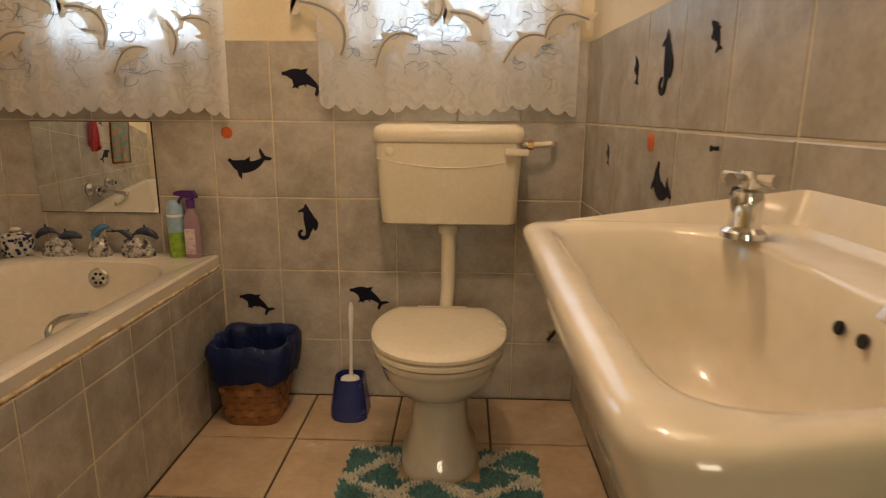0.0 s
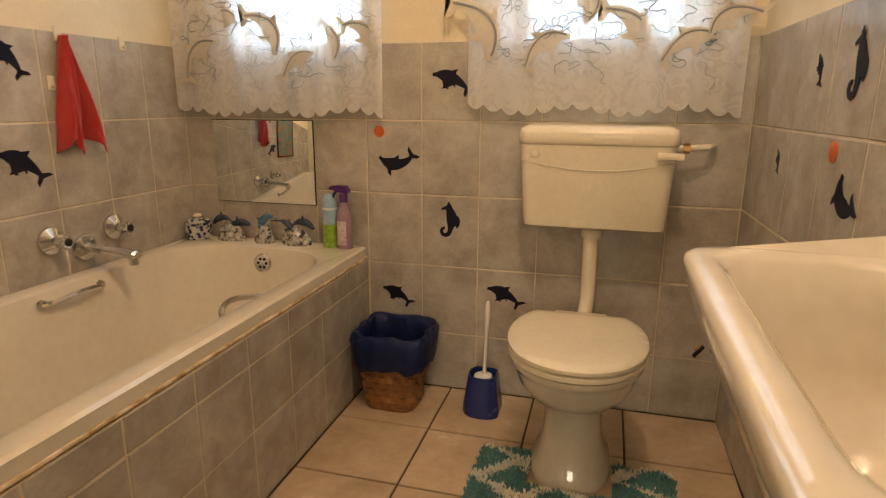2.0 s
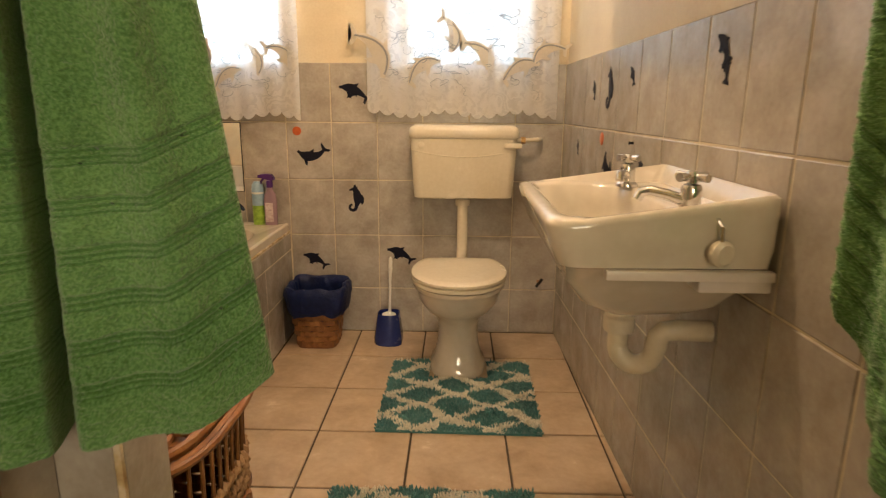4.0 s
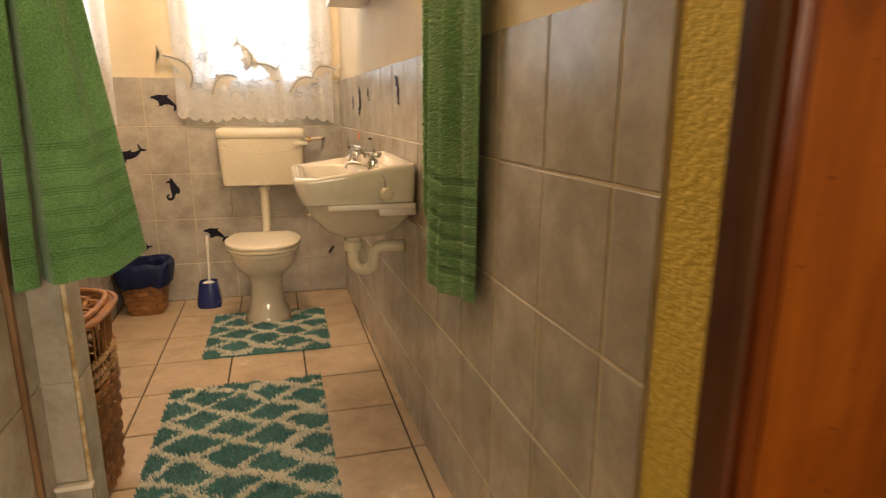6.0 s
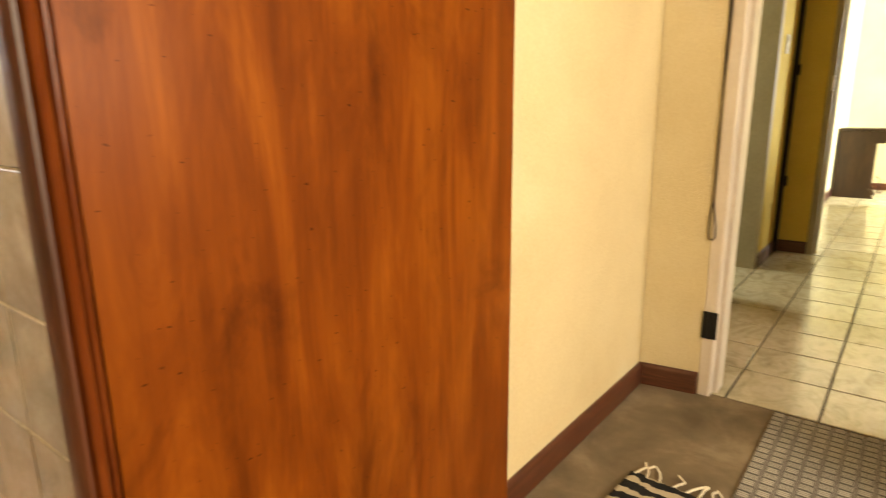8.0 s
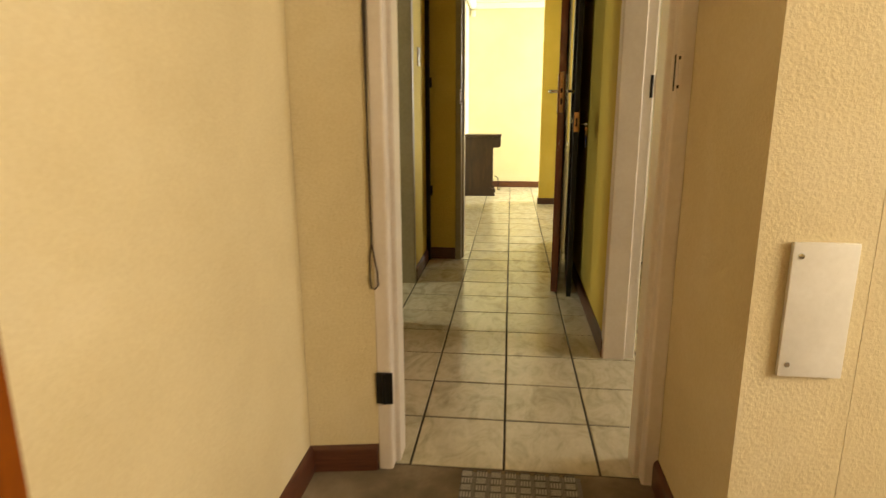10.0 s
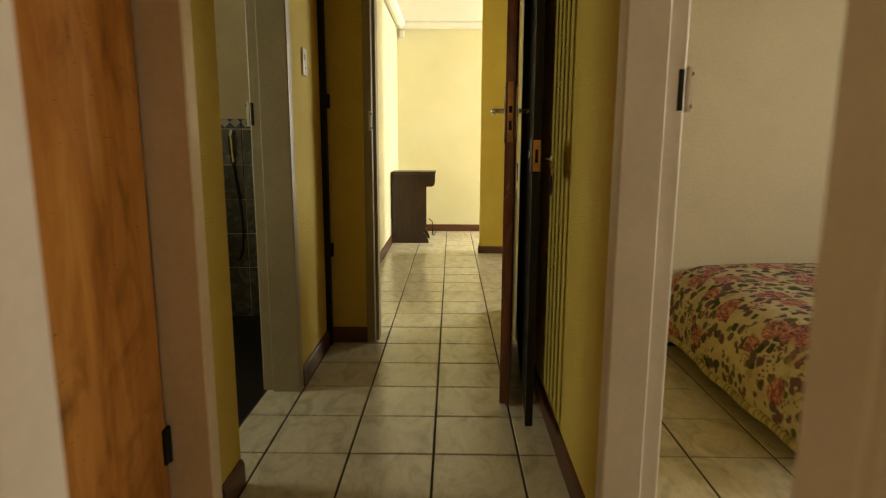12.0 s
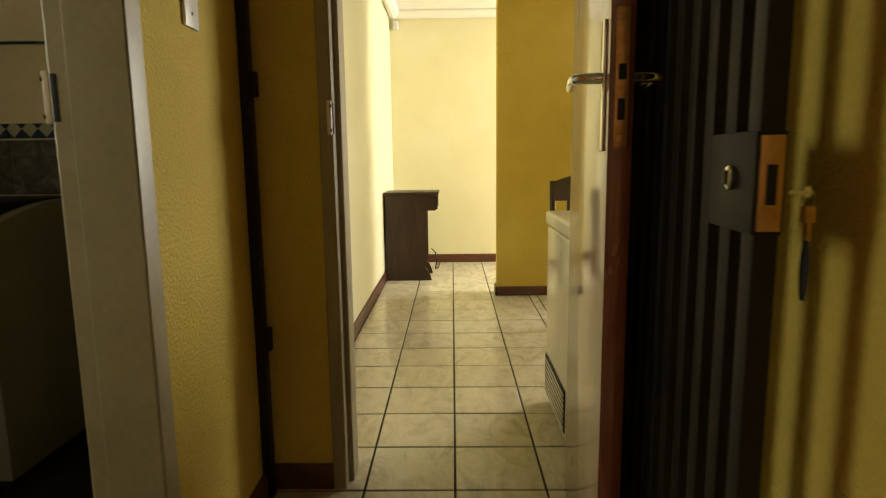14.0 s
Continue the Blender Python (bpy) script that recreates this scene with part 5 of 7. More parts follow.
TL = Matrix(((0.914, -0.406, 0, -0.405), (0.406, 0.914, 0, -0.215), (0, 0, 1, 0), (0, 0, 0, 1)))
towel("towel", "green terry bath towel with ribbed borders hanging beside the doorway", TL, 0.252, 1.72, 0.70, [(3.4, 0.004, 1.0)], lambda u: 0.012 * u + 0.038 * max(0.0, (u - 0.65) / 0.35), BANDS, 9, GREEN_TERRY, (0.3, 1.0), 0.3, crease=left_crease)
for place, nrm in (((0.522, -0.16, 1.735), (-1, 0)), ((-0.345, -0.122, 1.735), (0, -1))):
    hk = thing("towel_hook", "chrome towel hook holding a green towel", "hook", place)
    bm = bmesh.new()
    p, nn = Vector(place), Vector((*nrm, 0))
    tube(bm, [p, p + nn * 0.05, p + nn * 0.065 + Vector((0, 0, 0.012)), p + nn * 0.068 + Vector((0, 0, 0.03))], 0.005, 8)
    part("hook", bm, CHROME, hk)

# ---- mats ----
TEAL = cloth_material("teal_pile", (0.04, 0.15, 0.15), (0.115, 0.31, 0.3), 300.0)
IVORY = cloth_material("ivory_pile", (0.68, 0.62, 0.5), (0.87, 0.82, 0.7), 300.0)


def bath_mat(label, x0, y0, x1, y1, cell, cut=None, seed=1, turn=0.0):
    mat_ob = thing("bath_mat", label, "bath mat", ((x0 + x1) / 2, (y0 + y1) / 2, 0))
    cx, cy = (x0 + x1) / 2, (y0 + y1) / 2
    ca, sa = math.cos(radians(turn)), math.sin(radians(turn))
    rnd = random.Random(seed)

    def ivory(x, y):
        u, v = (x - x0) / cell[0], (y - y0) / cell[1]
        u += 0.16 * noise.noise((u * 1.7, v * 1.7, seed)) + 0.05 * noise.noise((u * 6, v * 6, seed + 3))
        v += 0.16 * noise.noise((u * 1.7, v * 1.7, seed + 7)) + 0.05 * noise.noise((u * 6, v * 6, seed + 11))
        ripple = 0.16 * math.sin(2 * math.pi * (u + v)) * 0.5
        a = abs(((u + v + ripple * 0.3) % 1.0) - 0.5)
        b = abs(((u - v + ripple * 0.3) % 1.0) - 0.5)
        return min(a, b) < 0.105
    inside = lambda x, y: not (cut and cut(x, y))

    def spin(x, y, z):
        return (cx + (x - cx) * ca - (y - cy) * sa, cy + (x - cx) * sa + (y - cy) * ca, z)
    bm = bmesh.new()
    nx, ny = 40, 40
    for i in range(nx):
        for j in range(ny):
            xa, xb, ya, yb = x0 + (x1 - x0) * i / nx, x0 + (x1 - x0) * (i + 1) / nx, y0 + (y1 - y0) * j / ny, y0 + (y1 - y0) * (j + 1) / ny
            if inside((xa + xb) / 2, (ya + yb) / 2):
                q = [spin(*p) for p in ((xa, ya, 0.009), (xb, ya, 0.009), (xb, yb, 0.009), (xa, yb, 0.009))]
                lo = [(p[0], p[1], 0.001) for p in q]
                vs = [bm.verts.new(p) for p in q + lo]
                bm.faces.new(vs[:4])
                for k in range(4):
                    bm.faces.new((vs[k], vs[4 + k], vs[4 + (k + 1) % 4], vs[(k + 1) % 4]))
    part("backing", bm, TEAL, mat_ob)
    verts, faces, mats = [], [], []
    count = int((x1 - x0) * (y1 - y0) * 52000)
    for _ in range(count):
        x, y = rnd.uniform(x0, x1), rnd.uniform(y0, y1)
        if not inside(x, y):
            continue
        iv = ivory(x + rnd.uniform(-0.004, 0.004), y + rnd.uniform(-0.004, 0.004))
        h = rnd.uniform(0.014, 0.024) * (0.92 if iv else 1.0) * (1 + 0.45 * noise.noise((x * 28, y * 28, seed)))
        lean = rnd.uniform(0, 6.28)
        lx, ly = 0.009 * math.cos(lean), 0.009 * math.sin(lean)
        r = rnd.uniform(0.0024, 0.004)
        b0 = len(verts)
        w0 = rnd.uniform(0, 2.1)
        for k in range(3):
            a = w0 + 2.094 * k
            verts.append(spin(x + r * math.cos(a), y + r * math.sin(a), 0.006))
        for k in range(3):
            a = w0 + 2.094 * k
            verts.append(spin(x + lx * 0.7 + r * 0.85 * math.cos(a), y + ly * 0.7 + r * 0.85 * math.sin(a), h * 0.75))
        verts.append(spin(x + lx, y + ly, h))
        for k in range(3):
            j = (k + 1) % 3
            faces += [(b0 + k, b0 + j, b0 + 3 + j, b0 + 3 + k), (b0 + 3 + k, b0 + 3 + j, b0 + 6)]
            mats += [int(iv)] * 2
    me = bpy.data.meshes.new("pile")
    me.from_pydata(verts, [], faces)
    me.materials.append(TEAL)
    me.materials.append(IVORY)
    me.polygons.foreach_set("material_index", mats)
    me.update()
    pile = new("pile", me)
    pile.parent = mat_ob
    tagged(pile, kind="stuff")
    pile.matrix_parent_inverse = mat_ob.matrix_basis.inverted()
    tagged(pile, "shaggy teal and ivory pile", "", "", "stuff")
    return mat_ob


bath_mat("teal and ivory shaggy mat cut out round the toilet's foot", -0.235, 1.04, 0.305, 1.585, (0.25, 0.16), lambda x, y: abs(x - TX) < 0.118 and y > 1.425, 2, -1)
bath_mat("teal shaggy bath mat with an ivory trellis lying on the tiles", -0.315, -0.10, 0.232, 0.735, (0.245, 0.165), None, 4, 0)


# ---- woven baskets ----
CANE = mottled("brown_cane", [(0.3, (0.13, 0.048, 0.015)), (0.5, (0.235, 0.1, 0.03)), (0.72, (0.35, 0.165, 0.055))], 22.0, 0.45, 160.0, 0.2, 0.001, vary=0.18)
PALE_CANE = mottled("twisted_seagrass", [(0.3, (0.25, 0.14, 0.06)), (0.7, (0.45, 0.28, 0.14))], 40.0, 0.8, 200.0, 0.5, 0.002, vary=0.12)


def weave(parent, cx, cy, size_at, z0, z1, rows, stakes, power, mat, amp=0.004, t=0.003, fill=0.9, turn=0.0):
    """Rows of flat strands that pass in front of and behind upright stakes."""
    n = stakes * 4
    for r in range(rows):
        za, zb = z0 + (z1 - z0) * r / rows, z0 + (z1 - z0) * (r + fill) / rows
        zc = (za + zb) / 2
        rx, ry = size_at((zc - z0) / (z1 - z0))
        bm = bmesh.new()
        rings = []
        for i in range(n):
            a = 2 * math.pi * i / n
            off = amp * math.sin(stakes * a + math.pi * r)
            c, s = math.cos(a), math.sin(a)
            d = (abs(c) ** power + abs(s) ** power) ** (-1 / power)
            ring = []
            for o, z in ((-t, za), (t, za + 0.001), (t, zb - 0.001), (-t, zb)):
                x, y = (rx + off + o) * d * c, (ry + off + o) * d * s
                ring.append((cx + x * math.cos(turn) - y * math.sin(turn), cy + x * math.sin(turn) + y * math.cos(turn), z))
            rings.append(ring)
        rings.append(rings[0])
        loft(bm, rings, False, False)
        part("strand", bm, mat, parent)
    for k in range(stakes):
        a = 2 * math.pi * (k + 0.5) / stakes
        c, s = math.cos(a), math.sin(a)
        d = (abs(c) ** power + abs(s) ** power) ** (-1 / power)
        pts = []
        for q in (0.0, 0.5, 1.0):
            rx, ry = size_at(q)
            x, y = rx * d * c, ry * d * s
            pts.append((cx + x * math.cos(turn) - y * math.sin(turn), cy + x * math.sin(turn) + y * math.cos(turn), z0 + (z1 - z0) * q))
        bm = bmesh.new()
        tube(bm, pts, 0.0032, 6)
        part("stake", bm, mat, parent)


wb = thing("waste_basket", "woven brown cane waste basket with a dark blue bin liner", "waste basket", (-0.59, 1.80, 0))
weave(wb, -0.59, 1.80, lambda q: (0.092 + 0.033 * q, 0.088 + 0.030 * q), 0.008, 0.25, 9, 14, 4.0, CANE, 0.0035, 0.003, 0.93)
part("base", loft(bmesh.new(), [oval(-0.59, 1.80, 0.0, 0.093, 0.089, 40, 4.0), oval(-0.59, 1.80, 0.012, 0.094, 0.09, 40, 4.0)]), CANE, wb)
LINER = mottled("dark_blue_bin_liner", [(0.3, (0.004, 0.009, 0.045)), (0.7, (0.009, 0.02, 0.09))], 18.0, 0.45, 90.0, 0.5, 0.006, spec=0.25)
liner = thing("bin_liner", "crumpled dark blue plastic bin liner folded over the basket's rim", "bin liner", (-0.59, 1.80, 0.17))
bm = bmesh.new()
rings = []
for q, (rr, z) in enumerate(((0.128, 0.165), (0.138, 0.185), (0.142, 0.22), (0.146, 0.26), (0.144, 0.285), (0.134, 0.297), (0.118, 0.292), (0.112, 0.26), (0.106, 0.19), (0.100, 0.12), (0.09, 0.06))):
    ring = []
    for i in range(90):
        a = 2 * math.pi * i / 90
        c, s = math.cos(a), math.sin(a)
        d = (abs(c) ** 4 + abs(s) ** 4) ** -0.25
        w = 0.010 * noise.noise((c * 3, s * 3, z * 18)) + 0.006 * noise.noise((c * 9, s * 9, z * 40 + 5))
        zz = z + 0.014 * noise.noise((c * 2.4, s * 2.4, 7)) * (1 if q < 8 else 0) + (0.02 * noise.noise((c * 4, s * 4, 2)) if q == 0 else 0)
        r2 = (rr + w) * d
        ring.append((max(-0.734, -0.585 + r2 * c), min(1.94, 1.80 + r2 * 0.93 * s), zz))
    rings.append(ring)
loft(bm, rings, False, True)
part("bag", bm, LINER, liner, "", 60)
wb.scale = liner.scale = (0.93, 0.93, 0.93)
liner.location.z *= 0.93

hamper = thing("laundry_hamper", "tall woven brown cane laundry hamper with a rope border", "laundry basket", (-0.55, 0.20, 0))
HS = lambda q: (0.165 + 0.018 * q, 0.17 + 0.02 * q)
weave(hamper, -0.55, 0.20, HS, 0.01, 0.33, 15, 22, 3.2, CANE, 0.004, 0.003, 0.95)
for k, zz in enumerate((0.345, 0.37, 0.40)):
    bm = bmesh.new()
    rx, ry = HS(zz / 0.52)
    n = 130
    for ph in (0, math.pi):
        pts = []
        for i in range(n):
            a = 2 * math.pi * i / n
            c, s = math.cos(a), math.sin(a)
            d = (abs(c) ** 3.2 + abs(s) ** 3.2) ** (-1 / 3.2)
            tw = 36 * a + ph + k
            pts.append((-0.55 + (rx + 0.006 * math.cos(tw)) * d * c, 0.20 + (ry + 0.006 * math.cos(tw)) * d * s, zz + 0.006 * math.sin(tw)))
        tube(bm, pts, 0.0062, 6, True)
    part("rope_band", bm, PALE_CANE, hamper, "twisted seagrass rope band")
for k in range(44):
    a = 2 * math.pi * k / 44
    c, s = math.cos(a), math.sin(a)
    d = (abs(c) ** 3.2 + abs(s) ** 3.2) ** (-1 / 3.2)
    bm = bmesh.new()
    tube(bm, [(-0.55 + HS(q)[0] * d * c, 0.20 + HS(q)[1] * d * s, z) for q, z in ((0.62, 0.32), (0.8, 0.43), (0.98, 0.512))], 0.0035, 6)
    part("stake", bm, CANE, hamper)
for zz, off, rr in ((0.515, 0.002, 0.0105), (0.532, -0.008, 0.009), (0.522, 0.016, 0.007)):
    bm = bmesh.new()
    pts = []
    for i in range(80):
        a = 2 * math.pi * i / 80
        c, s = math.cos(a), math.sin(a)
        d = (abs(c) ** 3.2 + abs(s) ** 3.2) ** (-1 / 3.2)
        pts.append((-0.55 + (0.183 + off) * d * c, 0.20 + (0.19 + off) * d * s, zz))
    tube(bm, pts, rr, 8, True)
    part("rim_cane", bm, CANE, hamper, "bent cane rim")
hl = part("lid", loft(bmesh.new(), [oval(-0.55, 0.20, 0.500, 0.172, 0.178, 40, 3.2), oval(-0.55, 0.20, 0.505, 0.172, 0.178, 40, 3.2)]), CANE, hamper, "woven cane lid")
for i in range(9):
    x = -0.70 + 0.0375 * i
    bm = bmesh.new()
    tube(bm, [(x, 0.2 + q * 0.17, 0.512 + 0.004 * math.sin(i * math.pi + q * 14)) for q in np.linspace(-1, 1, 22)], 0.006, 6)
    part("strand", bm, CANE, hl)
    y = 0.04 + 0.04 * i
    bm = bmesh.new()
    tube(bm, [(-0.55 + q * 0.165, y, 0.512 + 0.004 * math.sin(i * math.pi + q * 13 + 1.5)) for q in np.linspace(-1, 1, 22)], 0.006, 6)
    part("strand", bm, CANE, hl)

# ---- toilet brush ----
brush = thing("toilet_brush", "white toilet brush standing in a blue plastic holder", "toilet brush", (-0.278, 1.815, 0))
bm = bmesh.new()


def brush_ring(z, r, inset=0.0):
    return [(min(x, -0.278 + r * 0.86), min(y, 1.815 + r * 0.9), z) for x, y, _ in oval(-0.278, 1.815, z, r - inset, r - inset, 36, 2.4)]


loft(bm, [brush_ring(0.0, 0.066), brush_ring(0.006, 0.068), brush_ring(0.03, 0.067), brush_ring(0.13, 0.052), brush_ring(0.138, 0.05), brush_ring(0.138, 0.046), brush_ring(0.05, 0.05)], True, True)
part("holder", bm, BLUE_PLASTIC, brush, "glossy blue plastic holder")
bm = bmesh.new()
lathe(bm, [(0.0, 0.06), (0.03, 0.07), (0.034, 0.12), (0.03, 0.134), (0.012, 0.142), (0.0, 0.143)], Matrix.Translation((-0.278, 1.805, 0)), 24)
part("brush_head", bm, WHITE_PLASTIC, brush)
bm = bmesh.new()
lathe(bm, [(0.0, 0.14), (0.008, 0.14), (0.0055, 0.17), (0.0055, 0.28), (0.0075, 0.315), (0.009, 0.345), (0.008, 0.385), (0.004, 0.395), (0.0, 0.396)], Matrix.Translation((-0.278, 1.805, 0)) @ pose(0, 0, 0, 0, 1.5, 0), 14)
part("handle", bm, WHITE_PLASTIC, brush)

# ---- mirror, bottles, ornaments ----
MIRROR, mn, ml, mb = material("mirror_silver", 0.015, 1.0)
mb.inputs["Base Color"].default_value = (0.83, 0.86, 0.84, 1)
mir = thing("wall_mirror", "frameless rectangular mirror on the tiles above the bath", "mirror", (-1.14, 1.945, 0.655))
part("glass", boxes(((-1.342, 1.9405, 0.655), (-0.937, 1.9435, 0.954), 0.001)), MIRROR, mir)
part("backing", boxes(((-1.344, 1.9437, 0.653), (-0.935, 1.9475, 0.956))), BLACK_STEEL, mir, "dark backing edge")

CLEAR_LILAC, _, _, pb = material("lilac_liquid_plastic", 0.12)
pb.inputs["Base Color"].default_value = (0.5, 0.34, 0.42, 1)
pb.inputs["Transmission Weight"].default_value = 0.35
PURPLE = mottled("purple_plastic", [(0.3, (0.05, 0.008, 0.12)), (0.7, (0.09, 0.016, 0.19))], 10.0, 0.3, 80.0, 0.03)
PALE_BLUE = mottled("pale_blue_print", [(0.3, (0.22, 0.36, 0.5)), (0.7, (0.34, 0.5, 0.62))], 30.0, 0.35, 80.0, 0.02)
LIME = mottled("lime_green_print", [(0.35, (0.16, 0.32, 0.03)), (0.6, (0.3, 0.5, 0.06)), (0.75, (0.5, 0.62, 0.3))], 40.0, 0.35, 80.0, 0.02)
LABEL_PINK = mottled("pale_label_print", [(0.35, (0.42, 0.3, 0.34)), (0.6, (0.66, 0.58, 0.58)), (0.75, (0.3, 0.16, 0.2))], 55.0, 0.4, 80.0, 0.02)
can = thing("spray_can", "pale blue and lime green aerosol can on the bath's rim", "spray can", (-0.862, 1.90, 0.515))
M0 = Matrix.Translation((-0.862, 1.90, 0.515))
part("lower_can", lathe(bmesh.new(), [(0.0, 0.0), (0.025, 0.0), (0.026, 0.004), (0.026, 0.085), (0.0, 0.0851)], M0, 28), LIME, can, "lime green printed lower half")
part("upper_can", lathe(bmesh.new(), [(0.0, 0.0852), (0.026, 0.0852), (0.026, 0.16), (0.023, 0.176), (0.016, 0.186), (0.014, 0.19), (0.0, 0.19)], M0, 28), PALE_BLUE, can, "pale blue printed upper half")
part("print_bar", lathe(bmesh.new(), [(0.0262, 0.136), (0.0266, 0.137), (0.0266, 0.143), (0.0262, 0.144)], M0, 28), WHITE_PLASTIC, can, "unreadable line of print")
bot = thing("spray_bottle", "translucent lilac spray bottle with a purple trigger on the bath's rim", "spray bottle", (-0.806, 1.895, 0.515))
M0 = Matrix.Translation((-0.806, 1.895, 0.515))
bb = part("bottle", loft(bmesh.new(), [[M0 @ Vector(p) for p in oval(0, 0, z, rx, ry, 28, 2.6)] for z, rx, ry in ((0.0, 0.026, 0.019), (0.004, 0.0275, 0.0205), (0.11, 0.0275, 0.0205), (0.135, 0.024, 0.018), (0.15, 0.014, 0.013), (0.165, 0.012, 0.012))]), CLEAR_LILAC, bot)
part("label", boxes(((-0.824, 1.8735, 0.529), (-0.79, 1.8745, 0.614), 0.0004)), LABEL_PINK, bb, "pale printed label")
bm = lathe(bmesh.new(), [(0.0, 0.165), (0.0145, 0.165), (0.0145, 0.19), (0.011, 0.195), (0.0, 0.195)], M0, 20)
part("collar", bm, PURPLE, bot)
bm = bmesh.new()
loft(bm, [[(-0.806 + x, 1.895 + yy, 0.515 + z) for yy, z in ((-0.012, zl), (0.012, zl), (0.011, zh), (-0.011, zh))] for x, zl, zh in ((0.022, 0.198, 0.208), (0.012, 0.195, 0.222), (-0.012, 0.2, 0.224), (-0.035, 0.206, 0.222), (-0.048, 0.208, 0.218))])
part("trigger_head", bm, PURPLE, bot, "purple trigger head")
bm = bmesh.new()
tube(bm, [(-0.83, 1.895, 0.719), (-0.842, 1.895, 0.706), (-0.846, 1.895, 0.690), (-0.856, 1.895, 0.676)], 0.005, 8)
part("trigger", bm, PURPLE, bot, "purple trigger")

BLUE_WHITE, bn, bl, bbs = material("blue_and_white_glaze", 0.15)
v = coords(bn, bl, (1, 1, 1), True)
vo = bn.new("ShaderNodeTexVoronoi")
vo.inputs["Scale"].default_value = 75.0
bl.new(v, vo.inputs["Vector"])
bl.new(ramp(bn, bl, vo.outputs["Distance"], [(0.4, (0.015, 0.025, 0.09)), (0.52, (0.4, 0.4, 0.38)), (0.75, (0.55, 0.54, 0.5))]), bbs.inputs["Base Color"])
jar = thing("lidded_jar", "blue and white glazed pot with a lid on the bath's rim", "jar", (-1.405, 1.89, 0.515))
M0 = Matrix.Translation((-1.405, 1.89, 0.515))
part("pot", lathe(bmesh.new(), [(0.0, 0.0), (0.042, 0.0), (0.047, 0.008), (0.049, 0.035), (0.046, 0.052), (0.0, 0.052)], M0, 32), BLUE_WHITE, jar)
jl = part("lid", lathe(bmesh.new(), [(0.0, 0.053), (0.048, 0.053), (0.049, 0.058), (0.045, 0.07), (0.02, 0.079), (0.0, 0.08)], M0, 32), BLUE_WHITE, jar)
part("knob", lathe(bmesh.new(), [(0.0, 0.079), (0.012, 0.08), (0.016, 0.086), (0.012, 0.093), (0.0, 0.095)], M0, 16), CREAM_PLASTIC, jl)

FIG_DARK = mottled("blue_black_glaze", [(0.3, (0.015, 0.02, 0.04)), (0.7, (0.05, 0.07, 0.12))], 30.0, 0.18, 90.0, 0.05)
FIG_WHITE = mottled("speckled_white_glaze", [(0.4, (0.05, 0.05, 0.07)), (0.52, (0.4, 0.39, 0.36)), (0.68, (0.6, 0.58, 0.54))], 70.0, 0.2, 90.0, 0.1, 0.002)
FIG_BLUE = mottled("blue_glaze", [(0.3, (0.03, 0.09, 0.2)), (0.6, (0.07, 0.2, 0.36)), (0.75, (0.3, 0.42, 0.5))], 40.0, 0.15, 90.0, 0.05)


def ornament(label, x, width, height, leaps, mat, seed):
    """A small glazed ornament: leaping dolphins on a lumpy wave, one plain mesh."""
    rnd = random.Random(seed)
    bm = bmesh.new()
    rings = []
    for q, z in ((1.0, 0.0), (1.05, 0.012), (0.95, 0.03), (0.7, 0.05), (0.4, 0.062)):
        rings.append([(x + (width * 0.42 * q) * math.cos(a) * (1 + 0.16 * noise.noise((math.cos(a) * 3, math.sin(a) * 3, z * 60 + seed))), 1.893 + 0.028 * q * math.sin(a) * (1 + 0.2 * noise.noise((math.cos(a) * 3 + 9, math.sin(a) * 3, z * 60))), 0.515 + z * (1 + 0.25 * noise.noise((math.cos(a) * 4, math.sin(a) * 4, seed)) * (z > 0))) for a in np.linspace(0, 2 * math.pi, 28, endpoint=False)])
    loft(bm, rings)
    for (cx, cz, ln, bend, ang, flip) in leaps:
        pts = []
        for s in np.linspace(0, 1, 16):
            a = (s - 0.5) * bend * 2
            px, pz = ln * math.sin(a) / (2 * bend), ln * (math.cos(a) - 1) / (2 * bend)
            px *= flip
            ca, sa = math.cos(radians(ang)), math.sin(radians(ang))
            pts.append((x + cx + px * ca - pz * sa, 1.89, 0.515 + cz + px * sa + pz * ca))
        n0 = len(bm.faces)
        tube(bm, pts, ln * 0.125, 10, taper=lambda s: 0.25 + 0.75 * math.sin(math.pi * min(1, s * 1.15 + 0.06)) if s < 0.8 else 0.3)
        e = Vector(pts[-1])
        d = (Vector(pts[-1]) - Vector(pts[-3])).normalized()
        for sy in (-1, 1):
            tube(bm, [e - d * 0.004, e + d * ln * 0.08 + Vector((0, sy * ln * 0.11, 0.004)), e + d * ln * 0.13 + Vector((0, sy * ln * 0.19, 0.006))], ln * 0.03, 6)
        mid = Vector(pts[7])
        nn = Vector((-(pts[8][2] - pts[6][2]), 0, pts[8][0] - pts[6][0])).normalized()
        nn = nn if nn.z > 0 else -nn
        tube(bm, [mid + nn * ln * 0.08, mid + nn * ln * 0.2, mid + nn * ln * 0.24 + d * ln * 0.06], ln * 0.035, 6, taper=lambda s: 1.2 - s)
        bm.faces.ensure_lookup_table()
        for f in bm.faces[n0:]:
            f.material_index = 1
    ob = part("ornament", bm, [FIG_WHITE, mat], None, "", 60)
    ob.name = "dolphin_ornament"
    return tagged(ob, label, "ornament", "ornaments on the bath's rim")


ornament("small glazed ornament of two dark dolphins on white waves", -1.265, 0.13, 0.09, [(-0.03, 0.085, 0.10, 1.0, 5, 1), (0.03, 0.068, 0.11, 0.7, 14, -1)], FIG_DARK, 2)
ornament("small glazed ornament of one blue dolphin rising from a wave", -1.125, 0.085, 0.1, [(-0.008, 0.075, 0.11, 1.2, 62, -1)], FIG_BLUE, 5)
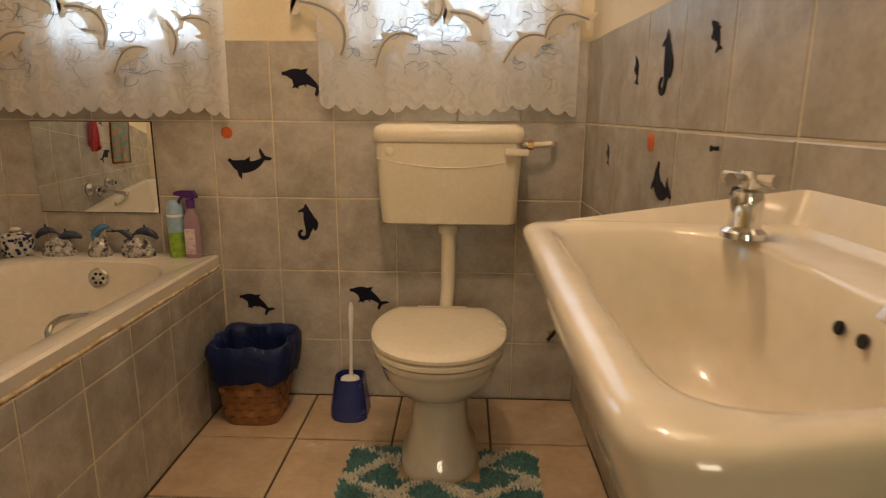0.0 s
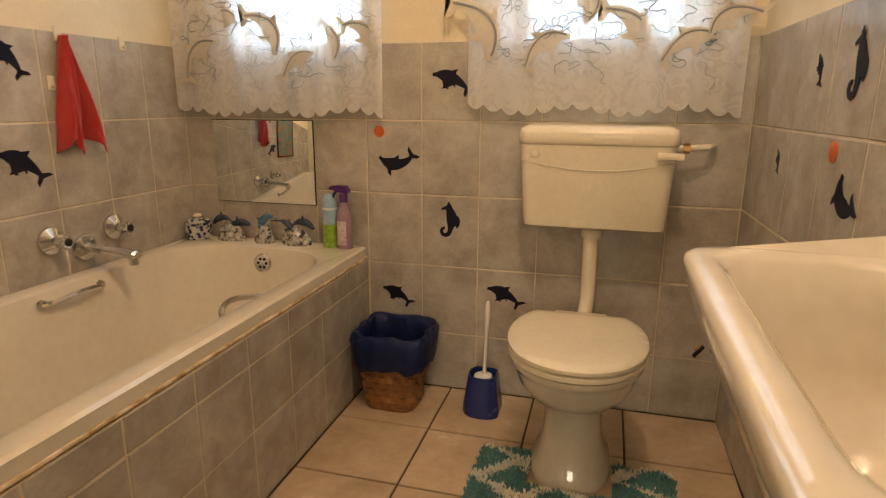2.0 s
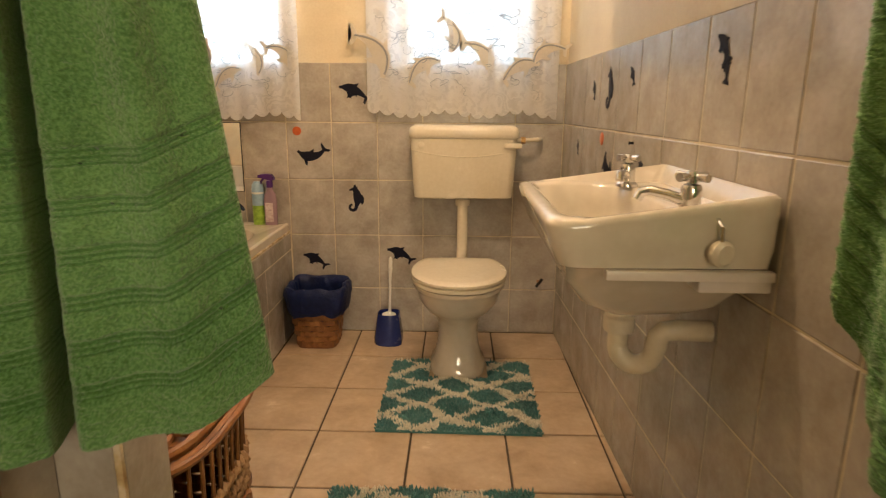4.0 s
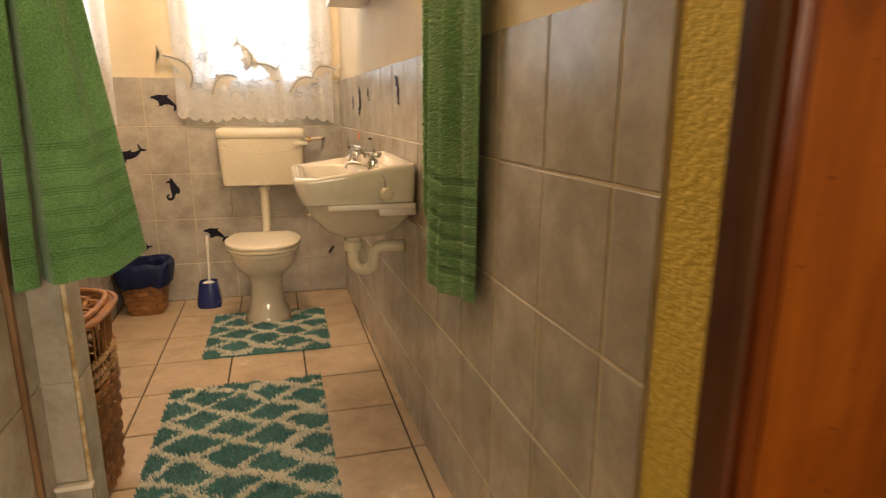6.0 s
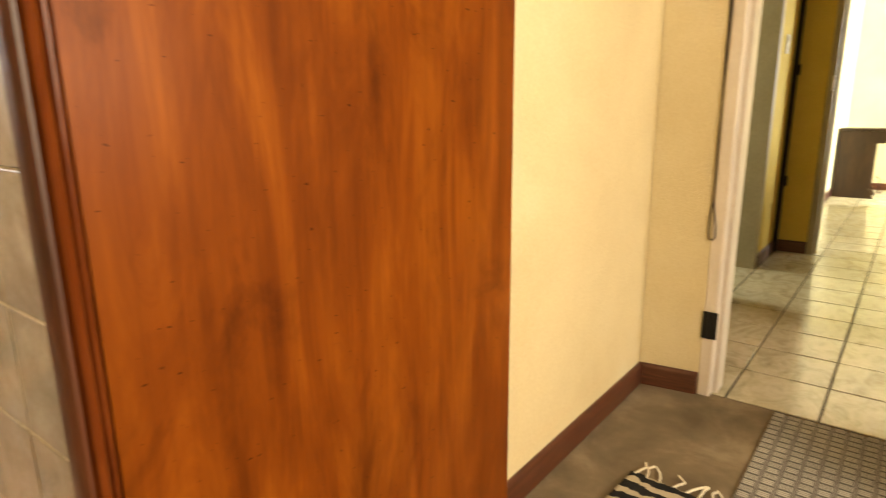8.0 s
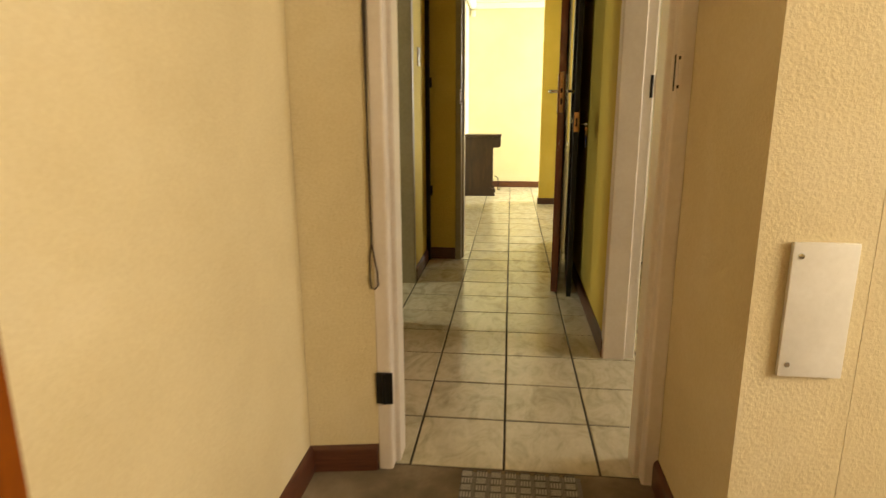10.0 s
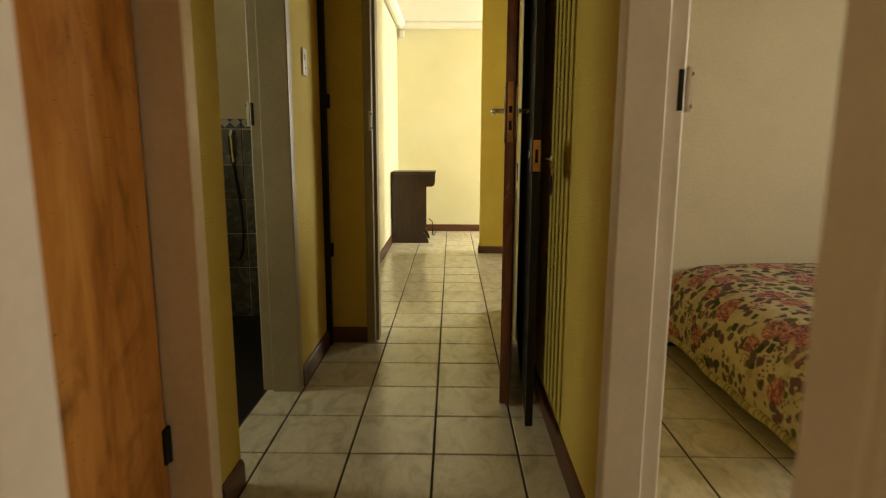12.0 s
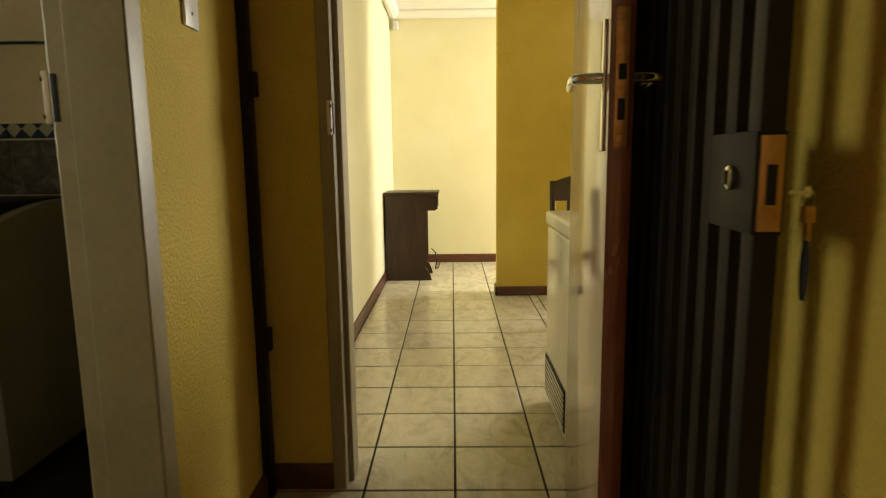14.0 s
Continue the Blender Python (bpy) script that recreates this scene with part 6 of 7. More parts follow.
ornament("small glazed ornament of two grey dolphins leaping from waves", -0.995, 0.13, 0.09, [(-0.035, 0.078, 0.09, 0.8, -30, -1), (0.025, 0.086, 0.11, 1.0, 0, -1)], FIG_DARK, 8)

# ---- red cloth, hooks, picture on the bath wall ----
RC = Matrix(((0.0, 1, 0, -1.435), (1, 0.0, 0, 1.372), (0, 0, 1, 0), (0, 0, 0, 1)))
towel("face_cloth", "bright red cotton cloth hanging from a wall hook above the bath", RC, 0.15, 1.2, 0.862, [(1.5, 0.02, 2.5), (2.6, 0.014, 3.0), (5.3, 0.004, -4.0)], lambda u: 0.045 * abs(math.sin(u * 6.6)) + 0.03 * max(0.0, 0.25 - u), [], 12, RED_CLOTH, (0.14, 0.92), 0.4, 0.55, 0.007, 0.5)
for yy, zz in ((1.434, 1.205), (1.671, 1.20), (1.39, 1.07)):
    hk = thing("wall_hook", "small cream plastic adhesive hook on the tiles", "hook", (-1.46, yy, zz))
    bm = box(bmesh.new(), (-1.4605, yy - 0.012, zz - 0.022), (-1.4565, yy + 0.012, zz + 0.018), 0.002)
    tube(bm, [(-1.457, yy, zz - 0.012), (-1.447, yy, zz - 0.016), (-1.443, yy, zz - 0.006)], 0.003, 8)
    part("hook", bm, CREAM_PLASTIC, hk)
PICT, pn, pl, pbs = material("sea_picture_print", 0.35)
pv = coords(pn, pl, (1, 1, 1), True)
pcol = mix(pn, pl, ramp(pn, pl, noise_tex(pn, pl, pv, 22.0, 4.0, 0.6, 1.0), [(0.48, (0, 0, 0)), (0.6, (1, 1, 1))]), ramp(pn, pl, noise_tex(pn, pl, pv, 9.0, 4.0), [(0.35, (0.03, 0.14, 0.16)), (0.65, (0.1, 0.26, 0.24))]), (0.4, 0.12, 0.03))
pl.new(pcol, pbs.inputs["Base Color"])
pic = thing("picture", "teal and orange sea picture in a thin orange frame", "picture", (-1.455, 0.96, 0.77))
part("print", boxes(((-1.4605, 0.765, 0.785), (-1.456, 1.155, 1.29))), PICT, pic)
part("frame", boxes(((-1.461, 0.75, 0.77), (-1.45, 0.764, 1.305), 0.002), ((-1.461, 1.156, 0.77), (-1.45, 1.17, 1.305), 0.002), ((-1.461, 0.764, 0.77), (-1.45, 1.156, 0.784), 0.002), ((-1.461, 0.764, 1.291), (-1.45, 1.156, 1.305), 0.002)), VARNISH, pic, "thin orange wooden frame")

# ---- stickers on the tiles ----
SW = {"back": lambda u, z: frame_of((u, 1.9478, z), (1, 0, 0), (0, 0, 1)),
      "left": lambda u, z: frame_of((-1.4608, u, z), (0, 1, 0), (0, 0, 1)),
      "right": lambda u, z: frame_of((right_x(u) - 0.0022, u, z), RDIR, (0, 0, 1))}


def sticker(kind, wall, u, z, size, turn=0.0, mirror=False, mat=None, bend=0.45):
    m = SW[wall](u, z) @ pose(0, 0, 0, 0, 0, turn)
    if mirror:
        m = m @ Matrix.Diagonal((-1, 1, 1, 1))
    bm = bmesh.new()
    if kind == "dolphin":
        dolphin(bm, m, size, bend)
        if bend > 0:
            dolphin(bm, m @ pose(0.0, -0.2 * size, 0.0004, 0, 0, 38), size * 0.34, 0.5, 0.0016)
    elif kind == "seahorse":
        seahorse(bm, m, size)
    else:
        lathe(bm, [(0.0, 0.0), (size, 0.0), (size, 0.0012), (size * 0.94, 0.002), (0.0, 0.002)], m, 28)
    ob = part("sticker", bm, mat or NAVY)
    ob.name = {"dolphin": "dolphin_sticker", "seahorse": "seahorse_sticker", "ball": "ball_sticker"}[kind]
    return tagged(ob, {"dolphin": "dark navy dolphin sticker on a grey wall tile", "seahorse": "dark navy seahorse sticker on a grey wall tile", "ball": "round orange ball sticker on a grey wall tile"}[kind], "sticker", "stickers on the bathroom tiles")


sticker("dolphin", "back", -0.437, 1.10, 0.135, -20)
sticker("seahorse", "back", -0.44, 0.622, 0.125)
sticker("dolphin", "back", -0.632, 0.812, 0.14, 0, False, None, -0.9)
sticker("ball", "back", -0.688, 0.922, 0.019, 0, False, ORANGE)
sticker("dolphin", "back", -0.634, 0.352, 0.115, -24)
sticker("dolphin", "back", -0.243, 0.383, 0.125, -22)
sticker("dolphin", "right", 1.448, 1.097, 0.064, -68)
sticker("seahorse", "right", 1.262, 1.084, 0.128)
sticker("dolphin", "right", 1.035, 1.124, 0.06, -50)
sticker("dolphin", "right", 1.648, 0.889, 0.055, -72)
sticker("ball", "right", 1.312, 0.931, 0.021, 0, False, ORANGE)
sticker("dolphin", "right", 1.245, 0.842, 0.122, -48, False, None, -1.5)
sticker("dolphin", "right", 0.905, 0.88, 0.07, -45)
sticker("dolphin", "right", 0.495, 1.15, 0.072, -40)
sticker("dolphin", "right", 0.476, 1.112, 0.062, -70)
sticker("dolphin", "left", 1.262, 0.862, 0.15, -28)
sticker("dolphin", "left", 1.264, 1.145, 0.13, -40)
hk = thing("screw_hook", "small dark screw sticking out of the tiled wall", "screw", (0.49, 0.985, 0.936))
part("screw", lathe(bmesh.new(), [(0.0, 0.0), (0.004, 0.0), (0.003, 0.008), (0.006, 0.012), (0.0, 0.014)], SW["right"](0.985, 0.936), 10), BLACK_STEEL, hk)

roll = thing("toilet_roll_holder", "white toilet roll on a cream holder on the tiled wall", "toilet roll", (0.43, 1.2, 0.72))
rxw = right_x(1.2)
for yy in (1.125, 1.275):
    part("bracket", boxes(((rxw - 0.07, yy - 0.006, 0.675), (rxw - 0.002, yy + 0.006, 0.72), 0.004)), CREAM_PLASTIC, roll)
part("paper", lathe(bmesh.new(), [(0.018, -0.055), (0.05, -0.055), (0.052, -0.05), (0.052, 0.05), (0.05, 0.055), (0.018, 0.055)], pose(rxw - 0.058, 1.2, 0.70, 90, 0, 0), 28), WHITE_PLASTIC, roll, "white paper roll")

# ---- doorway trims beside the bathroom entrance ----
structure("trim_doorway", "brown stained edge strip between the wall tiles", boxes(((-0.4245, -0.228, 0.0), (-0.408, -0.212, 2.09), 0.003)), PALE_TRIM, "trim")
structure("trim_corner", "brown stained corner bead of the tiled wall end", boxes(((-0.353, -0.1265, 0.0), (-0.3445, -0.1195, 1.7), 0.002)), DIRT_SEAL, "trim")
ledge = structure("trim_ledge", "low tiled ledge with a white edge at the foot of the wall", boxes(((-0.424, -0.14, 0.0), (-0.345, -0.1265, 0.20))), WALL_TILE, "ledge")
structure("trim_ledge_edge", "white edge strip of the low tiled ledge", boxes(((-0.424, -0.146, 0.2005), (-0.34, -0.1265, 0.212), 0.003)), FRAME_PAINT, "trim")

# ---- bedroom nook ----
GREY_WEAVE = cloth_material("grey_runner_weave", (0.12, 0.11, 0.1), (0.24, 0.225, 0.2), 500.0)
DASH = cloth_material("pale_runner_thread", (0.42, 0.4, 0.36), (0.6, 0.58, 0.52), 500.0)
DARK_THREAD = cloth_material("dark_runner_thread", (0.05, 0.045, 0.04), (0.09, 0.08, 0.07), 500.0)
run = thing("runner", "flat grey woven runner with pale dashes on the carpet", "runner", (2.1, -1.735, 0))
part("weave", boxes(((1.84, -1.936, 0.001), (2.42, -1.577, 0.006), 0.002)), GREY_WEAVE, run)
bm, bd = bmesh.new(), bmesh.new()
for i in range(17):
    x = 1.855 + i * 0.034
    for j in range(8):
        y = -1.919 + j * 0.044
        if (i + j) % 2 == 0:
            for q in range(4):
                box(bm, (x, y + q * 0.0085, 0.005), (x + 0.022, y + q * 0.0085 + 0.004, 0.0075))
        else:
            for q in range(3):
                box(bm, (x + q * 0.009, y + 0.002, 0.005), (x + q * 0.009 + 0.004, y + 0.03, 0.0075))
        box(bd, (x + 0.025, y, 0.005), (x + 0.031, y + 0.034, 0.0068))
tagged(part("dash", bm, DASH, run, "pale woven dashes"), "", "", "", "stuff")
tagged(part("dark_thread", bd, DARK_THREAD, run, "dark woven threads"), "", "", "", "stuff")
ZEBRA, zn, zl, zb_ = material("black_and_ivory_wool", 0.95, 0.0, 0.1)
zv = coords(zn, zl, (1, 1, 1))
zw = zn.new("ShaderNodeTexWave")
zw.bands_direction = "X"
zw.inputs["Scale"].default_value, zw.inputs["Distortion"].default_value, zw.inputs["Detail"].default_value, zw.inputs["Detail Scale"].default_value = 5.5, 3.0, 3.0, 4.0
zl.new(zv, zw.inputs["Vector"])
zl.new(ramp(zn, zl, zw.outputs["Fac"], [(0.42, (0.02, 0.02, 0.022)), (0.56, (0.5, 0.44, 0.34))]), zb_.inputs["Base Color"])
bump(zn, zl, zb_, noise_tex(zn, zl, zv, 180.0), 0.9, 0.006)
rug = thing("rug", "black and ivory woven rug with loose ivory fringe on the carpet", "rug", (1.45, -1.55, 0))
RUG_M = Matrix.Translation((1.472, -1.485, 0)) @ pose(0, 0, 0, 0, 0, -4)
bm = bmesh.new()
nx, ny = 60, 40
grid = [[bm.verts.new((-0.30 + 0.60 * i / nx, -0.19 + 0.38 * j / ny, 0.010 + 0.004 * noise.noise((i * 0.6, j * 0.5, 3)))) for j in range(ny + 1)] for i in range(nx + 1)]
for i in range(nx):
    for j in range(ny):
        bm.faces.new((grid[i][j], grid[i + 1][j], grid[i + 1][j + 1], grid[i][j + 1]))
ext = bmesh.ops.extrude_face_region(bm, geom=list(bm.faces))
for vv in ext["geom"]:
    if isinstance(vv, bmesh.types.BMVert):
        vv.co.z = 0.001
body_rug = part("weave", bm, ZEBRA, rug, "", 180)
body_rug.matrix_basis = RUG_M
rnd = random.Random(4)
for k in range(11):
    y = -0.18 + k * 0.036
    bm = bmesh.new()
    w1, w2 = rnd.uniform(-0.03, 0.03), rnd.uniform(-0.02, 0.03)
    tube(bm, [RUG_M @ Vector(p) for p in ((0.295, y, 0.008), (0.325, y + w1 * 0.4, 0.006), (0.35, y + w1, 0.005), (0.372, y + w1 + w2, 0.0045))], 0.0035, 6)
    part("fringe_strand", bm, IVORY, rug)
cord = thing("door_cord", "thin dark cord hanging in a loop beside the door frame", "cord", (2.413, -1.31, 0.6))
bm = bmesh.new()
tube(bm, [(2.413 + 0.001 * math.sin(z * 9), -1.314 + 0.002 * math.sin(z * 5 + 1), z) for z in np.linspace(2.2, 0.73, 60)] + [(2.411, -1.310, 0.68), (2.411, -1.309, 0.62), (2.411, -1.313, 0.592), (2.410, -1.324, 0.588), (2.409, -1.333, 0.600), (2.409, -1.331, 0.64), (2.410, -1.322, 0.69), (2.411, -1.3155, 0.735)] + [(2.4105 + 0.001 * math.sin(z * 11), -1.3165 + 0.002 * math.sin(z * 6 + 2), z) for z in np.linspace(0.75, 2.2, 50)], 0.0026, 6)
part("cord", bm, BLACK_WOOD, cord)
plate = thing("wall_box", "white plastic cover plate with screws on the yellow wall", "cover plate", (1.9, -2.27, 0.7))
part("cover", boxes(((1.896, -2.33, 0.60), (1.9085, -2.215, 0.86), 0.004)), WHITE_PLASTIC, plate)
for zz in (0.625, 0.835):
    part("screw", lathe(bmesh.new(), [(0.0, 0.0), (0.006, 0.0), (0.005, 0.002), (0.0, 0.0025)], pose(1.896, -2.23, zz, 0, -90, 0), 12), CHROME, plate)


def switch(name, label, m):
    s = thing(name, label, "light switch", tuple(m.translation))
    for nm, a, b, mt in (("plate", (-0.036, -0.058, 0), (0.036, 0.058, 0.008), WHITE_PLASTIC), ("rocker", (-0.018, 0.008, 0.008), (-0.004, 0.034, 0.012), WHITE_PLASTIC), ("rocker", (0.004, 0.008, 0.008), (0.018, 0.034, 0.012), WHITE_PLASTIC), ("slot", (-0.002, -0.03, 0.0078), (0.002, -0.022, 0.0095), BLACK_STEEL)):
        bm = box(bmesh.new(), a, b, 0.0015)
        bmesh.ops.transform(bm, matrix=m, verts=bm.verts)
        part(nm, bm, mt, s)


switch("light_switch", "cream plastic light switch on the yellow passage wall", frame_of((4.75, -1.1005, 1.425), (1, 0, 0), (0, 0, 1)))
switch("wall_socket", "white electrical socket on the pale wall behind the bed", frame_of((5.1795, -3.07, 0.335), (0, -1, 0), (0, 0, 1)))

# ---- second bathroom seen through its doorway ----
DARK_TILE = mottled("dark_slate_tile", [(0.3, (0.045, 0.05, 0.05)), (0.5, (0.09, 0.095, 0.09)), (0.7, (0.17, 0.175, 0.165))], 12.0, 0.25, 60.0, 0.05, vary=0.1, distort=1.5)
BORDER, on_, ol, ob_ = material("blue_diamond_border", 0.2)
ov_ = coords(on_, ol, (0, 22.5, 22.5), True)
ck = on_.new("ShaderNodeTexChecker")
ck.inputs["Scale"].default_value = 1.0
ck.inputs["Color1"].default_value, ck.inputs["Color2"].default_value = (0.03, 0.05, 0.11, 1), (0.4, 0.38, 0.3, 1)
rot = on_.new("ShaderNodeMapping")
rot.inputs["Rotation"].default_value = (radians(45), 0, 0)
ol.new(ov_, rot.inputs["Vector"])
ol.new(rot.outputs["Vector"], ck.inputs["Vector"])
ol.new(ck.outputs["Color"], ob_.inputs["Base Color"])
CURTAIN_BLUE = cloth_material("blue_curtain_cloth", (0.03, 0.06, 0.14), (0.06, 0.11, 0.22), 200.0)
# white enamel darkened to grey: the room's dimness is put into the colour
MACHINE_DIM = mottled("dimmed_white_enamel", [(0.3, (0.13, 0.127, 0.11)), (0.7, (0.18, 0.174, 0.15))], 3.0, 0.4, 80.0, 0.05)
wm = thing("washing_machine", "white top-loading washing machine, its colour darkened to stand for the dim second bathroom", "washing machine", (5.34, -0.01, 0))
side = [(5.085, 0.05), (5.085, 0.835), (5.092, 0.85)] + [(5.092 + 0.508 * q, 0.85 + 0.085 * (1 - (1 - q) ** 2.6)) for q in np.linspace(0.12, 1, 12)] + [(5.60, 0.05)]
bm = bmesh.new()
extrude_outline(bm, side, frame_of((0, 0.275, 0), (1, 0, 0), (0, 0, 1)), 0.555)
part("cabinet", bm, MACHINE_DIM, wm, "", 30)
part("plinth", boxes(((5.11, -0.26, 0.0), (5.58, 0.255, 0.049), 0.004)), BLACK_STEEL, wm, "dark recessed base")
part("control_panel", boxes(((5.084, -0.24, 0.8395), (5.16, 0.235, 0.889), 0.012, 3)), MACHINE_DIM, wm)
part("lid", boxes(((5.17, -0.235, 0.87), (5.57, 0.23, 0.9385), 0.012, 3)), NAVY, wm, "dark tinted lid")
part("seam", boxes(((5.0838, -0.2775, 0.8), (5.0848, 0.27, 0.803))), BLACK_STEEL, wm, "seam under the control panel")
# only one end shows; the rest is added to shade the washing machine
cur = thing("shower_curtain", "blue shower curtain hanging behind the washing machine", "shower curtain", (5.0, 0.32, 0.25))
bm = bmesh.new()
loft(bm, [[(4.34 + 1.26 * q, 0.345 + s * 0.0012 + 0.018 * math.sin(q * 60), z) for q in np.linspace(0, 1, 90)] for s in (-1, 1) for z in ((0.25, 2.0) if s < 0 else (2.0, 0.25))], closed=False)
part("cloth", bm, CURTAIN_BLUE, cur, "", 60)
part("rail", boxes(((3.602, 0.338, 2.005), (5.618, 0.352, 2.02), 0.003)), CHROME, cur)
trl = thing("towel_bar", "thin chrome towel bar on the second bathroom's wall", "towel rail", (5.6, 0.0, 1.5))
bm = bmesh.new()
tube(bm, [(5.56, -0.31, 1.50), (5.56, 0.36, 1.50)], 0.009, 10)
for yy in (-0.30, 0.35):
    tube(bm, [(5.56, yy, 1.50), (5.618, yy, 1.50)], 0.011, 8)
part("bar", bm, CHROME, trl)
shw = thing("hand_shower", "chrome hand shower and hose hanging on dark tiles", "shower", (5.58, -0.43, 1.0))
bm = bmesh.new()
tube(bm, [(5.60, -0.45, 1.14), (5.575, -0.45, 1.11), (5.585, -0.45, 1.03), (5.595, -0.45, 0.96)], 0.015, 10)
part("sprayer", bm, CHROME, shw)
bm = bmesh.new()
tube(bm, [(5.598, -0.45 - 0.04 * math.sin(q * 3.1), 0.96 - 0.6 * math.sin(q * 1.5)) for q in np.linspace(0, 1, 20)], 0.008, 8)
part("hose", bm, BLACK_STEEL, shw)

# ---- living room ----
desk = thing("writing_desk", "dark stained wooden writing desk against the yellow wall", "desk", (8.68, -1.3, 0))


def desk_side(x):
    m2 = frame_of((x, 0, 0), (0, 1, 0), (0, 0, 1))
    bm2 = bmesh.new()
    for prof2 in ([(-1.118, 0.0), (-1.118, 0.62), (-1.475, 0.62), (-1.475, 0.15), (-1.455, 0.12), (-1.45, 0.0)],
                  [(-1.118, 0.62), (-1.118, 0.755), (-1.56, 0.755), (-1.575, 0.735), (-1.575, 0.635), (-1.55, 0.62)],
                  [(-1.45, 0.0), (-1.455, 0.12), (-1.485, 0.09), (-1.505, 0.04), (-1.515, 0.0)]):
        extrude_outline(bm2, prof2, m2, 0.028)
    part("side_panel", bm2, DESK_WOOD, desk)


desk_side(8.50)
desk_side(8.84)
part("top", boxes(((8.48, -1.585, 0.757), (8.885, -1.112, 0.782), 0.005)), DESK_WOOD, desk)
part("drawer_front", boxes(((8.53, -1.56, 0.64), (8.839, -1.545, 0.752), 0.003)), DESK_WOOD, desk)
part("modesty_panel", boxes(((8.53, -1.40, 0.06), (8.839, -1.38, 0.638), 0.003)), DESK_WOOD, desk)
part("back_panel", boxes(((8.53, -1.14, 0.3), (8.839, -1.12, 0.752))), DESK_WOOD, desk)
plug = thing("power_lead", "dark power lead lying beside the desk", "cable", (8.55, -1.5, 0.1))
bm = bmesh.new()
tube(bm, [(9.0, -1.50, 0.21), (8.9, -1.54, 0.19), (8.85, -1.55, 0.12), (8.87, -1.54, 0.04), (9.1, -1.56, 0.005), (9.42, -1.57, 0.005)], 0.006, 6)
part("lead", bm, BLACK_STEEL, plug)
sens = thing("alarm_sensor", "small white alarm sensor high on the end wall", "sensor", (9.43, -1.165, 2.37))
part("case", boxes(((9.40, -1.19, 2.325), (9.449, -1.135, 2.41), 0.012, 3)), WHITE_PLASTIC, sens)
frz = thing("chest_freezer", "white chest freezer with a dark vent grille in the living room", "freezer", (5.62, -2.42, 0))
ENAMEL = mottled("white_enamel", [(0.3, (0.66, 0.62, 0.52)), (0.7, (0.74, 0.7, 0.6))], 2.0, 0.2, 60.0, 0.03)
part("cabinet", boxes(((5.35, -2.72, 0.02), (5.86, -2.112, 0.775), 0.012, 3)), ENAMEL, frz)
part("lid", boxes(((5.345, -2.725, 0.780), (5.866, -2.104, 0.838), 0.014, 3)), ENAMEL, frz)
gr = part("grille", boxes(((5.40, -2.1115, 0.05), (5.845, -2.107, 0.215), 0.002)), BLACK_STEEL, frz, "dark vent grille")
for k in range(7):
    part("slat", boxes(((5.41, -2.1068, 0.063 + k * 0.021), (5.835, -2.1035, 0.071 + k * 0.021), 0.001)), ENAMEL, gr)
chair = thing("dining_chair", "dark carved wooden dining chair with an arched back", "chair", (6.8, -2.55, 0))
part("seat", boxes(((6.6, -2.72, 0.43), (7.0, -2.30, 0.465), 0.012, 3)), BLACK_WOOD, chair)
for x, y in ((6.62, -2.70), (6.62, -2.32), (6.97, -2.70), (6.97, -2.32)):
    part("leg", lathe(bmesh.new(), [(0.0, 0.0), (0.015, 0.0), (0.018, 0.1), (0.024, 0.2), (0.017, 0.3), (0.022, 0.43), (0.0, 0.43)], Matrix.Translation((x, y, 0)), 12), BLACK_WOOD, chair)
for y in (-2.70, -2.32):
    bm = bmesh.new()
    tube(bm, [(6.97, y, 0.43), (6.98, y, 0.7), (7.01, y, 0.92)], 0.017, 10)
    part("back_post", bm, BLACK_WOOD, chair)
bm = bmesh.new()
loft(bm, [[(7.0 + dx, y, z) for dx, z in ((-0.012, 0.8), (0.012, 0.8), (0.016, 0.905 + 0.055 * math.cos((y + 2.51) / 0.2 * 1.5)), (-0.008, 0.905 + 0.055 * math.cos((y + 2.51) / 0.2 * 1.5)))] for y in np.linspace(-2.70, -2.32, 16)])
part("crest_rail", bm, BLACK_WOOD, chair, "arched dark crest rail")
for y in (-2.6, -2.51, -2.42):
    bm = bmesh.new()
    tube(bm, [(6.98, y, 0.465), (6.985, y, 0.6), (7.0, y, 0.81)], 0.011, 8)
    part("spindle", bm, BLACK_WOOD, chair)

# ---- flowered bed in the second bedroom ----
FLORAL, fn_, fl_, fb = material("flowered_cotton", 0.85, 0.0, 0.2)
fv = coords(fn_, fl_, (1, 1, 1), True)
warp = fn_.new("ShaderNodeMix")
warp.data_type = "VECTOR"
warp.inputs[0].default_value = 0.035
nz_ = fn_.new("ShaderNodeTexNoise")
nz_.inputs["Scale"].default_value = 22.0
fl_.new(fv, nz_.inputs["Vector"])
fl_.new(fv, warp.inputs[4])
fl_.new(nz_.outputs["Color"], warp.inputs[5])


def flowers(scale, lo, hi, rnd=1.0):
    vt = fn_.new("ShaderNodeTexVoronoi")
    vt.inputs["Scale"].default_value, vt.inputs["Randomness"].default_value = scale, rnd
    fl_.new(warp.outputs[1], vt.inputs["Vector"])
    return vt, ramp(fn_, fl_, vt.outputs["Distance"], [(lo, (1, 1, 1)), (hi, (0, 0, 0))])


base_c = ramp(fn_, fl_, noise_tex(fn_, fl_, fv, 14.0), [(0.3, (0.42, 0.37, 0.25)), (0.7, (0.56, 0.5, 0.38))])
l1, m1 = flowers(24.0, 0.50, 0.56)
leaf_c = ramp(fn_, fl_, l1.outputs["Color"], [(0.4, (0.04, 0.06, 0.03)), (0.52, (0.15, 0.17, 0.08)), (0.62, (0.12, 0.07, 0.11))])
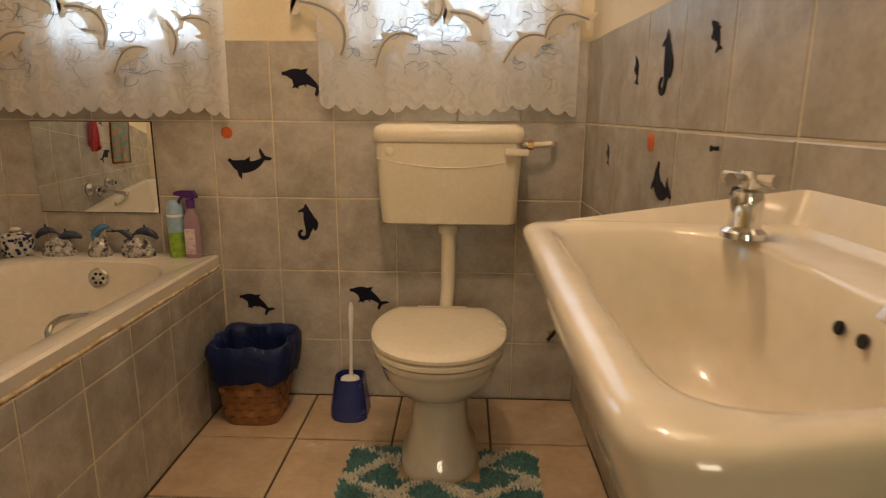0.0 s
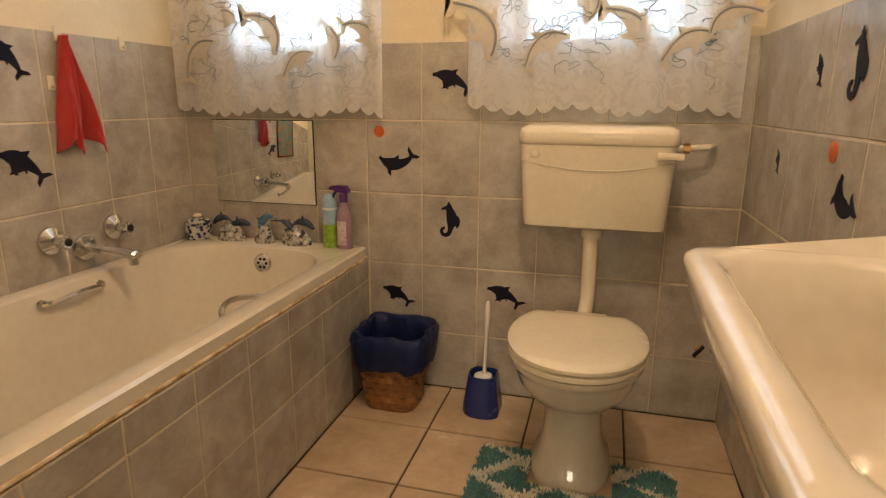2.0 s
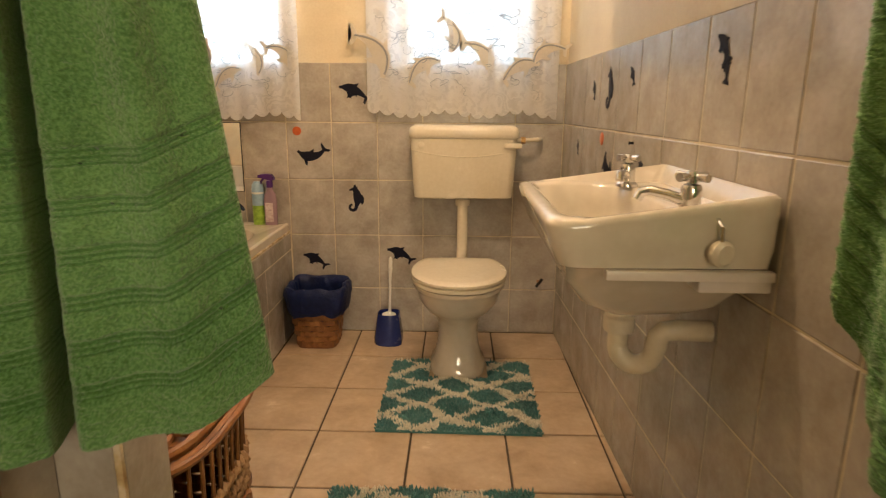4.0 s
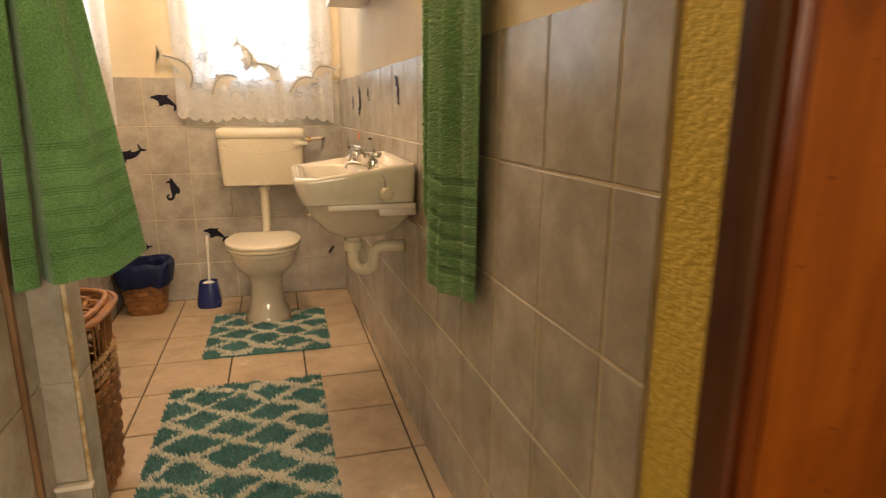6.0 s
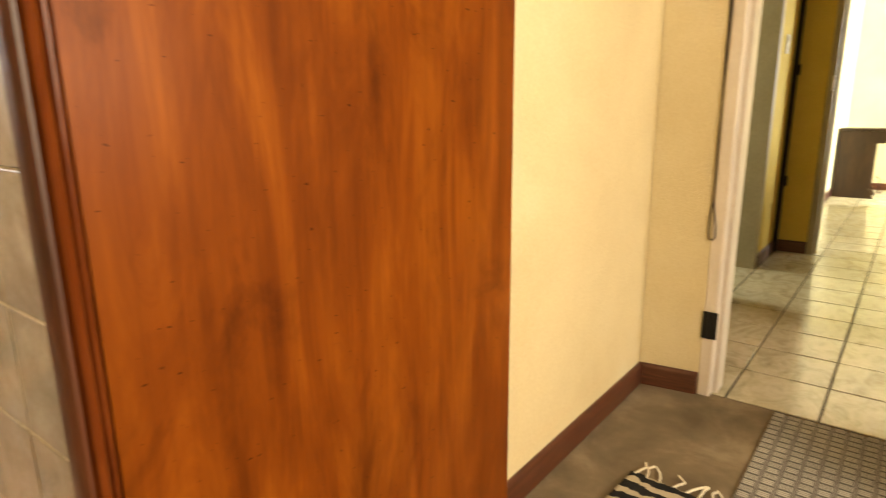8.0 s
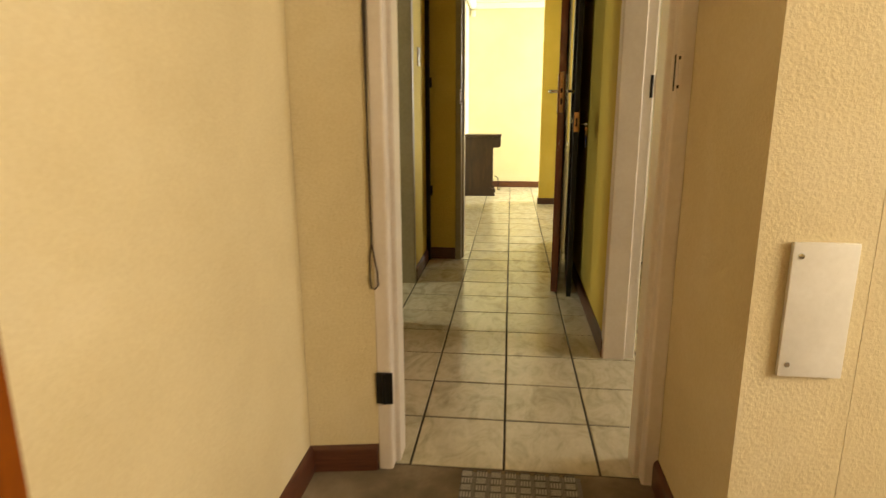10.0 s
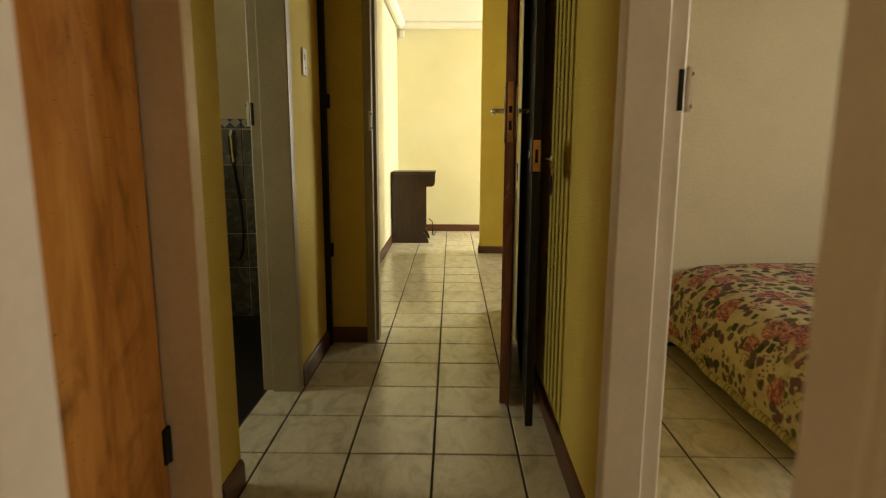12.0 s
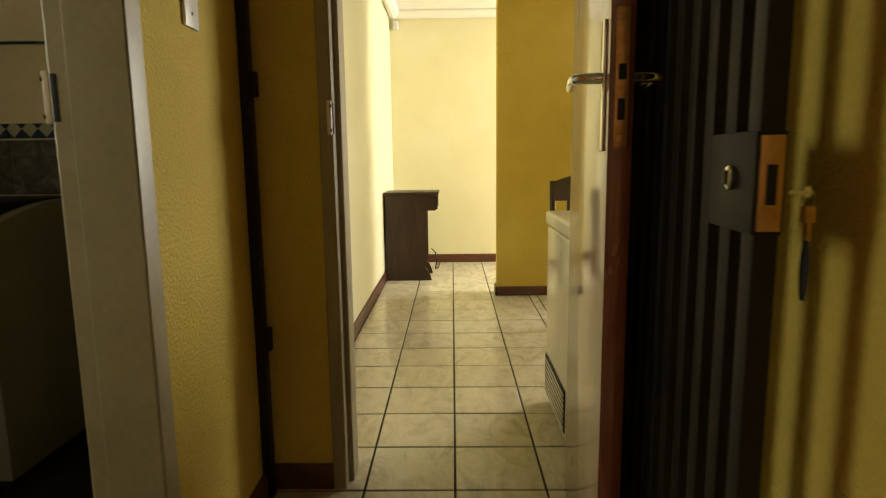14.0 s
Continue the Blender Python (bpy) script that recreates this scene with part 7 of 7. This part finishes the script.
c1 = mix(fn_, fl_, mix(fn_, fl_, 1.0, m1, ramp(fn_, fl_, l1.outputs["Color"], [(0.28, (0, 0, 0)), (0.32, (1, 1, 1))]), "MULTIPLY"), base_c, leaf_c)
l2, m2_ = flowers(7.5, 0.40, 0.47)
pet = ramp(fn_, fl_, noise_tex(fn_, fl_, fv, 55.0, 3.0, 0.6, 1.2), [(0.36, (0.13, 0.04, 0.06)), (0.48, (0.34, 0.13, 0.14)), (0.62, (0.56, 0.34, 0.3))])
c2 = mix(fn_, fl_, mix(fn_, fl_, 1.0, m2_, ramp(fn_, fl_, l2.outputs["Color"], [(0.34, (0, 0, 0)), (0.38, (1, 1, 1))]), "MULTIPLY"), c1, pet)
l3, m3_ = flowers(60.0, 0.34, 0.42)
spray = ramp(fn_, fl_, noise_tex(fn_, fl_, fv, 7.5, 2.0), [(0.52, (0, 0, 0)), (0.58, (1, 1, 1))])
c2 = mix(fn_, fl_, mix(fn_, fl_, 1.0, m3_, spray, "MULTIPLY"), c2, (0.15, 0.08, 0.11))
fl_.new(c2, fb.inputs["Base Color"])
bump(fn_, fl_, fb, noise_tex(fn_, fl_, fv, 400.0), 0.3, 0.002)
STRIPE = mottled("olive_striped_piping", [(0.44, (0.2, 0.17, 0.07)), (0.56, (0.52, 0.45, 0.25))], 1.0, 0.8, 200.0, 0.2, stretch=(60, 6, 6), distort=0.0)
bed = thing("bed", "bed with a flowered quilt and striped piping", "bed", (4.4, -3.55, 0))
part("base", boxes(((3.80, -4.2, 0.10), (5.12, -3.02, 0.3), 0.01)), BLACK_WOOD, bed)
for x, y in ((3.88, -3.1), (5.05, -3.1), (3.88, -4.1), (5.05, -4.1)):
    part("leg", lathe(bmesh.new(), [(0.0, 0.0), (0.02, 0.0), (0.025, 0.1), (0.0, 0.1)], Matrix.Translation((x, y, 0)), 12), BLACK_WOOD, bed)
bm = bmesh.new()
prof = [(-2.872, 0.125), (-2.866, 0.16), (-2.868, 0.24), (-2.885, 0.33), (-2.92, 0.41), (-2.98, 0.465), (-3.07, 0.497), (-3.3, 0.515), (-3.6, 0.52), (-4.2, 0.515), (-4.28, 0.45), (-4.3, 0.13)]
rings = []
for i in range(60):
    x = 3.66 + 1.50 * i / 59
    e = min(1.0, (x - 3.66) / 0.14 + 0.35, (5.16 - x) / 0.14 + 0.3)
    rings.append([(x, y + (0.016 * noise.noise((x * 5, z * 6, 2)) if y > -3 else 0), 0.125 + (z - 0.125) * (0.72 + 0.28 * math.sin(min(1.0, e) * math.pi / 2)) + 0.012 * noise.noise((x * 4, y * 4, 5)) * (z > 0.2) + 0.02 * noise.noise((x * 2.2, 1, 1)) * (z < 0.2)) for y, z in prof])
loft(bm, rings, closed=False)
bmesh.ops.solidify(bm, geom=list(bm.faces), thickness=0.012)
part("quilt", bm, FLORAL, bed, "quilt printed with pink roses and green leaves", 180)
bm = bmesh.new()
tube(bm, [(r[0][0], r[0][1] + 0.003, r[0][2] - 0.012) for r in rings], 0.017, 10)
bed.scale = (1, 1, 0.9)
part("piping", bm, STRIPE, bed, "thick striped piping along the quilt's hem")


# ---- tiles of the walls and floors ----
part("grout", boxes(((-1.463, 1.9497, 0), (0.475, 1.957, 1.209))), GROUT, wall_north)
part("grout", boxes(((-1.47, -0.019, 0.45), (-1.4627, 1.949, 1.209))), GROUT, wall_west)
part("grout", slab([(RX0 - 0.0003, 1.949), (RX0 + 0.02, 1.949), (RX1 + 0.02, -0.917), (RX1 - 0.0003, -0.917)], 0, 1.209), GROUT, wall_east)
part("grout", boxes(((-0.75, -0.018, 0), (-0.7397, 1.949, 0.467))), GROUT, apron)
Z_ROWS = [0.0, 0.21, 0.46, 0.71, 0.96, 1.21]
tiles(wall_north, frame_of((0, 1.956, 0), (1, 0, 0), (0, 0, 1)), [-1.463] + [-1.335 + 0.2 * k for k in range(9)] + [0.474], Z_ROWS, 0.004, 0.008, WALL_TILE,
      lambda x, z: not (x < -0.80 and z < 0.45))
tiles(wall_west, frame_of((-1.469, 0, 0), (0, 1, 0), (0, 0, 1)), steps(-0.018, 1.948, 1.56, 0.195), [0.46, 0.71, 0.96, 1.21], 0.004, 0.008, WALL_TILE)
ends = [0.0] + [RY0 - y for y in (1.782, 1.579, 1.377, 1.172, 0.970, 0.768, 0.565, 0.393, 0.222, 0.016, -0.19, -0.397, -0.606, -0.815)] + [RLEN]
if RSIGN < 0:
    ends = [-e for e in reversed(ends)]
tiles(wall_east, BASIN_WALL @ pose(0, 0, -0.006), ends, Z_ROWS, 0.004, 0.008, WALL_TILE)
tiles(apron, frame_of((-0.746, 0, 0), (0, 1, 0), (0, 0, 1)), steps(-0.018, 1.945, 1.37, 0.197), [0.0, 0.21, 0.39, 0.467], 0.004, 0.008, WALL_TILE)
tiles(wall_stub, frame_of((-0.352, 0, 0), (0, 1, 0), (0, 0, 1)), [-0.12, -0.022], Z_ROWS, 0.003, 0.006, WALL_TILE)
tiles(wall_stub, frame_of((0, -0.12, 0), (1, 0, 0), (0, 0, 1)), [-0.422, -0.3525], Z_ROWS, 0.003, 0.006, WALL_TILE)
tiles(wall_entry, frame_of((-0.4245, 0, 0), (0, 1, 0), (0, 0, 1)), [-0.998, -0.82, -0.617, -0.414, -0.229], Z_ROWS + [1.46, 1.71, 1.96, 2.09], 0.004, 0.007, WALL_TILE)
tiles(wall_entry, frame_of((-0.4245, 0, 0), (0, 1, 0), (0, 0, 1)), [-0.211, -0.124], Z_ROWS + [1.46, 1.71], 0.004, 0.007, WALL_TILE)
tiles(floor, frame_of((0, 0, -0.008), (1, 0, 0), (0, 1, 0)), [-0.736] + [-0.727 + 0.303 * k for k in range(1, 5)] + [0.56], [-1.055] + [1.65 - 0.3 * k for k in range(8, -1, -1)] + [1.945], 0.007, 0.008, FLOOR_TILE,
      lambda x, y: x < right_x(y) + 0.12)
hall_x = [2.45] + [2.756 + 0.2942 * k for k in range(23)] + [9.45]
hall_y = [-2.36] + [-2.2965 + 0.2955 * k for k in range(5)] + [-0.955]
tiles(floor_hall, frame_of((0, 0, -0.008), (1, 0, 0), (0, 1, 0)), hall_x, hall_y, 0.0075, 0.008, HALL_TILE)
more_y = [-5.0] + [-2.2965 - 0.2955 * k for k in range(8, 0, -1)] + [-2.36]
tiles(floor_hall, frame_of((0, 0, -0.008), (1, 0, 0), (0, 1, 0)), hall_x, more_y, 0.0075, 0.008, HALL_TILE, lambda x, y: (x < 5.2 and y > -4.2) or (x > 5.3 and y > -3.6))
SECOND_M = frame_of((5.6195, 0, 0), (0, -1, 0), (0, 0, 1))
tiles(wall_second_bath, SECOND_M, [-1.19] + [-1.003 + 0.252 * k for k in range(8)] + [0.945], [0.0, 0.31, 0.523, 0.732, 0.942, 1.154], 0.005, 0.007, DARK_TILE)
tiles(wall_second_bath, SECOND_M, [-1.19] + [-1.003 + 0.252 * k for k in range(8)] + [0.945], [1.157, 1.216], 0.004, 0.009, BORDER)
